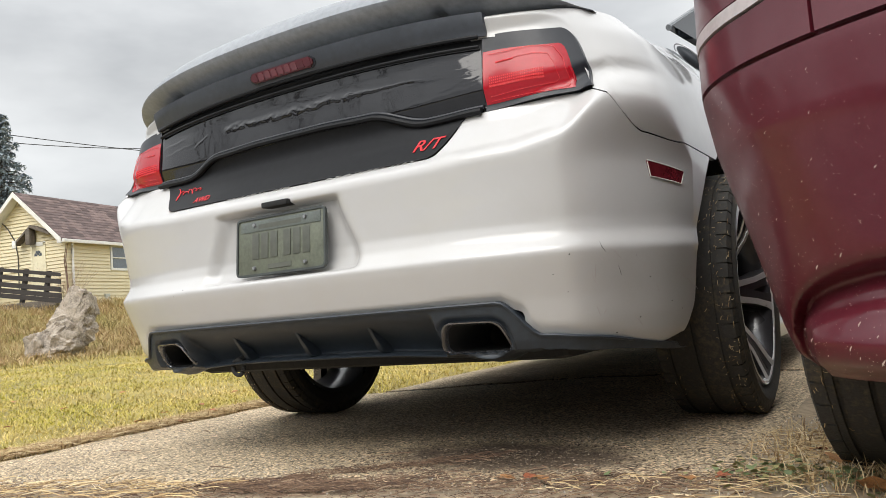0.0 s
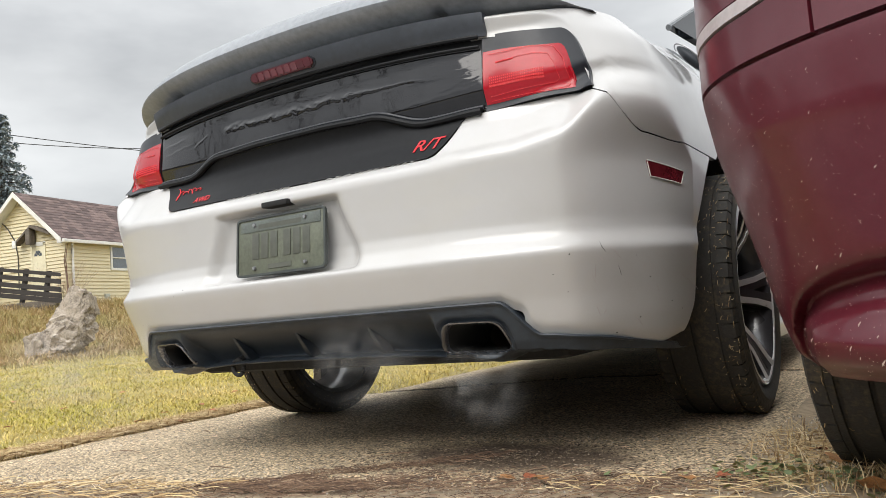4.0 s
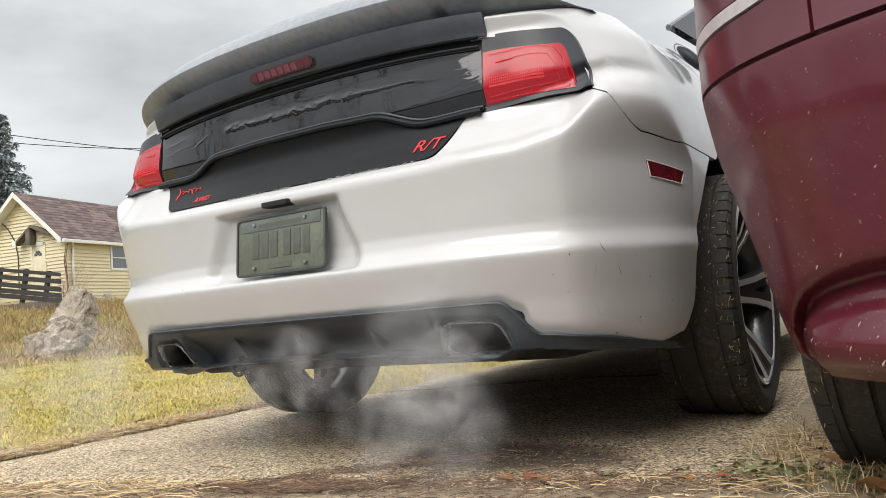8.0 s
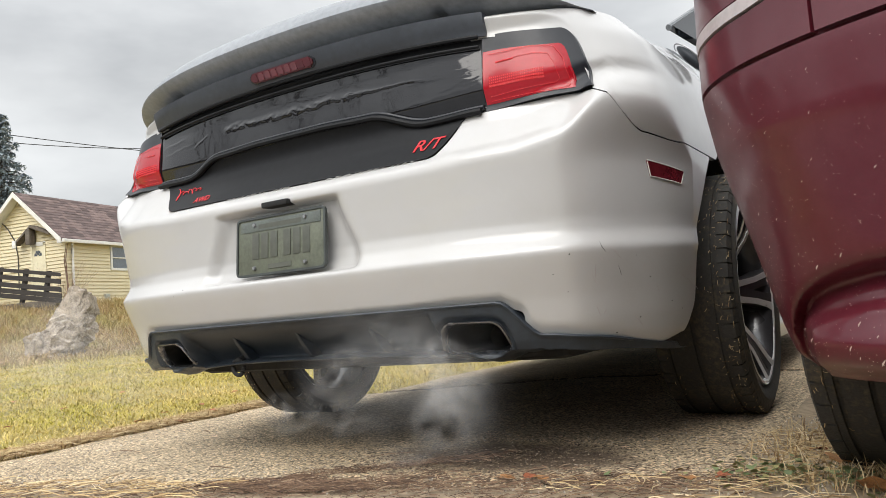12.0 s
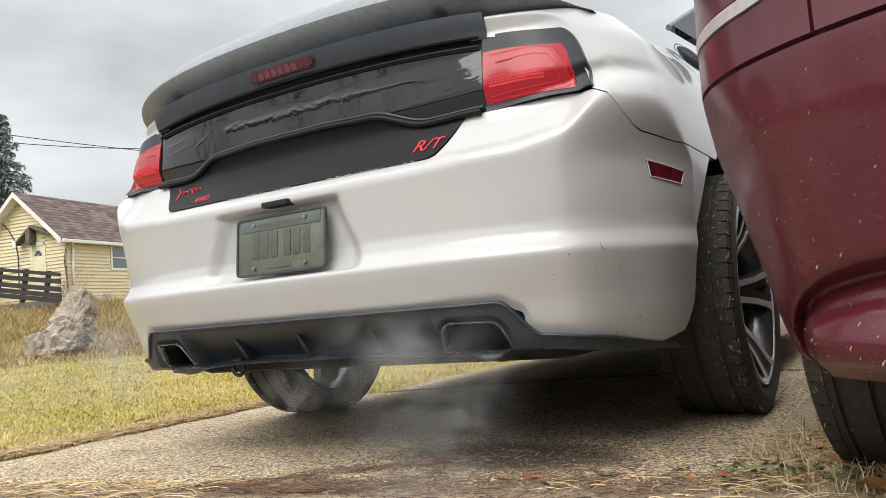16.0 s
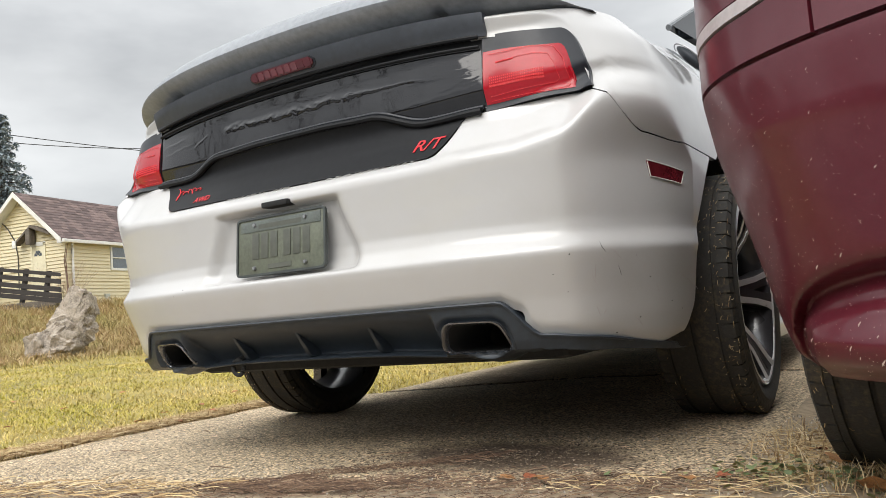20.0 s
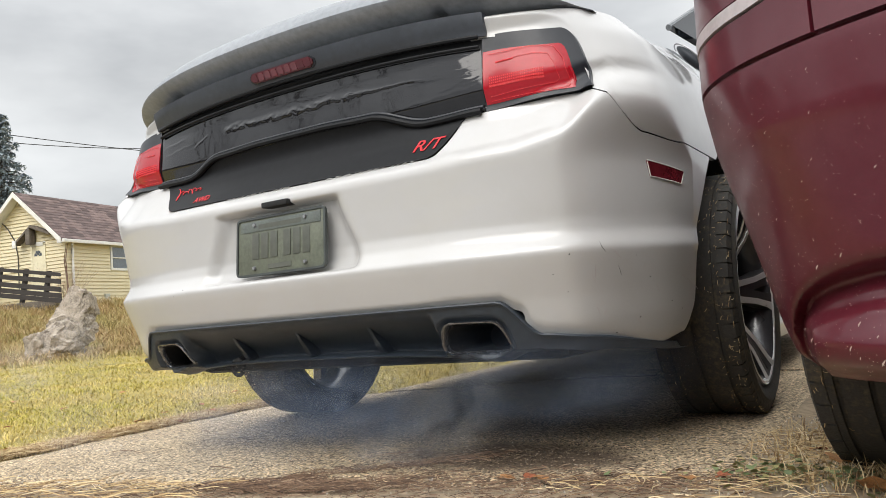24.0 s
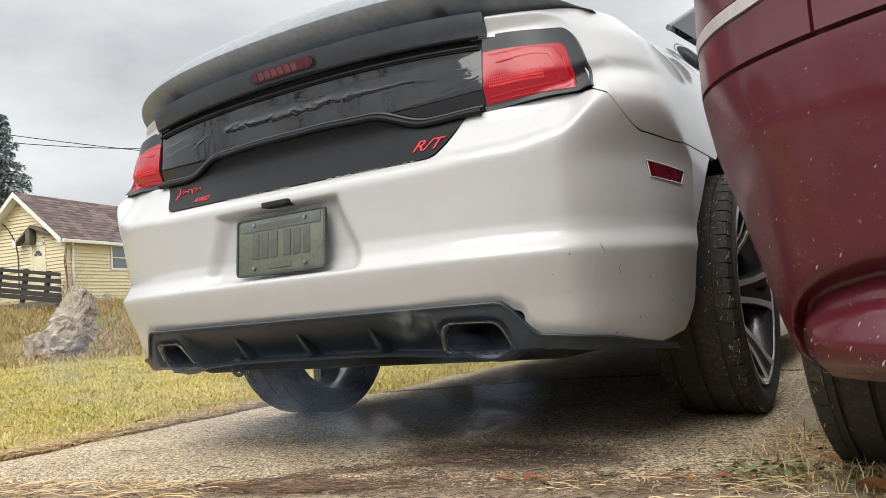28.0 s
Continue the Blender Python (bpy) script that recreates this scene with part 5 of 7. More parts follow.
# roof planes with courses of shingles
for sgn, name in ((1, "roof_plane"), (-1, "roof_plane")):
    run = EAVE_X - RIDGE_X
    bm = bmesh.new()
    prism(bm, [(RIDGE_X, RIDGE_Z), (RIDGE_X + sgn * run, EAVE_Z), (RIDGE_X + sgn * run, EAVE_Z - 0.09), (RIDGE_X, RIDGE_Z - 0.09)], -0.32, 8.3, "y")
    plane = part(name, bm, SHINGLE, house, "faded brown asphalt shingles", smooth=False)
    random.seed(11)
    vs, fs = [], []
    courses = 15
    for c in range(courses):
        f0, f1 = c / courses, (c + 1.25) / courses
        y = -0.34 - random.random() * 0.2
        while y < 8.3:
            w = random.uniform(0.24, 0.36)
            a, b = max(y, -0.33), min(y + w - 0.008, 8.31)
            if b > a:
                lift0, lift1 = 0.016 + random.uniform(0, 0.004), 0.004
                q0 = (RIDGE_X + sgn * run * (1 - f0), EAVE_Z + (RIDGE_Z - EAVE_Z) * f0 + lift0)
                q1 = (RIDGE_X + sgn * run * (1 - min(1, f1)), EAVE_Z + (RIDGE_Z - EAVE_Z) * min(1, f1) + lift1)
                k = len(vs)
                vs += [(q0[0], a, q0[1]), (q0[0], b, q0[1]), (q1[0], b, q1[1]), (q1[0], a, q1[1]), (q0[0], a, q0[1] - 0.012), (q0[0], b, q0[1] - 0.012)]
                fs += [(k, k + 1, k + 2, k + 3), (k, k + 4, k + 5, k + 1)]
            y += w
    sh = new("shingles", mesh_of("shingles", vs, fs, SHINGLE, False))
    sh.parent = plane
    tagged(sh, kind="stuff")
    # rake board and eave gutter
    bm = bmesh.new()
    prism(bm, [(RIDGE_X, RIDGE_Z - 0.005), (RIDGE_X + sgn * run, EAVE_Z - 0.005), (RIDGE_X + sgn * run, EAVE_Z - 0.15), (RIDGE_X, RIDGE_Z - 0.17)], -0.36, -0.324, "y")
    part("rake_board", bm, TRIM_WHITE, plane, "white painted rake board", smooth=False)
    bm = bmesh.new()
    box(bm, (RIDGE_X + sgn * (run + 0.045) - 0.045, -0.30, EAVE_Z - 0.13), (RIDGE_X + sgn * (run + 0.045) + 0.045, 8.3, EAVE_Z - 0.02), bevel=0.015)
    part("gutter", bm, TRIM_WHITE, plane, "white metal gutter")
bm = bmesh.new()
prism(bm, [(-3.68, 2.02), (-3.5, 2.02), (-3.5, 2.10), (RIDGE_X, 3.72), (0.0, 2.10), (0.0, 2.02), (0.18, 2.02), (0.18, 2.06), (RIDGE_X, 3.77), (-3.68, 2.06)], -0.32, 0.0, "y")
part("soffit", bm, TRIM_WHITE, house, "white soffit boards", smooth=False)

# door with fanlight
door = part("door", box(bmesh.new(), (-1.33, -0.035, 0.06), (-0.88, 0.01, 2.05), bevel=0.004), DOOR, house, "cream panel door with a fan window")
for x0, x1, z0, z1 in ((-1.42, -1.33, 0.02, 2.16), (-0.88, -0.79, 0.02, 2.16), (-1.42, -0.79, 2.05, 2.18)):
    part("door_frame", box(bmesh.new(), (x0, -0.05, z0), (x1, 0.0, z1), bevel=0.004), TRIM_WHITE if z0 > 1 else DOOR, door)
for k in range(4):
    bm = bmesh.new()
    a0, a1 = math.pi * (k + 0.08) / 4, math.pi * (k + 0.92) / 4
    ring = [(-1.105 + r * math.cos(a) * 0.85, 1.72 + r * math.sin(a)) for r, aa in ((0.05, glide(a0, a1, 4)), (0.19, glide(a1, a0, 5))) for a in aa]
    prism(bm, ring, -0.042, -0.03, "y")
    part("fan_pane", bm, DARK_GLASS, door, smooth=False)
for px in (-1.21, -1.0):
    for z0, z1 in ((0.9, 1.55), (0.2, 0.75)):
        part("door_panel", box(bmesh.new(), (px - 0.075, -0.044, z0), (px + 0.075, -0.03, z1), bevel=0.006), DOOR, door)
# broken hood over the door
hood = new("door_hood")
hood.parent = house
tagged(hood, "broken peaked timber hood over the door")
for a, b, w in (((-1.13, 2.72), (-1.83, 2.20), 0.05), ((-1.13, 2.72), (-0.36, 2.42), 0.06)):
    bm = bmesh.new()
    prism(bm, [(a[0], a[1]), (b[0], b[1]), (b[0], b[1] - w * 1.5), (a[0], a[1] - w * 1.5)], -0.30, -0.05, "y")
    part("hood_board", bm, GREY_WOOD, hood, smooth=False)
part("hood_post", box(bmesh.new(), (-1.34, -0.30, 2.10), (-1.16, -0.06, 2.60), pose(0, 0, 0, 0, 0, 0), 0.02), GREY_WOOD, hood)
part("hood_flap", box(bmesh.new(), (-1.80, -0.40, 2.02), (-1.66, -0.36, 2.26), None, 0.01), TRIM_WHITE, hood, "loose white flap")
# window on the long wall
win = new("window")
win.parent = house
tagged(win, "white framed sash window")
part("pane", box(bmesh.new(), (0.0, 1.96, 1.28), (0.012, 2.74, 1.62)), DARK_GLASS, win, smooth=False)
part("pane", box(bmesh.new(), (0.0, 1.96, 1.66), (0.022, 2.74, 2.0)), DARK_GLASS, win, smooth=False)
for y0, y1, z0, z1 in ((1.88, 1.96, 1.20, 2.08), (2.74, 2.82, 1.20, 2.08), (1.96, 2.74, 2.0, 2.08), (1.96, 2.74, 1.20, 1.28), (1.96, 2.74, 1.62, 1.66)):
    part("window_frame", box(bmesh.new(), (0.0, y0, z0), (0.045, y1, z1), bevel=0.004), TRIM_WHITE, win)
# downspout, meter box, service cable
bm = bmesh.new()
tube(bm, [(0.20, 0.10, 2.06), (0.16, 0.12, 1.98), (0.07, 0.22, 1.86), (0.06, 0.22, 0.9), (0.06, 0.22, 0.0)], 0.038, 8)
part("downspout", bm, TRIM_WHITE, house, "white downspout")
part("meter_box", box(bmesh.new(), (0.02, 1.52, 0.20), (0.11, 1.70, 0.40), bevel=0.01), surface("meter_grey", (0.42, 0.42, 0.36), 0.5), house, "grey meter box")
bm = bmesh.new()
tube(bm, [(-2.75, -0.05, 3.1), (-2.35, -0.05, 2.75), (-2.05, -0.05, 2.3), (-1.95, -0.05, 1.8), (-1.95, -0.05, 0.6)], 0.016, 6)
part("service_cable", bm, CABLE, house)

# ---- deck with its railing before the gable ----
deck = thing("wooden_deck", "dark weathered deck with a leaning plank railing", "deck", pose(-21.44, 12.94, 1.5, 0, 0, 12))
DX0, DX1, DY = -5.2, 1.45, -1.6
def rail_z(x):
    return 1.13 - 0.155 * (x - 0.08)
part("deck_floor", box(bmesh.new(), (DX0, DY, -0.02), (0.9, -0.05, 0.06), bevel=0.01), DECK_WOOD, deck)
for k, drop in enumerate((0.0, 0.21, 0.41, 0.60, 0.77)):
    bm = bmesh.new()
    h = 0.11 if k == 0 else 0.14
    prism(bm, [(DX0, rail_z(DX0) - drop), (DX1, rail_z(DX1) - drop + 0.02 * math.sin(k * 2)), (DX1, rail_z(DX1) - drop - h + 0.02 * math.sin(k * 2)), (DX0, rail_z(DX0) - drop - h)], DY - 0.05, DY - 0.015, "y")
    part("rail_plank", bm, DECK_WOOD, deck, smooth=False)
for px, lean in ((-0.93, 0.20), (0.08, -0.20), (0.95, -0.24), (-1.9, 0.1), (-2.9, 0.1), (-3.9, 0.1), (-4.9, 0.1)):
    bm = bmesh.new()
    zt = rail_z(px) + 0.02
    box(bm, (px - 0.06, DY - 0.015, -0.05), (px + 0.06, DY + 0.09, zt), bevel=0.008)
    for v in bm.verts:
        v.co.x += (zt - v.co.z) * -0.22 * (1 if px > -0.95 else 0)
    part("post", bm, DECK_WOOD, deck)
part("rim_joist", box(bmesh.new(), (DX0, DY - 0.04, -0.16), (DX1 - 0.2, DY, 0.16), bevel=0.01), GREY_WOOD, deck)
bm = bmesh.new()
for k in range(60):
    x = DX0 + 0.12 * k
    if x < DX1 - 0.4:
        for s in (1, -1):
            prism(bm, [(x, -0.16), (x + 0.03, -0.16), (x + 0.03 + s * 0.28, -0.52), (x + s * 0.28, -0.52)], DY - 0.02 + 0.006 * s, DY - 0.012 + 0.006 * s, "y")
tagged(part("lattice", bm, GREY_WOOD, deck, "weathered crossed lattice", smooth=False), kind="stuff")
for px in (-4.8, -3.0, -1.2, 0.8):
    part("leg", box(bmesh.new(), (px, DY + 0.01, -1.2), (px + 0.1, DY + 0.11, -0.02)), DECK_WOOD, deck, smooth=False)

# ---- boulder ----
def build_boulder():
    """Broken blocks fused into one rock: a wide foot, a leaning middle and a blunt head."""
    bm = bmesh.new()
    rng = random.Random(19)
    for c, r, n in (((-0.10, 0, 0.22), (0.50, 0.40, 0.34), 26), ((0.08, 0.02, 0.58), (0.47, 0.36, 0.46), 26), ((0.20, 0.05, 0.98), (0.40, 0.32, 0.42), 24), ((-0.40, -0.04, 0.30), (0.27, 0.30, 0.38), 18), ((0.02, -0.14, 0.40), (0.36, 0.28, 0.32), 18)):
        hull = bmesh.new()
        for k in range(n):
            d = Vector((rng.gauss(0, 1), rng.gauss(0, 1), rng.gauss(0, 1))).normalized() * rng.uniform(0.88, 1.08)
            hull.verts.new((c[0] + d.x * r[0], c[1] + d.y * r[1], max(-0.05, c[2] + d.z * r[2])))
        g = bmesh.ops.convex_hull(hull, input=hull.verts)
        bmesh.ops.delete(hull, geom=list({e for e in g["geom_unused"] + g["geom_interior"] if isinstance(e, bmesh.types.BMVert)}), context="VERTS")
        bmesh.ops.subdivide_edges(hull, edges=hull.edges[:], cuts=7, use_grid_fill=True)
        hull.verts.index_update()
        vs = {}
        for v in hull.verts:
            p = v.co
            q = p + (p - Vector(c)) * (0.14 * noise.noise(p * 5) + 0.13 * noise.noise(p * 12) + 0.08 * noise.noise(p * 28) - 0.16 * smooth_step(0.06, 0.0, abs(noise.noise(p * 3.1 + Vector((4, 2, 9))))))
            vs[v.index] = bm.verts.new(q)
        for f in hull.faces:
            try:
                bm.faces.new([vs[v.index] for v in f.verts])
            except (ValueError, KeyError):
                pass
        hull.free()
    return bm


boulder = part("boulder", build_boulder(), STONE, None, sharp=22)
boulder.matrix_world = pose(-11.40, 6.53, 0.02, 0, 0, 57)
tagged(boulder, "tall pale craggy boulder standing in dry grass", "boulder")

# ---- spruce behind the house ----
def build_spruce():
    tree = thing("spruce_tree", "tall dark spruce with drooping boughs", "tree", pose(-32.7, 17.1, 1.2))
    H = 9.9
    bm = bmesh.new()
    tube(bm, [(0, 0, 0), (0.05, 0, 4), (0, 0.05, 8), (0, 0, H)], [0.28, 0.2, 0.1, 0.02], 10)
    part("trunk", bm, BARK, tree)
    random.seed(21)
    vs, fs, bm2 = [], [], bmesh.new()
    for k in range(120):
        z = 1.2 + (H - 1.4) * (k / 120) ** 0.9
        L = (H - z) * 0.28 * random.uniform(0.6, 1.2) + 0.25
        a = k * 2.4 + random.uniform(-0.3, 0.3)
        d = Vector((math.cos(a), math.sin(a), 0))
        pts = [Vector((0, 0, z)) + d * L * t + Vector((0, 0, -0.30 * L * t * t + 0.10 * L * t)) for t in glide(0, 1, 5)]
        tube(bm2, pts, [0.035, 0.028, 0.02, 0.014, 0.006], 4, False)
        for i in range(int(44 + 44 * L)):
            t = random.uniform(0.12, 1.0)
            p = Vector((0, 0, z)) + d * L * t + Vector((0, 0, -0.30 * L * t * t + 0.10 * L * t))
            side = d.cross(Vector((0, 0, 1))) * random.uniform(-1, 1) * (0.16 + 0.30 * L * (1 - t) * 0.6)
            p = p + side + Vector((0, 0, random.uniform(-0.22, 0.05)))
            u = Vector((random.uniform(-1, 1), random.uniform(-1, 1), random.uniform(-1.2, 0.3))).normalized() * random.uniform(0.10, 0.24)
            w = u.cross(Vector((random.uniform(-1, 1), random.uniform(-1, 1), 1))).normalized() * random.uniform(0.03, 0.08)
            b = len(vs)
            vs += [p - w, p + w, p + u]
            fs.append((b, b + 1, b + 2))
    part("boughs", bm2, BARK, tree)
    o = new("needles", mesh_of("needles", vs, fs, HAZED_NEEDLES, False))
    o.parent = tree


build_spruce()

# ---- overhead cables ----
for i, (a, b, sag) in enumerate((((-37.0, 19.5, 11.15), (-33.0, 26.5, 10.35), 0.05), ((-37.05, 19.5, 10.74), (-33.0, 26.5, 10.62), 0.12))):
    bm = bmesh.new()
    a, b = Vector(a), Vector(b)
    d = b - a
    tube(bm, [a + d * t - Vector((0, 0, sag * 4 * t * (1 - t))) for t in glide(-0.8, 2.0, 40)], 0.022, 5)
    c = part("overhead_cable", bm, CABLE, None)
    tagged(c, "thin black overhead service cable", "cable")

# ---- window frame of the sedan's open rear door, and the mirror beyond it ----
def build_open_door():
    a, b, c = Vector((0.811, 1.00, 1.221)), Vector((0.985, 1.50, 1.36 - 0.06)), Vector((1.02, 1.50, 1.46 + 0.06))
    b = Vector((0.93, 1.20, 1.13))
    n = (b - a).cross(c - a).normalized() * 0.012
    bm = bmesh.new()
    f = [bm.verts.new(p + n) for p in (a, b, c)]
    r = [bm.verts.new(p - n) for p in (a, b, c)]
    bm.faces.new(f)
    bm.faces.new(r[::-1])
    for i in range(3):
        bm.faces.new((f[i], r[i], r[(i + 1) % 3], f[(i + 1) % 3]))
    glass_part = part("open_door_window", bm, TINT, car, "dark tinted window of the open rear door", smooth=False)
    bm = bmesh.new()
    tube(bm, [a - (c - a) * 0.01, a.lerp(c, 0.5), c], 0.011, 8)
    part("window_frame", bm, surface("grey_door_frame", (0.16, 0.17, 0.18), 0.4), glass_part, "grey window frame edge")
    bm = bmesh.new()
    p = a.lerp(c, 0.44).lerp(a.lerp(b, 0.6), 0.36)
    bmesh.ops.create_icosphere(bm, subdivisions=2, radius=0.0055, matrix=Matrix.Translation(p - n * 1.2 if n.y > 0 else p + n * 1.2))
    part("sticker", bm, TRIM_WHITE, glass_part, "small white mark")
    bm = bmesh.new()
    bmesh.ops.create_uvsphere(bm, u_segments=24, v_segments=14, radius=1.0)
    for v in bm.verts:
        q = v.co
        v.co = Vector((0.858 + q.x * 0.046, 1.06 + q.y * 0.04, 1.118 + q.z * 0.026 - q.x * 0.046))
    m = part("mirror_housing", bm, surface("mirror_black", (0.03, 0.034, 0.04), 0.5, spec=0.2), car, "glossy black door mirror with a pale rim")
    bm = bmesh.new()
    tube(bm, [(0.858 + 0.046 * math.cos(t), 1.030, 1.118 + 0.026 * math.sin(t) - 0.046 * math.cos(t)) for t in glide(0.9, 3.6, 20)], 0.0025, 6)
    part("mirror_rim", bm, STEEL, m)


build_open_door()


# ---- bare trees out of view, mirrored in the paint ----
def build_bare_tree(x, y, h, seed, lean=(0, 0)):
    tree = thing("bare_tree", "leafless tree with forking grey-brown branches", "tree", pose(x, y, -0.1), group="bare trees")
    random.seed(seed)
    bm = bmesh.new()
    def grow(p, d, length, r, depth):
        pts, rr = [p], [r]
        n = 5
        for i in range(n):
            d = (d + Vector((random.uniform(-1, 1), random.uniform(-1, 1), random.uniform(-0.5, 0.7))) * 0.14).normalized()
            p = p + d * length / n
            pts.append(p)
            rr.append(r * (1 - 0.45 * (i + 1) / n))
        tube(bm, pts, rr, 7 if depth < 2 else 4, False)
        if depth >= 6:
            return
        for k in range(3 if depth < 4 else 2):
            i = random.randint(2, n)
            a = random.uniform(0, 2 * math.pi)
            side = Vector((math.cos(a), math.sin(a), random.uniform(0.0, 0.6)))
            grow(pts[i], (d * 0.75 + side * 0.75).normalized(), length * random.uniform(0.58, 0.78), rr[i] * 0.68, depth + 1)
    grow(Vector((0, 0, 0)), Vector((lean[0], lean[1], 1)).normalized(), h * 0.36, h * 0.026, 0)
    part("trunk_and_branches", bm, BARK, tree)


build_bare_tree(-13.5, -12.5, 12.5, 3, (0.15, 0.2))
build_bare_tree(-7.5, -15.0, 12.0, 8, (-0.1, 0.1))
build_bare_tree(-21.0, -14.0, 13.0, 14)
build_bare_tree(7.5, 12.0, 9.0, 12)
build_bare_tree(5.5, 9.0, 8.0, 5)


def build_far_woods():
    """Unseen leafless woods added beyond the road: darken paint reflections, block low sky light."""
    rng = np.random.default_rng(23)
    vs, fs = [], []
    for k in range(110):
        a = radians(165 + 220 * k / 109 + rng.uniform(-0.8, 0.8))
        d = rng.uniform(38, 52)
        cx, cy, h = 1 + d * math.cos(a), -3 + d * math.sin(a), rng.uniform(6.0, 10.5)
        for i in range(260):
            u, w = rng.uniform(0, 2 * np.pi), rng.random()
            z = h * (0.02 + 0.98 * w)
            r = h * 0.34 * math.sqrt(rng.random()) * (1.1 - w) ** 0.5
            p = np.array([cx + r * math.cos(u), cy + r * math.sin(u), z])
            q, e = rng.normal(0, 0.55, 3), rng.normal(0, 0.30, 3)
            b = len(vs)
            vs += [p - e, p + e, p + q + np.array([0, 0, 0.5])]
            fs.append((b, b + 1, b + 2))
    tagged(new("far_woods", mesh_of("far_woods", vs, fs, BARK, False)), "unseen far line of bare grey-brown woods", "woods", kind="stuff")


build_far_woods()


# ---- grass, straw, needles, chips: far too many to count ----
def blades(name, pos, height, width, lean, material, label, rng, droop=0.5):
    """Bent tapering blades; pos is an array of feet."""
    n = len(pos)
    a = rng.uniform(0, 2 * np.pi, n)
    f = np.stack([np.cos(a), np.sin(a), np.zeros(n)], 1)
    b = a + rng.uniform(0.8, 2.3, n)
    d = np.stack([np.cos(b), np.sin(b), np.zeros(n)], 1)
    up = np.array([0, 0, 1.0])
    h, w, l = height[:, None], width[:, None], lean[:, None]
    p0 = pos
    p1 = pos + d * l * h * 0.35 + up * h * 0.55
    p2 = pos + d * l * h * (0.9 + droop * 0.3) + up * h * (1.0 - droop * l * 0.45)
    v = np.stack([p0 - f * w, p0 + f * w, p1 - f * w * 0.8, p1 + f * w * 0.8, p2], 1).reshape(-1, 3)
    k = np.arange(n)[:, None] * 5
    quads = (k + np.array([[0, 1, 3, 2]])).tolist()
    tris = (k + np.array([[2, 3, 4]])).tolist()
    me = bpy.data.meshes.new(name)
    me.from_pydata(v.tolist(), [], quads + tris)
    me.materials.append(material)
    ob = new(name, me)
    return tagged(ob, label, "grass", kind="stuff")


def on_land(x, y):
    return np.array([land(a, b) for a, b in zip(x, y)])


def scatter_lawn():
    rng = np.random.default_rng(4)
    n = 230000
    ang = np.radians(rng.uniform(88, 166, n))
    d = 2.4 * (17 / 2.4) ** rng.uniform(0, 1, n) ** 0.85
    x, y = 1.4 + d * np.cos(ang), -1.45 + d * np.sin(ang)
    rim = np.where(y < crack_y(0) - 0.5, -1.33, -1.0) - 0.05 * rng.random(n) ** 2 + 0.03
    keep = (x < rim) & (x > -14) & (y > -1.2)
    x, y, d = x[keep], y[keep], d[keep]
    # bare patches
    m = np.array([noise.noise(Vector((a * 1.3, b * 1.3, 3))) for a, b in zip(x, y)])
    keep = rng.random(len(x)) < 0.75 + m * 0.6
    x, y, d, m = x[keep], y[keep], d[keep], m[keep]
    z = on_land(x, y) - 0.004
    k = np.sqrt(d / 3)
    return blades("lawn_grass", np.stack([x, y, z], 1), rng.uniform(0.010, 0.028, len(x)) * (1 + 0.25 * k), rng.uniform(0.0008, 0.0017, len(x)) * k * 1.5, rng.uniform(0.5, 2.2, len(x)), LAWN,
                  "short yellow-green autumn lawn grass", rng)


def scatter_bank():
    rng = np.random.default_rng(9)
    n = 85000
    ang = np.radians(rng.uniform(128, 166, n))
    d = rng.uniform(12.5, 27.5, n)
    x, y = 1.4 + d * np.cos(ang), -1.45 + d * np.sin(ang)
    keep = rng.random(n) < 0.35 + 0.65 * np.clip((d - 13.5) / 2.5, 0, 1)
    x, y, d = x[keep], y[keep], d[keep]
    clump = np.array([noise.noise(Vector((a * 0.9, b * 0.9, 8))) for a, b in zip(x, y)])
    z = on_land(x, y) - 0.01
    h = rng.uniform(0.10, 0.34, len(x)) * (1 + 1.0 * np.clip(clump, -0.5, 1)) * np.clip((d - 11) / 5, 0.4, 1)
    return blades("dry_bank_grass", np.stack([x, y, z], 1), h, rng.uniform(0.0025, 0.008, len(x)), rng.uniform(0.3, 1.9, len(x)), DRY_GRASS, "tall dry straw-coloured grass on the bank", rng)


scatter_lawn()
scatter_bank()


def litter(name, x, y, length, width, material, label, rng, lift=0.012, cat="litter", spread=math.pi):
    """Thin bent strips that lie on the ground."""
    n = len(x)
    a = 0.2 + rng.uniform(-spread, spread, n)
    d = np.stack([np.cos(a), np.sin(a), rng.uniform(-0.08, 0.12, n)], 1)
    s = np.stack([-np.sin(a), np.cos(a), np.zeros(n)], 1)
    base = np.stack([x, y, rng.uniform(0.001, lift, n)], 1)
    L, w = length[:, None], width[:, None]
    bend = rng.uniform(-0.18, 0.18, n)[:, None]
    pts = [base - d * L * 0.5, base + s * L * bend * 0.6 + np.array([0, 0, 1]) * L * 0.05, base + d * L * 0.5 - s * L * bend * 0.3]
    v = np.stack([q + o * s * w for q in pts for o in (-1, 1)], 1)
    up = np.array([0, 0, 1.0]) * w * 1.2
    crest = np.stack([q + up for q in pts], 1)
    v = np.concatenate([v, crest], 1).reshape(-1, 3)
    v[:, 2] = np.maximum(v[:, 2], 0.0015)
    k = np.arange(n)[:, None] * 9
    f = []
    for q in ((0, 6, 7, 2), (6, 1, 3, 7), (2, 7, 8, 4), (7, 3, 5, 8)):
        f += (k + np.array([q])).tolist()
    me = bpy.data.meshes.new(name)
    me.from_pydata(v.tolist(), [], f)
    me.materials.append(material)
    ob = new(name, me)
    return tagged(ob, label, cat, kind="stuff")


def joint_np(x):
    return -0.045 + 0.205 * x


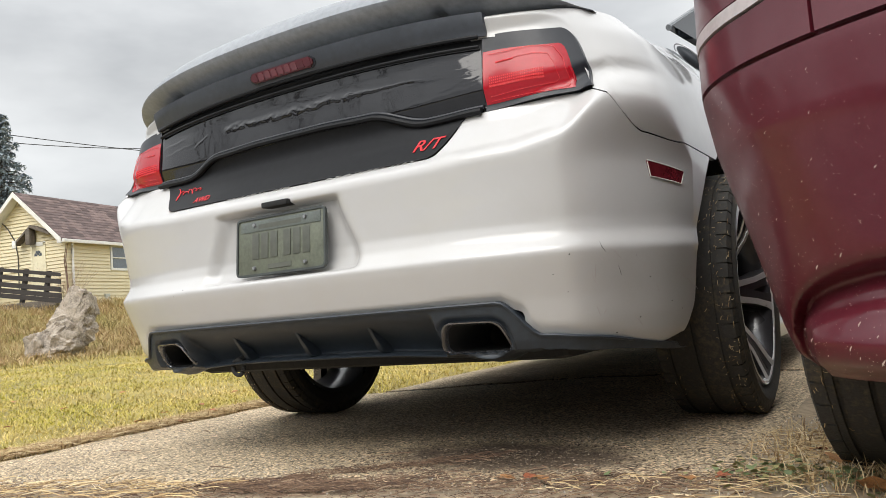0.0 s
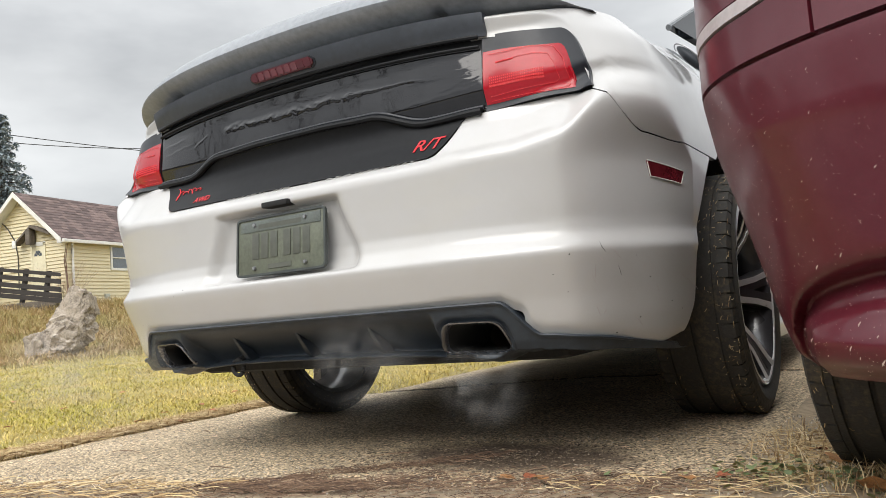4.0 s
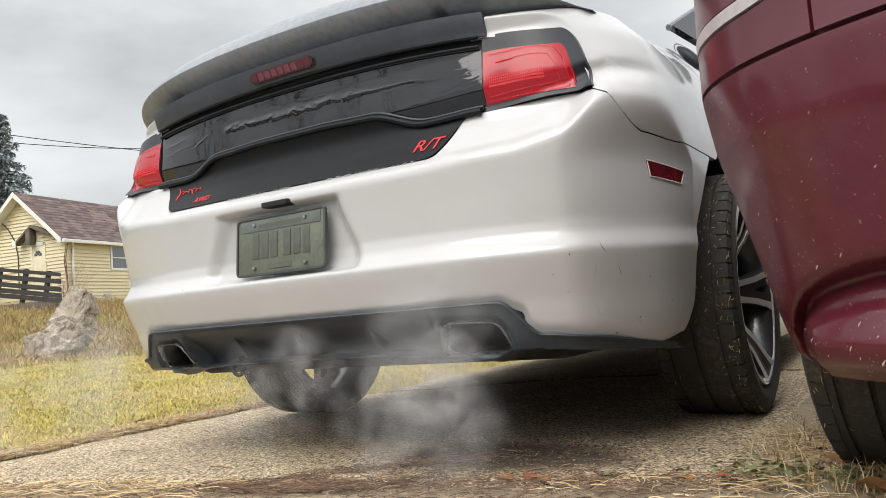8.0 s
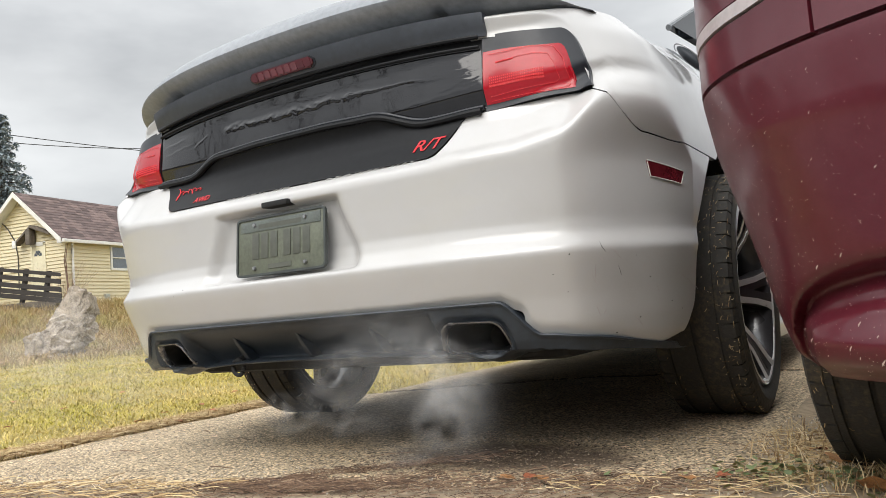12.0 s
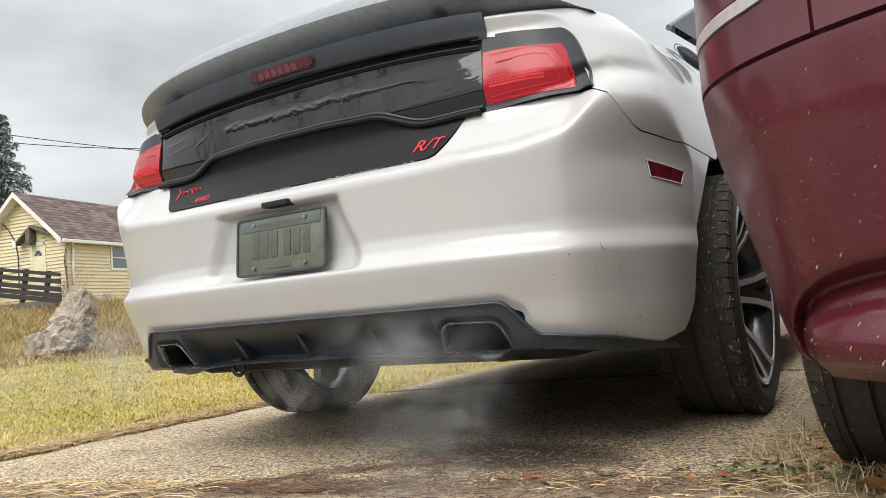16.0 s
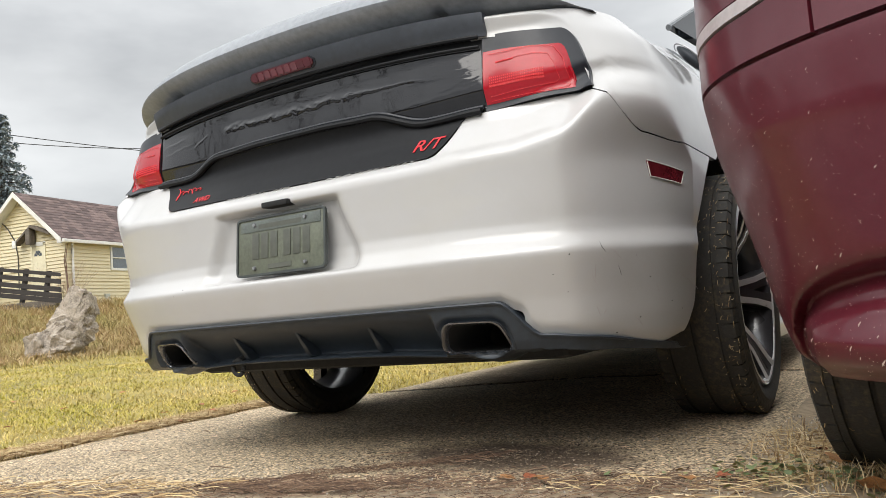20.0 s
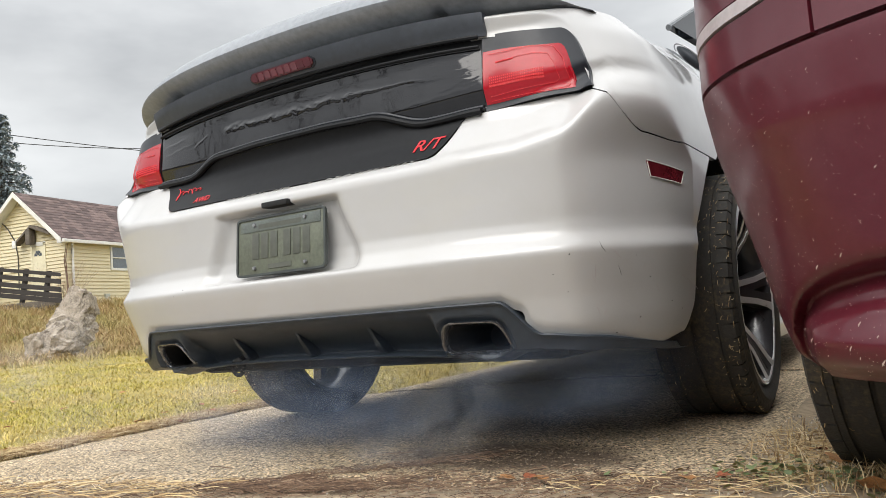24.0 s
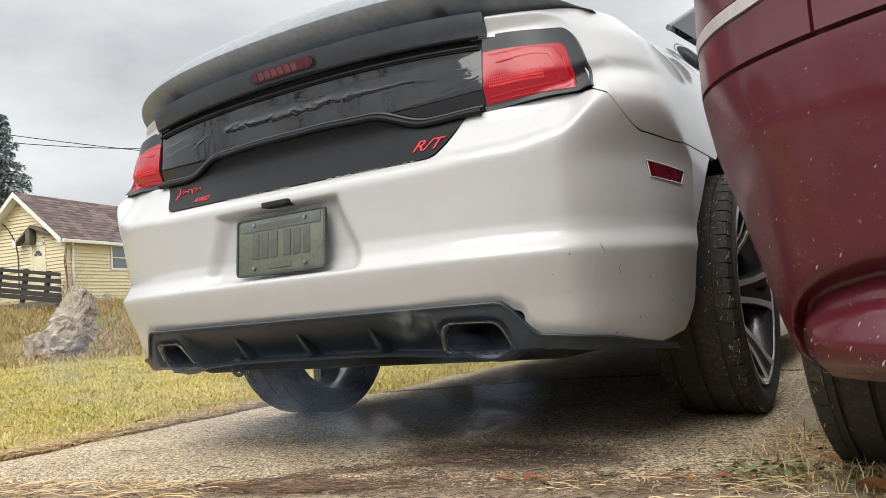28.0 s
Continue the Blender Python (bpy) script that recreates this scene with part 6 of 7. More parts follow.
def scatter_litter():
    rng = np.random.default_rng(6)
    def line(n, x0, x1, spread, off):
        x = rng.uniform(x0, x1, n)
        return x, joint_np(x) + off + rng.normal(0, spread, n)
    x, y = line(170, -1.3, -0.15, 0.035, -0.10)
    x2, y2 = line(60, 0.7, 1.15, 0.05, -0.06)
    x3, y3 = rng.normal(1.16, 0.06, 260), rng.normal(0.36, 0.20, 260)
    x4, y4 = rng.normal(-1.37, 0.04, 2600), rng.uniform(-0.1, 1.8, 2600)
    x, y = np.concatenate([x, x2, x3, x4]), np.concatenate([y, y2, y3, y4])
    n = len(x)
    litter("straw_litter", x, y, rng.uniform(0.015, 0.11, n), rng.uniform(0.0005, 0.0013, n), STRAW, "dry straw lying along the slab joint", rng, 0.02)
    x, y = rng.normal(0.08, 0.11, 1700), None
    y = joint_np(x) - 0.055 + rng.normal(0, 0.03, 1700)
    xc = rng.uniform(0.25, 1.1, 900)
    yc = joint_np(xc) - 0.02 + rng.normal(0, 0.06, 900)
    xd = rng.uniform(-1.3, 1.0, 1500)
    yd = joint_np(xd) - 0.03 - 0.24 * rng.random(1500)
    xe = rng.uniform(0.0, 0.45, 420)
    ye = -0.02 + 0.75 * xe + rng.normal(0, 0.03, 420)
    x, y = np.concatenate([x, xc, xd, xe]), np.concatenate([y, yc, yd, ye])
    n = len(x)
    litter("needle_litter", x, y, rng.uniform(0.010, 0.055, n), rng.uniform(0.0005, 0.0013, n), RUSTY_NEEDLES, "rust-brown fallen needles and twigs on the slab", rng, 0.008, "litter", 1.1)
    # crumbs of black soil on the stain
    n = 2200
    x = rng.normal(0.45, 0.20, n)
    y = 0.32 + 0.10 * (x - 0.5) + rng.normal(0, 0.085, n)
    litter("soil_crumbs", x, y, rng.uniform(0.002, 0.009, n), rng.uniform(0.0006, 0.0018, n), DARK_CRUMBS, "dark soil crumbs and bark bits on the concrete", rng, 0.003)
    # long straws along the joint and a few twigs
    x = np.concatenate([rng.uniform(-1.35, -0.05, 320), rng.uniform(0.86, 1.12, 14)])
    n = len(x)
    y = joint_np(x) - 0.03 - 0.26 * rng.random(n)
    litter("long_straw", x, y, rng.uniform(0.03, 0.13, n), rng.uniform(0.0006, 0.0018, n), STRAW, "long pale straws on the joint", rng, 0.014, "litter", 0.9)
    x = np.array([-0.62, -0.88, -0.30, 0.12, 0.22, 0.86, 0.95, 1.02, 0.62, -0.95])
    y = np.array([0.42, 0.18, 0.05, 0.25, 0.18, 0.20, 0.50, 0.34, 0.12, 0.55])
    litter("fallen_twigs", x, y, rng.uniform(0.05, 0.16, 10), rng.uniform(0.0010, 0.0018, 10), RUSTY_NEEDLES, "thin dark twigs on the concrete", rng, 0.003, "twigs", 0.5)
    # grit and chips
    m = 9000
    x, y = rng.uniform(-1.3, 1.25, m), rng.uniform(-0.3, 1.0, m) ** 1.0
    keep = (y > joint_np(x) - 0.12) & (((x - 0.48) / 0.42) ** 2 + ((y - 0.33) / 0.20) ** 2 > 0.6 + 0.5 * rng.random(m))
    x, y = x[keep], y[keep]
    m = len(x)
    r = rng.uniform(0.0008, 0.0030, m) ** 1.0
    big = rng.random(m) < 0.02
    r[big] *= 2.0
    o = np.array([[1, 0, 0], [0, 1, 0], [-1, 0, 0], [0, -1, 0], [0, 0, 0.8]])
    rot = rng.uniform(0, 6.28, m)
    c, s = np.cos(rot), np.sin(rot)
    sx = rng.uniform(0.6, 1.6, m)
    vx = (o[None, :, 0] * c[:, None] * sx[:, None] - o[None, :, 1] * s[:, None]) * r[:, None] + x[:, None]
    vy = (o[None, :, 0] * s[:, None] * sx[:, None] + o[None, :, 1] * c[:, None]) * r[:, None] + y[:, None]
    vz = o[None, :, 2] * r[:, None] + np.where(np.arange(5)[None, :] == 4, 0.0008, -0.002)
    v = np.stack([vx, vy, np.broadcast_to(vz, vx.shape)], 2).reshape(-1, 3)
    k = np.arange(m)[:, None] * 5
    f = []
    for q in ((0, 1, 4), (1, 2, 4), (2, 3, 4), (3, 0, 4)):
        f += (k + np.array([q])).tolist()
    me = bpy.data.meshes.new("gravel_chips")
    me.from_pydata(v.tolist(), [], f)
    me.materials.append(CHIPS)
    tagged(new("gravel_chips", me), "pale stone chips loose on the concrete", "gravel", kind="stuff")


scatter_litter()


def scatter_tufts():
    """Dry tufts and weeds by the maroon vehicle's tyre and along the slab."""
    rng = np.random.default_rng(15)
    x, y = rng.normal(1.28, 0.08, 360), rng.normal(0.20, 0.06, 360)
    x2, y2 = rng.normal(1.12, 0.05, 260), rng.normal(0.50, 0.14, 260)
    x, y = np.concatenate([x, x2]), np.concatenate([y, y2])
    n = len(x)
    blades("dry_tuft_grass", np.stack([x, y, np.zeros(n) - 0.004], 1), rng.uniform(0.02, 0.075, n), rng.uniform(0.0007, 0.0016, n), rng.uniform(0.3, 1.8, n), STRAW, "dry grass tufts round the tyre", rng)
    x, y = rng.uniform(-1.45, -1.325, 7000), rng.uniform(-0.2, 1.8, 7000)
    n = len(x)
    blades("edge_grass", np.stack([x, y, np.zeros(n) - 0.006], 1), rng.uniform(0.02, 0.05, n), rng.uniform(0.0009, 0.002, n), rng.uniform(0.4, 1.8, n), STRAW, "dry grass leaning over the slab edge", rng)
    # round weed leaves
    vs, fs = [], []
    random.seed(31)
    for i in range(170):
        px, py = random.gauss(1.14, 0.09), random.gauss(0.19, 0.05)
        r = random.uniform(0.005, 0.010)
        z = random.uniform(0.006, 0.03)
        tx, ty = random.uniform(-0.5, 0.5), random.uniform(-0.7, 0.3)
        b = len(vs)
        vs.append((px, py, z))
        for k in range(7):
            a = 2 * math.pi * k / 7
            q = r * (1 if k else 0.6)
            vs.append((px + q * math.cos(a), py + q * math.sin(a), z + q * (math.cos(a) * tx + math.sin(a) * ty) + 0.15 * r))
        fs += [(b, b + 1 + k, b + 1 + (k + 1) % 7) for k in range(7)]
        vs += [(px - 0.0008, py, 0.0), (px + 0.0008, py, 0.0)]
        fs.append((b, b + 8, b + 9))
    o = new("weed_leaves", mesh_of("weed_leaves", vs, fs, IVY))
    tagged(o, "small green round-leaved weeds among straw", "weeds", kind="stuff")


scatter_tufts()


# ---- fallen leaves ----
def build_leaf(size, seed, material):
    random.seed(seed)
    bm = bmesh.new()
    n = 22
    c = bm.verts.new((0, 0, 0.10 * size))
    ring = []
    for k in range(n):
        a = 2 * math.pi * k / n
        lobes = 0.72 + 0.28 * abs(math.cos(a * 2.5)) ** 0.7 + random.uniform(-0.05, 0.05)
        r = size * lobes * (1.0 if math.cos(a) > -0.8 else 0.75)
        ring.append(bm.verts.new((r * math.cos(a), r * 0.8 * math.sin(a), size * (0.22 * abs(math.sin(a)) + 0.10 * random.random()))))
    for k in range(n):
        bm.faces.new((c, ring[k], ring[(k + 1) % n]))
    ext = bmesh.ops.extrude_face_region(bm, geom=bm.faces[:])
    bmesh.ops.translate(bm, verts=[v for v in ext["geom"] if isinstance(v, bmesh.types.BMVert)], vec=(0, 0, -0.0006))
    ob = part("fallen_leaf", bm, material, None)
    bm = bmesh.new()
    tube(bm, [(0, 0, 0.1 * size), (-size * 0.6, 0.02 * size, 0.10 * size), (-size * 1.3, 0.1 * size, 0.02 * size)], 0.0009, 5)
    part("stalk", bm, material, ob)
    return tagged(ob, "curled brown fallen leaf on the ground", "leaf", "fallen leaves")


la, lb = build_leaf(0.032, 2, LEAF), build_leaf(0.018, 6, LEAF_RED)
la.matrix_world = pose(1.285, 0.115, 0.010, 35, -20, 200)
lb.matrix_world = pose(1.165, 0.445, 0.008, -20, 10, 30)
for i, (x, y, z, r) in enumerate(((0.575, 0.075, 0.004, 20), (0.62, 0.10, 0.004, 80), (0.655, 0.085, 0.004, 140), (-1.33, 0.75, 0.01, 10), (-1.42, 0.62, 0.03, 70), (-1.38, 0.98, 0.02, 200), (-1.55, 0.85, 0.03, 120),
                                  (1.02, 0.16, 0.01, 60), (-1.8, 1.5, 0.04, 30), (-2.4, 0.9, 0.045, 280), (-1.36, 1.3, 0.02, 90), (-1.41, 0.35, 0.012, 160), (-1.48, 0.12, 0.012, 40), (-2.1, 0.45, 0.03, 220), (-2.9, 1.6, 0.04, 75), (-1.9, 2.3, 0.035, 130), (-3.4, 1.2, 0.045, 310), (-1.39, 1.55, 0.015, 20), (0.95, 0.14, 0.006, 300), (-1.6, 1.1, 0.03, 15), (1.22, 0.24, 0.03, 100))):
    c = copy_thing(lb if i % 2 else la, pose(x, y, z, 10 * math.sin(i), 8 * math.cos(i * 2), r))
    if i % 2 == 0 and x < 1:
        c.scale = (0.7, 0.7, 0.7)


# ---- bare creeper on the house corner ----
def build_creeper():
    vine = thing("creeper", "leafless reddish creeper on the house corner", "vine", pose(-21.44, 12.94, 1.5, 0, 0, 12))
    random.seed(63)
    bm, vs, fs = bmesh.new(), [], []
    for k in range(26):
        p = Vector((random.uniform(-0.35, 0.25), -0.12, -0.1))
        d = Vector((random.uniform(-0.25, 0.35), random.uniform(-0.05, 0.25), 1)).normalized()
        pts = [p]
        for i in range(9):
            d = (d + Vector((random.uniform(-1, 1), random.uniform(-0.4, 0.6), random.uniform(-0.3, 0.5))) * 0.28).normalized()
            p = p + d * random.uniform(0.10, 0.24)
            pts.append(p)
            for q in range(6):
                c = p + Vector((random.gauss(0, 0.13), random.gauss(0, 0.10), random.gauss(0, 0.10)))
                s = random.uniform(0.012, 0.030)
                b = len(vs)
                vs += [c, c + Vector((s, 0, s)), c + Vector((-s * 0.4, s, s))]
                fs.append((b, b + 1, b + 2))
        tube(bm, pts, [0.0055 - 0.0005 * i for i in range(10)], 4, False)
    for k in range(2):
        x = 0.06 + 0.05 * k
        tube(bm, [(x, -0.08, -0.2), (x + random.uniform(-0.08, 0.08), -0.1, 0.7), (x + random.uniform(-0.1, 0.1), -0.06, 1.5), (x, -0.02, 2.0)], [0.03, 0.022, 0.015, 0.008], 6, False)
    part("stems", bm, VINE, vine)
    o = new("withered_leaves", mesh_of("withered_leaves", vs, fs, LEAF_RED, False))
    o.parent = vine


build_creeper()

# ---- exhaust smoke: soft rigid puffs that leave the two tips, drift and sink along the ground ----
def smoke_material(name, density, col):
    m = bpy.data.materials.new(name)
    m.use_nodes = True
    t = m.node_tree
    t.nodes.clear()
    out = t.nodes.new("ShaderNodeOutputMaterial")
    tc = t.nodes.new("ShaderNodeTexCoord")
    ctr = add(t, "ShaderNodeMapping", Location=(-1, -0.1, -1), Scale=(2, 0.2, 2))
    t.links.new(tc.outputs["Generated"], ctr.inputs[0])
    g = t.nodes.new("ShaderNodeTexGradient")
    g.gradient_type = "SPHERICAL"
    t.links.new(ctr.outputs[0], g.inputs[0])
    oi = t.nodes.new("ShaderNodeObjectInfo")
    k = add(t, "ShaderNodeMath")
    k.operation, k.inputs[1].default_value = "MULTIPLY", 37.0
    t.links.new(oi.outputs["Random"], k.inputs[0])
    off = t.nodes.new("ShaderNodeVectorMath")
    off.operation = "ADD"
    t.links.new(ctr.outputs[0], off.inputs[0])
    t.links.new(k.outputs[0], off.inputs[1])
    n = add(t, "ShaderNodeTexNoise", Scale=2.1, Detail=4.0, Roughness=0.5, Distortion=0.5)
    t.links.new(off.outputs[0], n.inputs["Vector"])
    soft = t.nodes.new("ShaderNodeMapRange")
    soft.interpolation_type = "SMOOTHERSTEP"
    soft.inputs["From Min"].default_value, soft.inputs["From Max"].default_value = 0.0, 0.85
    t.links.new(g.outputs["Fac"], soft.inputs[0])
    wisps = t.nodes.new("ShaderNodeMapRange")
    wisps.interpolation_type = "SMOOTHSTEP"
    wisps.inputs["From Min"].default_value, wisps.inputs["From Max"].default_value = 0.28, 0.72
    t.links.new(n.outputs["Fac"], wisps.inputs[0])
    a = add(t, "ShaderNodeMath")
    a.operation = "MULTIPLY"
    t.links.new(soft.outputs[0], a.inputs[0])
    t.links.new(wisps.outputs[0], a.inputs[1])
    b = add(t, "ShaderNodeMath")
    b.operation, b.inputs[1].default_value = "MULTIPLY", density
    t.links.new(a.outputs[0], b.inputs[0])
    dif = add(t, "ShaderNodeBsdfDiffuse", Color=(*col, 1))
    tr = add(t, "ShaderNodeBsdfTranslucent", Color=(*col, 1))
    mx = t.nodes.new("ShaderNodeMixShader")
    t.links.new(dif.outputs[0], mx.inputs[1])
    t.links.new(tr.outputs[0], mx.inputs[2])
    clear = t.nodes.new("ShaderNodeBsdfTransparent")
    fin = t.nodes.new("ShaderNodeMixShader")
    t.links.new(b.outputs[0], fin.inputs[0])
    t.links.new(clear.outputs[0], fin.inputs[1])
    t.links.new(mx.outputs[0], fin.inputs[2])
    t.links.new(fin.outputs[0], out.inputs[0])
    return m


SMOKES = {"haze": smoke_material("blue_haze", 0.12, (0.42, 0.54, 0.78)), "faint": smoke_material("faint_smoke", 0.15, (0.86, 0.87, 0.89)), "mid": smoke_material("thin_smoke", 0.25, (0.88, 0.89, 0.90)),
          "thick": smoke_material("thick_smoke", 0.36, (0.62, 0.68, 0.74))}


def puff_mesh(r, material, flat):
    """A wavy soft-edged wisp, flat ones wider than high."""
    bm = bmesh.new()
    rows = []
    for j in range(7):
        q = r * j / 6
        rows.append([(q * math.cos(a), 0.05 * r * math.sin(3 * q / r * math.cos(a)) * math.cos(2.5 * q / r * math.sin(a)), flat * q * math.sin(a)) for a in (2 * math.pi * k / 20 for k in range(20))])
    vs = grid(bm, rows[1:], True)
    mid = bm.verts.new((0, 0, 0))
    for k in range(20):
        bm.faces.new((mid, vs[0][k], vs[0][(k + 1) % 20]))
    bmesh.ops.recalc_face_normals(bm, faces=bm.faces)
    me = bpy.data.meshes.new("puff")
    for f in bm.faces:
        f.smooth = True
    bm.to_mesh(me)
    bm.free()
    me.materials.append(material)
    return me


# wisp sizes: radius and height to width
PUFF_SIZES = {"jet": (0.075, 0.8), "small": (0.12, 0.85), "round": (0.18, 0.85), "big": (0.27, 0.8), "mist": (0.26, 0.36), "bank": (0.42, 0.36)}
PUFF_MESHES = {(k, n): puff_mesh(r, m, f) for k, m in SMOKES.items() for n, (r, f) in PUFF_SIZES.items()}
smoke = thing("exhaust_smoke", "drifting pale grey exhaust smoke behind the sedan", "smoke")
PUFFS = []


def puff(t0, side, kind, size, stops, rng):
    """One puff: it waits inside the tail, leaves the tip at t0, passes the stops (seconds later, place), then lies down and sinks away."""
    ob = new("puff", PUFF_MESHES[kind, size])
    ob.parent = smoke
    low = size in ("mist", "bank")
    yaw, roll = rng.uniform(15, 50), rng.uniform(-6, 6) if low else rng.uniform(-40, 40)
    spin = 0 if low else rng.uniform(-35, 35)
    home = pose(side * rng.uniform(0.2, 0.4), rng.uniform(0.55, 0.75), rng.uniform(0.62, 0.70), 0, roll, yaw)
    rows = [(0.0, home)]
    if t0 > 0.05:
        rows.append((t0, home))
    n = len(stops)
    for i, (dt, p) in enumerate(stops):
        lie = 0 if i < n - 2 else (50 if i == n - 2 else 80)
        rows.append((t0 + dt, pose(p.x, p.y, p.z, lie, roll + spin * (i + 1) / n if not lie else 0, yaw)))
    rows = [q for q in rows if q[0] < 27.95]
    rows.append((28.0, rows[-1][1]))
    PUFFS.append((ob, rows))


def jitter(p, s, rng):
    return Vector((p[0] + rng.gauss(0, s), p[1] + rng.gauss(0, s * 0.6), p[2] + rng.gauss(0, s * 0.7)))


def send(t, side, kind, size, spread, path, rng):
    drift = Vector((rng.gauss(-0.4, 1.6), rng.gauss(0, 1.0), rng.gauss(0, 0.25))) * spread
    puff(t, side, kind, size, [(d * rng.uniform(0.9, 1.1), jitter(p, spread * min(1, 0.25 + d), rng) + drift * min(1, d * d) if k < len(path) - 1 else Vector(p)) for k, (d, p) in enumerate(path)], rng)


FALL = ((0.05, (0.57, -0.02, 0.31)), (0.22, (0.55, -0.05, 0.27)), (0.50, (0.53, -0.05, 0.19)), (0.80, (0.49, -0.02, 0.13)), (1.15, (0.40, 0.04, 0.08)), (1.5, (0.34, 0.10, -0.12)))
ACROSS = ((0.05, (0.48, 0.0, 0.31)), (0.25, (0.36, 0.00, 0.30)), (0.55, (0.18, 0.03, 0.25)), (0.90, (0.00, 0.12, 0.18)), (1.30, (-0.12, 0.22, 0.08)), (1.7, (-0.2, 0.28, -0.15)))
SPREAD = ((0.15, (0.50, 0.03, 0.25)), (0.45, (0.44, 0.02, 0.19)), (0.85, (0.34, 0.06, 0.13)), (1.3, (0.2, 0.15, 0.07)), (1.7, (0.15, 0.2, -0.14)))
LEFT = ((0.10, (-0.62, 0.02, 0.31)), (0.35, (-0.78, -0.02, 0.31)), (0.75, (-0.95, 0.0, 0.31)), (1.3, (-1.15, 0.04, 0.28)), (1.9, (-1.40, 0.10, 0.20)), (2.3, (-1.5, 0.15, -0.25)))


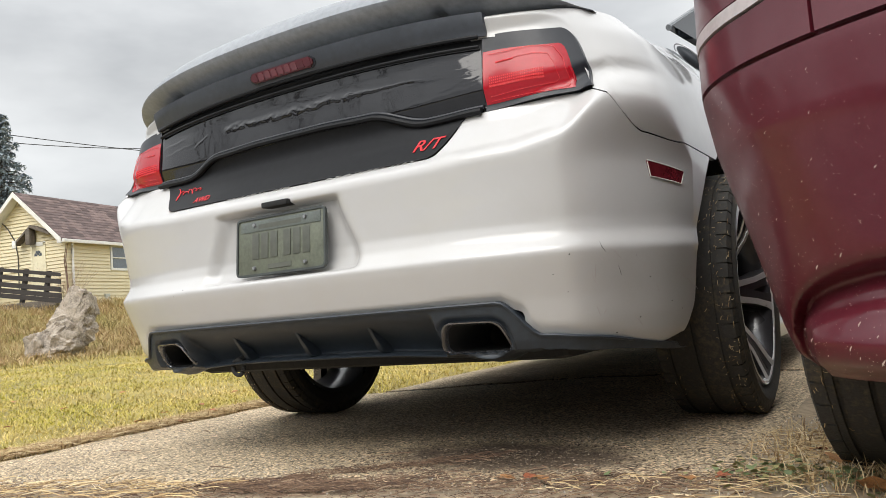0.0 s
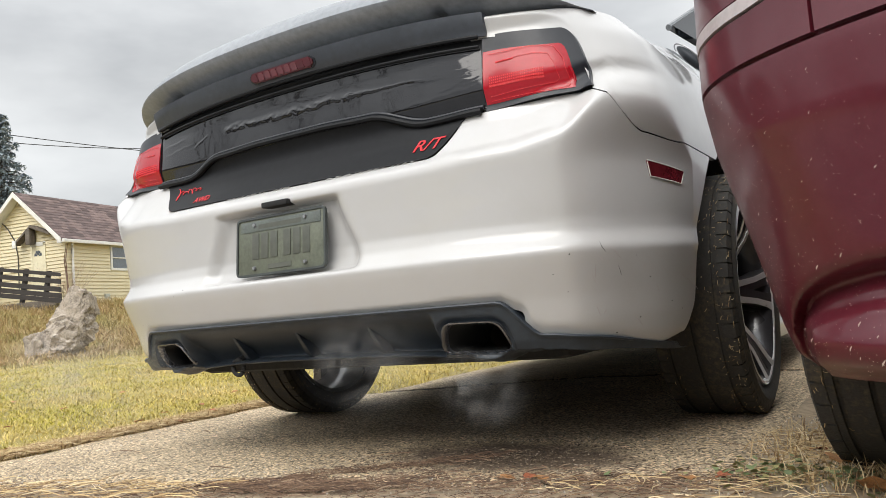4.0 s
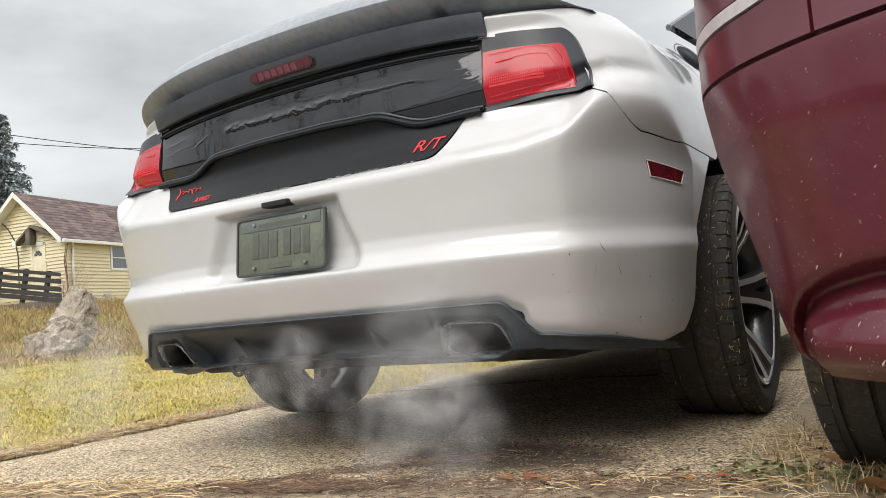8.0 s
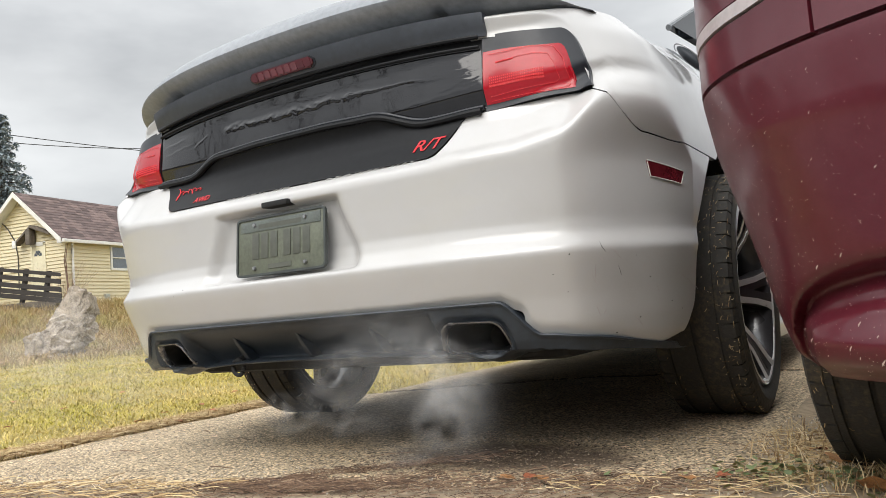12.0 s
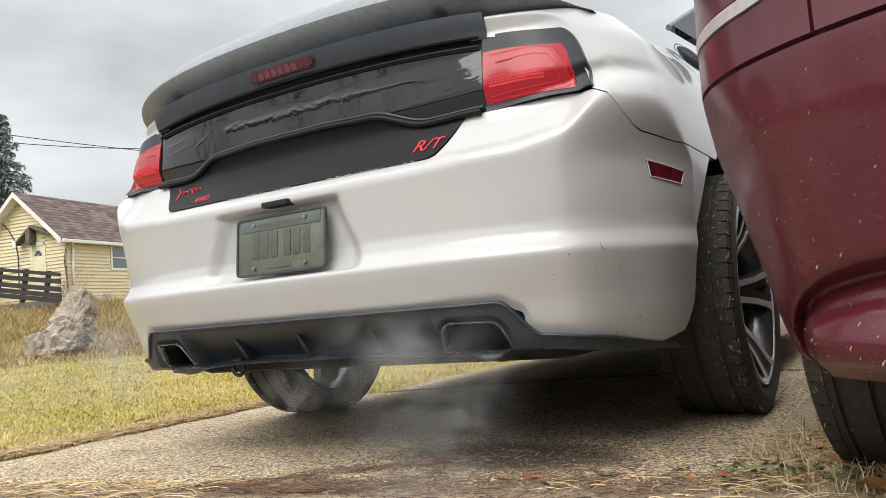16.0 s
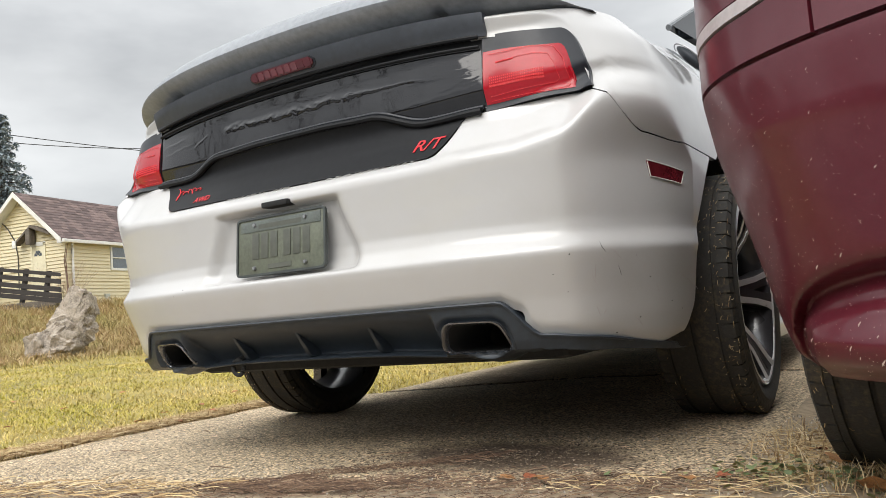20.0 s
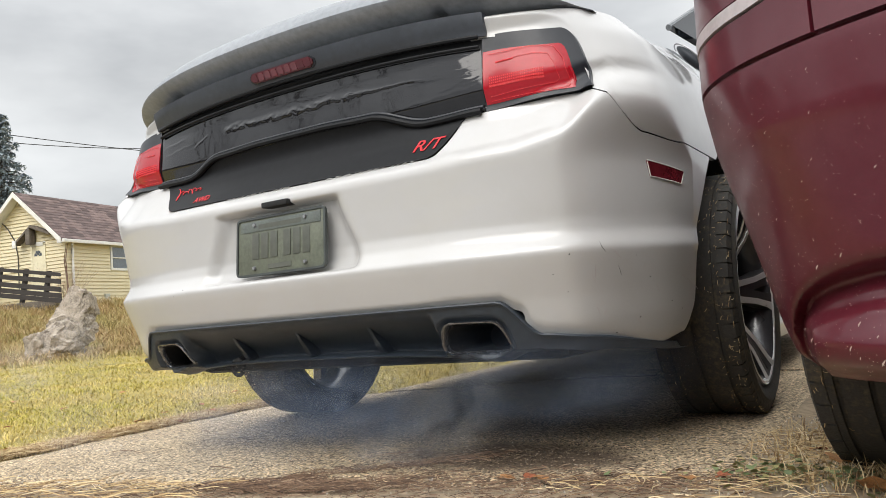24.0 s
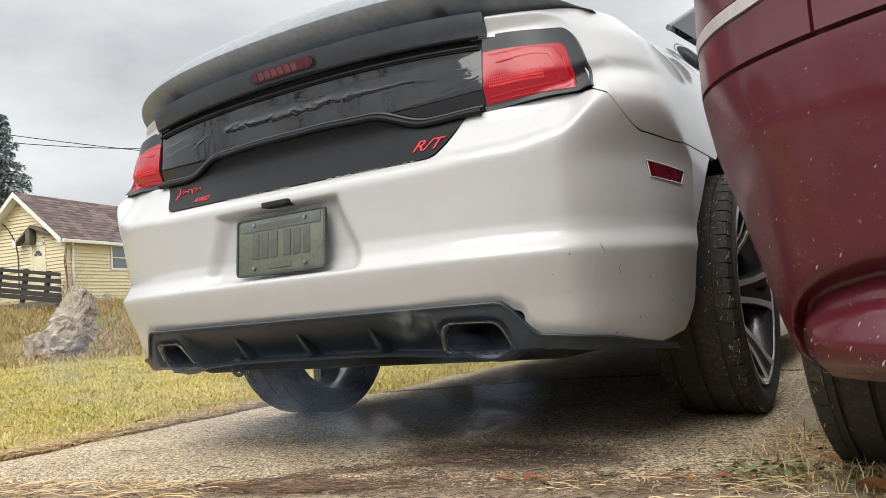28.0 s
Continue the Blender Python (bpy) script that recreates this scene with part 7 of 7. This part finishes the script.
def make_smoke():
    rng = random.Random(77)
    # from, to, seconds between puffs, kind near the right tip, kind of the cloud, kind over the lawn
    plan = ((3.30, 4.2, 0.30, "faint", "faint", "faint"), (4.2, 5.1, 0.16, "mid", "faint", "faint"), (5.1, 9.4, 0.085, "mid", "mid", "mid"), (9.4, 12.6, 0.13, "mid", "faint", "faint"), (12.6, 15.2, 0.13, "faint", "faint", "faint"),
            (15.2, 16.4, 0.20, "faint", "faint", "haze"), (16.4, 18.4, 0.4, "faint", "haze", "haze"), (25.4, 27.7, 0.35, "faint", "haze", "haze"))
    for a, b, step, near, far, lawn in plan:
        t, i = a, 0
        while t < b:
            i += 1
            send(t, 1, near, "jet" if i % 2 else "small", 0.07, FALL if rng.random() < 0.55 else ACROSS, rng)
            if i % 2 == 0:
                send(t + 0.1, 1, far, "round" if i % 4 else "big", 0.12, SPREAD if rng.random() < 0.6 else ACROSS, rng)
            if i % 2 == 1:
                send(t, -1, "faint" if lawn == "mid" else lawn, "round" if i % 4 == 1 else "big", 0.12, LEFT, rng)
            t += step * rng.uniform(0.8, 1.2)
    # the hard rev: dense clouds roll down to the slab, spread under the car and thin out
    jet = ((0.05, (0.55, -0.04, 0.31)), (0.17, (0.50, -0.08, 0.27)), (0.36, (0.46, -0.10, 0.18)), (0.65, (0.54, -0.07, 0.12)), (1.05, (0.66, 0.10, 0.10)), (1.6, (0.74, 0.34, 0.05)), (2.0, (0.8, 0.45, -0.12)))
    roll = ((0.08, (0.50, 0.0, 0.28)), (0.28, (0.38, -0.06, 0.22)), (0.60, (0.32, -0.06, 0.15)), (0.9, (0.32, 0.04, 0.10)), (1.3, (0.3, 0.14, 0.05)), (1.6, (0.3, 0.18, -0.16)))
    brief = jet[:4] + ((0.85, (0.52, 0.0, 0.05)), (1.1, (0.55, 0.05, -0.14)))
    brief_roll = roll[:3] + ((0.8, (0.26, 0.04, 0.05)), (1.05, (0.28, 0.08, -0.16)))
    floor_mist = ((0.12, (0.40, -0.02, 0.20)), (0.35, (0.34, -0.14, 0.11)), (0.65, (0.60, -0.04, 0.095)), (1.1, (0.86, 0.30, 0.10)), (1.6, (0.78, 0.36, 0.10)), (2.4, (0.66, 0.5, 0.10)), (3.4, (0.5, 0.75, 0.05)), (4.0, (0.45, 0.8, -0.14)))
    lawn_jet = ((0.07, (-0.62, 0.03, 0.30)), (0.22, (-0.80, -0.02, 0.28)), (0.50, (-1.02, 0.06, 0.26)), (1.0, (-1.25, 0.30, 0.26)), (1.7, (-1.6, 0.75, 0.20)), (2.3, (-1.8, 1.0, 0.08)), (2.7, (-1.9, 1.1, -0.25)))
    near_mist = ((0.12, (-0.52, -0.03, 0.24)), (0.32, (-0.46, -0.22, 0.13)), (0.62, (-0.62, -0.16, 0.12)), (1.1, (-0.9, 0.1, 0.07)), (1.5, (-1.0, 0.2, -0.16)))
    # one thick gust from the left tip rolls towards the road and is gone in a moment
    for k in range(40):
        x, y = rng.uniform(-0.70, 0.22), rng.uniform(-0.45, -0.15)
        send(rng.uniform(20.38, 20.54), -1, "mid", ("big", "round", "bank")[k % 3], 0.05,
             ((0.07, (-0.58, -0.02, 0.28)), (0.17, (0.5 * x - 0.25, -0.12, 0.22)), (0.30, (x, y, 0.19)), (0.36, (x - 0.15, y + 0.05, 0.17)), (0.44, (x - 0.45, 0.1, 0.10)), (0.52, (x - 0.6, 0.2, -0.05)), (0.62, (x - 0.7, 0.3, -0.3))), rng)
    t, i = 20.30, 0
    while t < 21.15:
        i += 1
        send(t, 1, "thick" if t < 21.1 else "mid", "small", 0.09, jet if i % 3 == 0 else brief, rng)
        send(t + 0.015, 1, "thick" if t < 20.85 else "mid", "round", 0.12, (brief_roll, brief, jet)[i % 3], rng)
        if i % 2:
            send(t + 0.03, 1, "faint", "big", 0.14, roll, rng)
            send(t + 0.02, 1, "faint", "mist", 0.10, floor_mist, rng)
        send(t, -1, "mid" if i % 3 else "faint", "round" if i % 2 else "big", 0.15, lawn_jet, rng)
        if t < 20.45:
            send(t, -1, "mid", "mist", 0.12, near_mist, rng)
        t += 0.05
    # the engine settles: thin smoke at the tip, a blue haze that hangs under the car
    t, i = 21.3, 0
    while t < 23.3:
        i += 1
        send(t, 1, "mid" if t < 22.0 else "faint", "small" if i % 2 else "round", 0.09, ACROSS if i % 2 else FALL, rng)
        send(t + 0.05, 1, "mid" if t < 22.0 else "haze", "round", 0.12, SPREAD, rng)
        if i % 2:
            if t < 21.8:
                send(t, 1, "faint", "mist", 0.16, floor_mist[:4] + ((2.0, (0.6, 0.5, 0.05)), (2.4, (0.55, 0.55, -0.14))), rng)
            send(t, -1, "faint", "round", 0.12, LEFT, rng)
        t += 0.10
    for k in range(36):
        x, y = rng.uniform(-0.55, 0.75), rng.uniform(-0.05, 1.4)
        t = rng.uniform(20.9, 22.6)
        last = rng.uniform(3.8, 7.5)
        send(t, 1, "haze", "bank", 0.10, ((0.3, (0.36, -0.02, 0.19)), (0.9, (0.5 * x + 0.2, 0.5 * y, 0.17)), (1.9, (x, y, 0.18)), (last, (x - 0.10, y + 0.20, 0.18)), (last + 0.8, (x - 0.2, y + 0.4, 0.06)), (last + 1.3, (x - 0.2, y + 0.45, -0.2))), rng)


make_smoke()


def motions():
    """What moves in the clip: the exhaust smoke."""
    for ob, rows in PUFFS:
        walk(ob, rows)


motions()
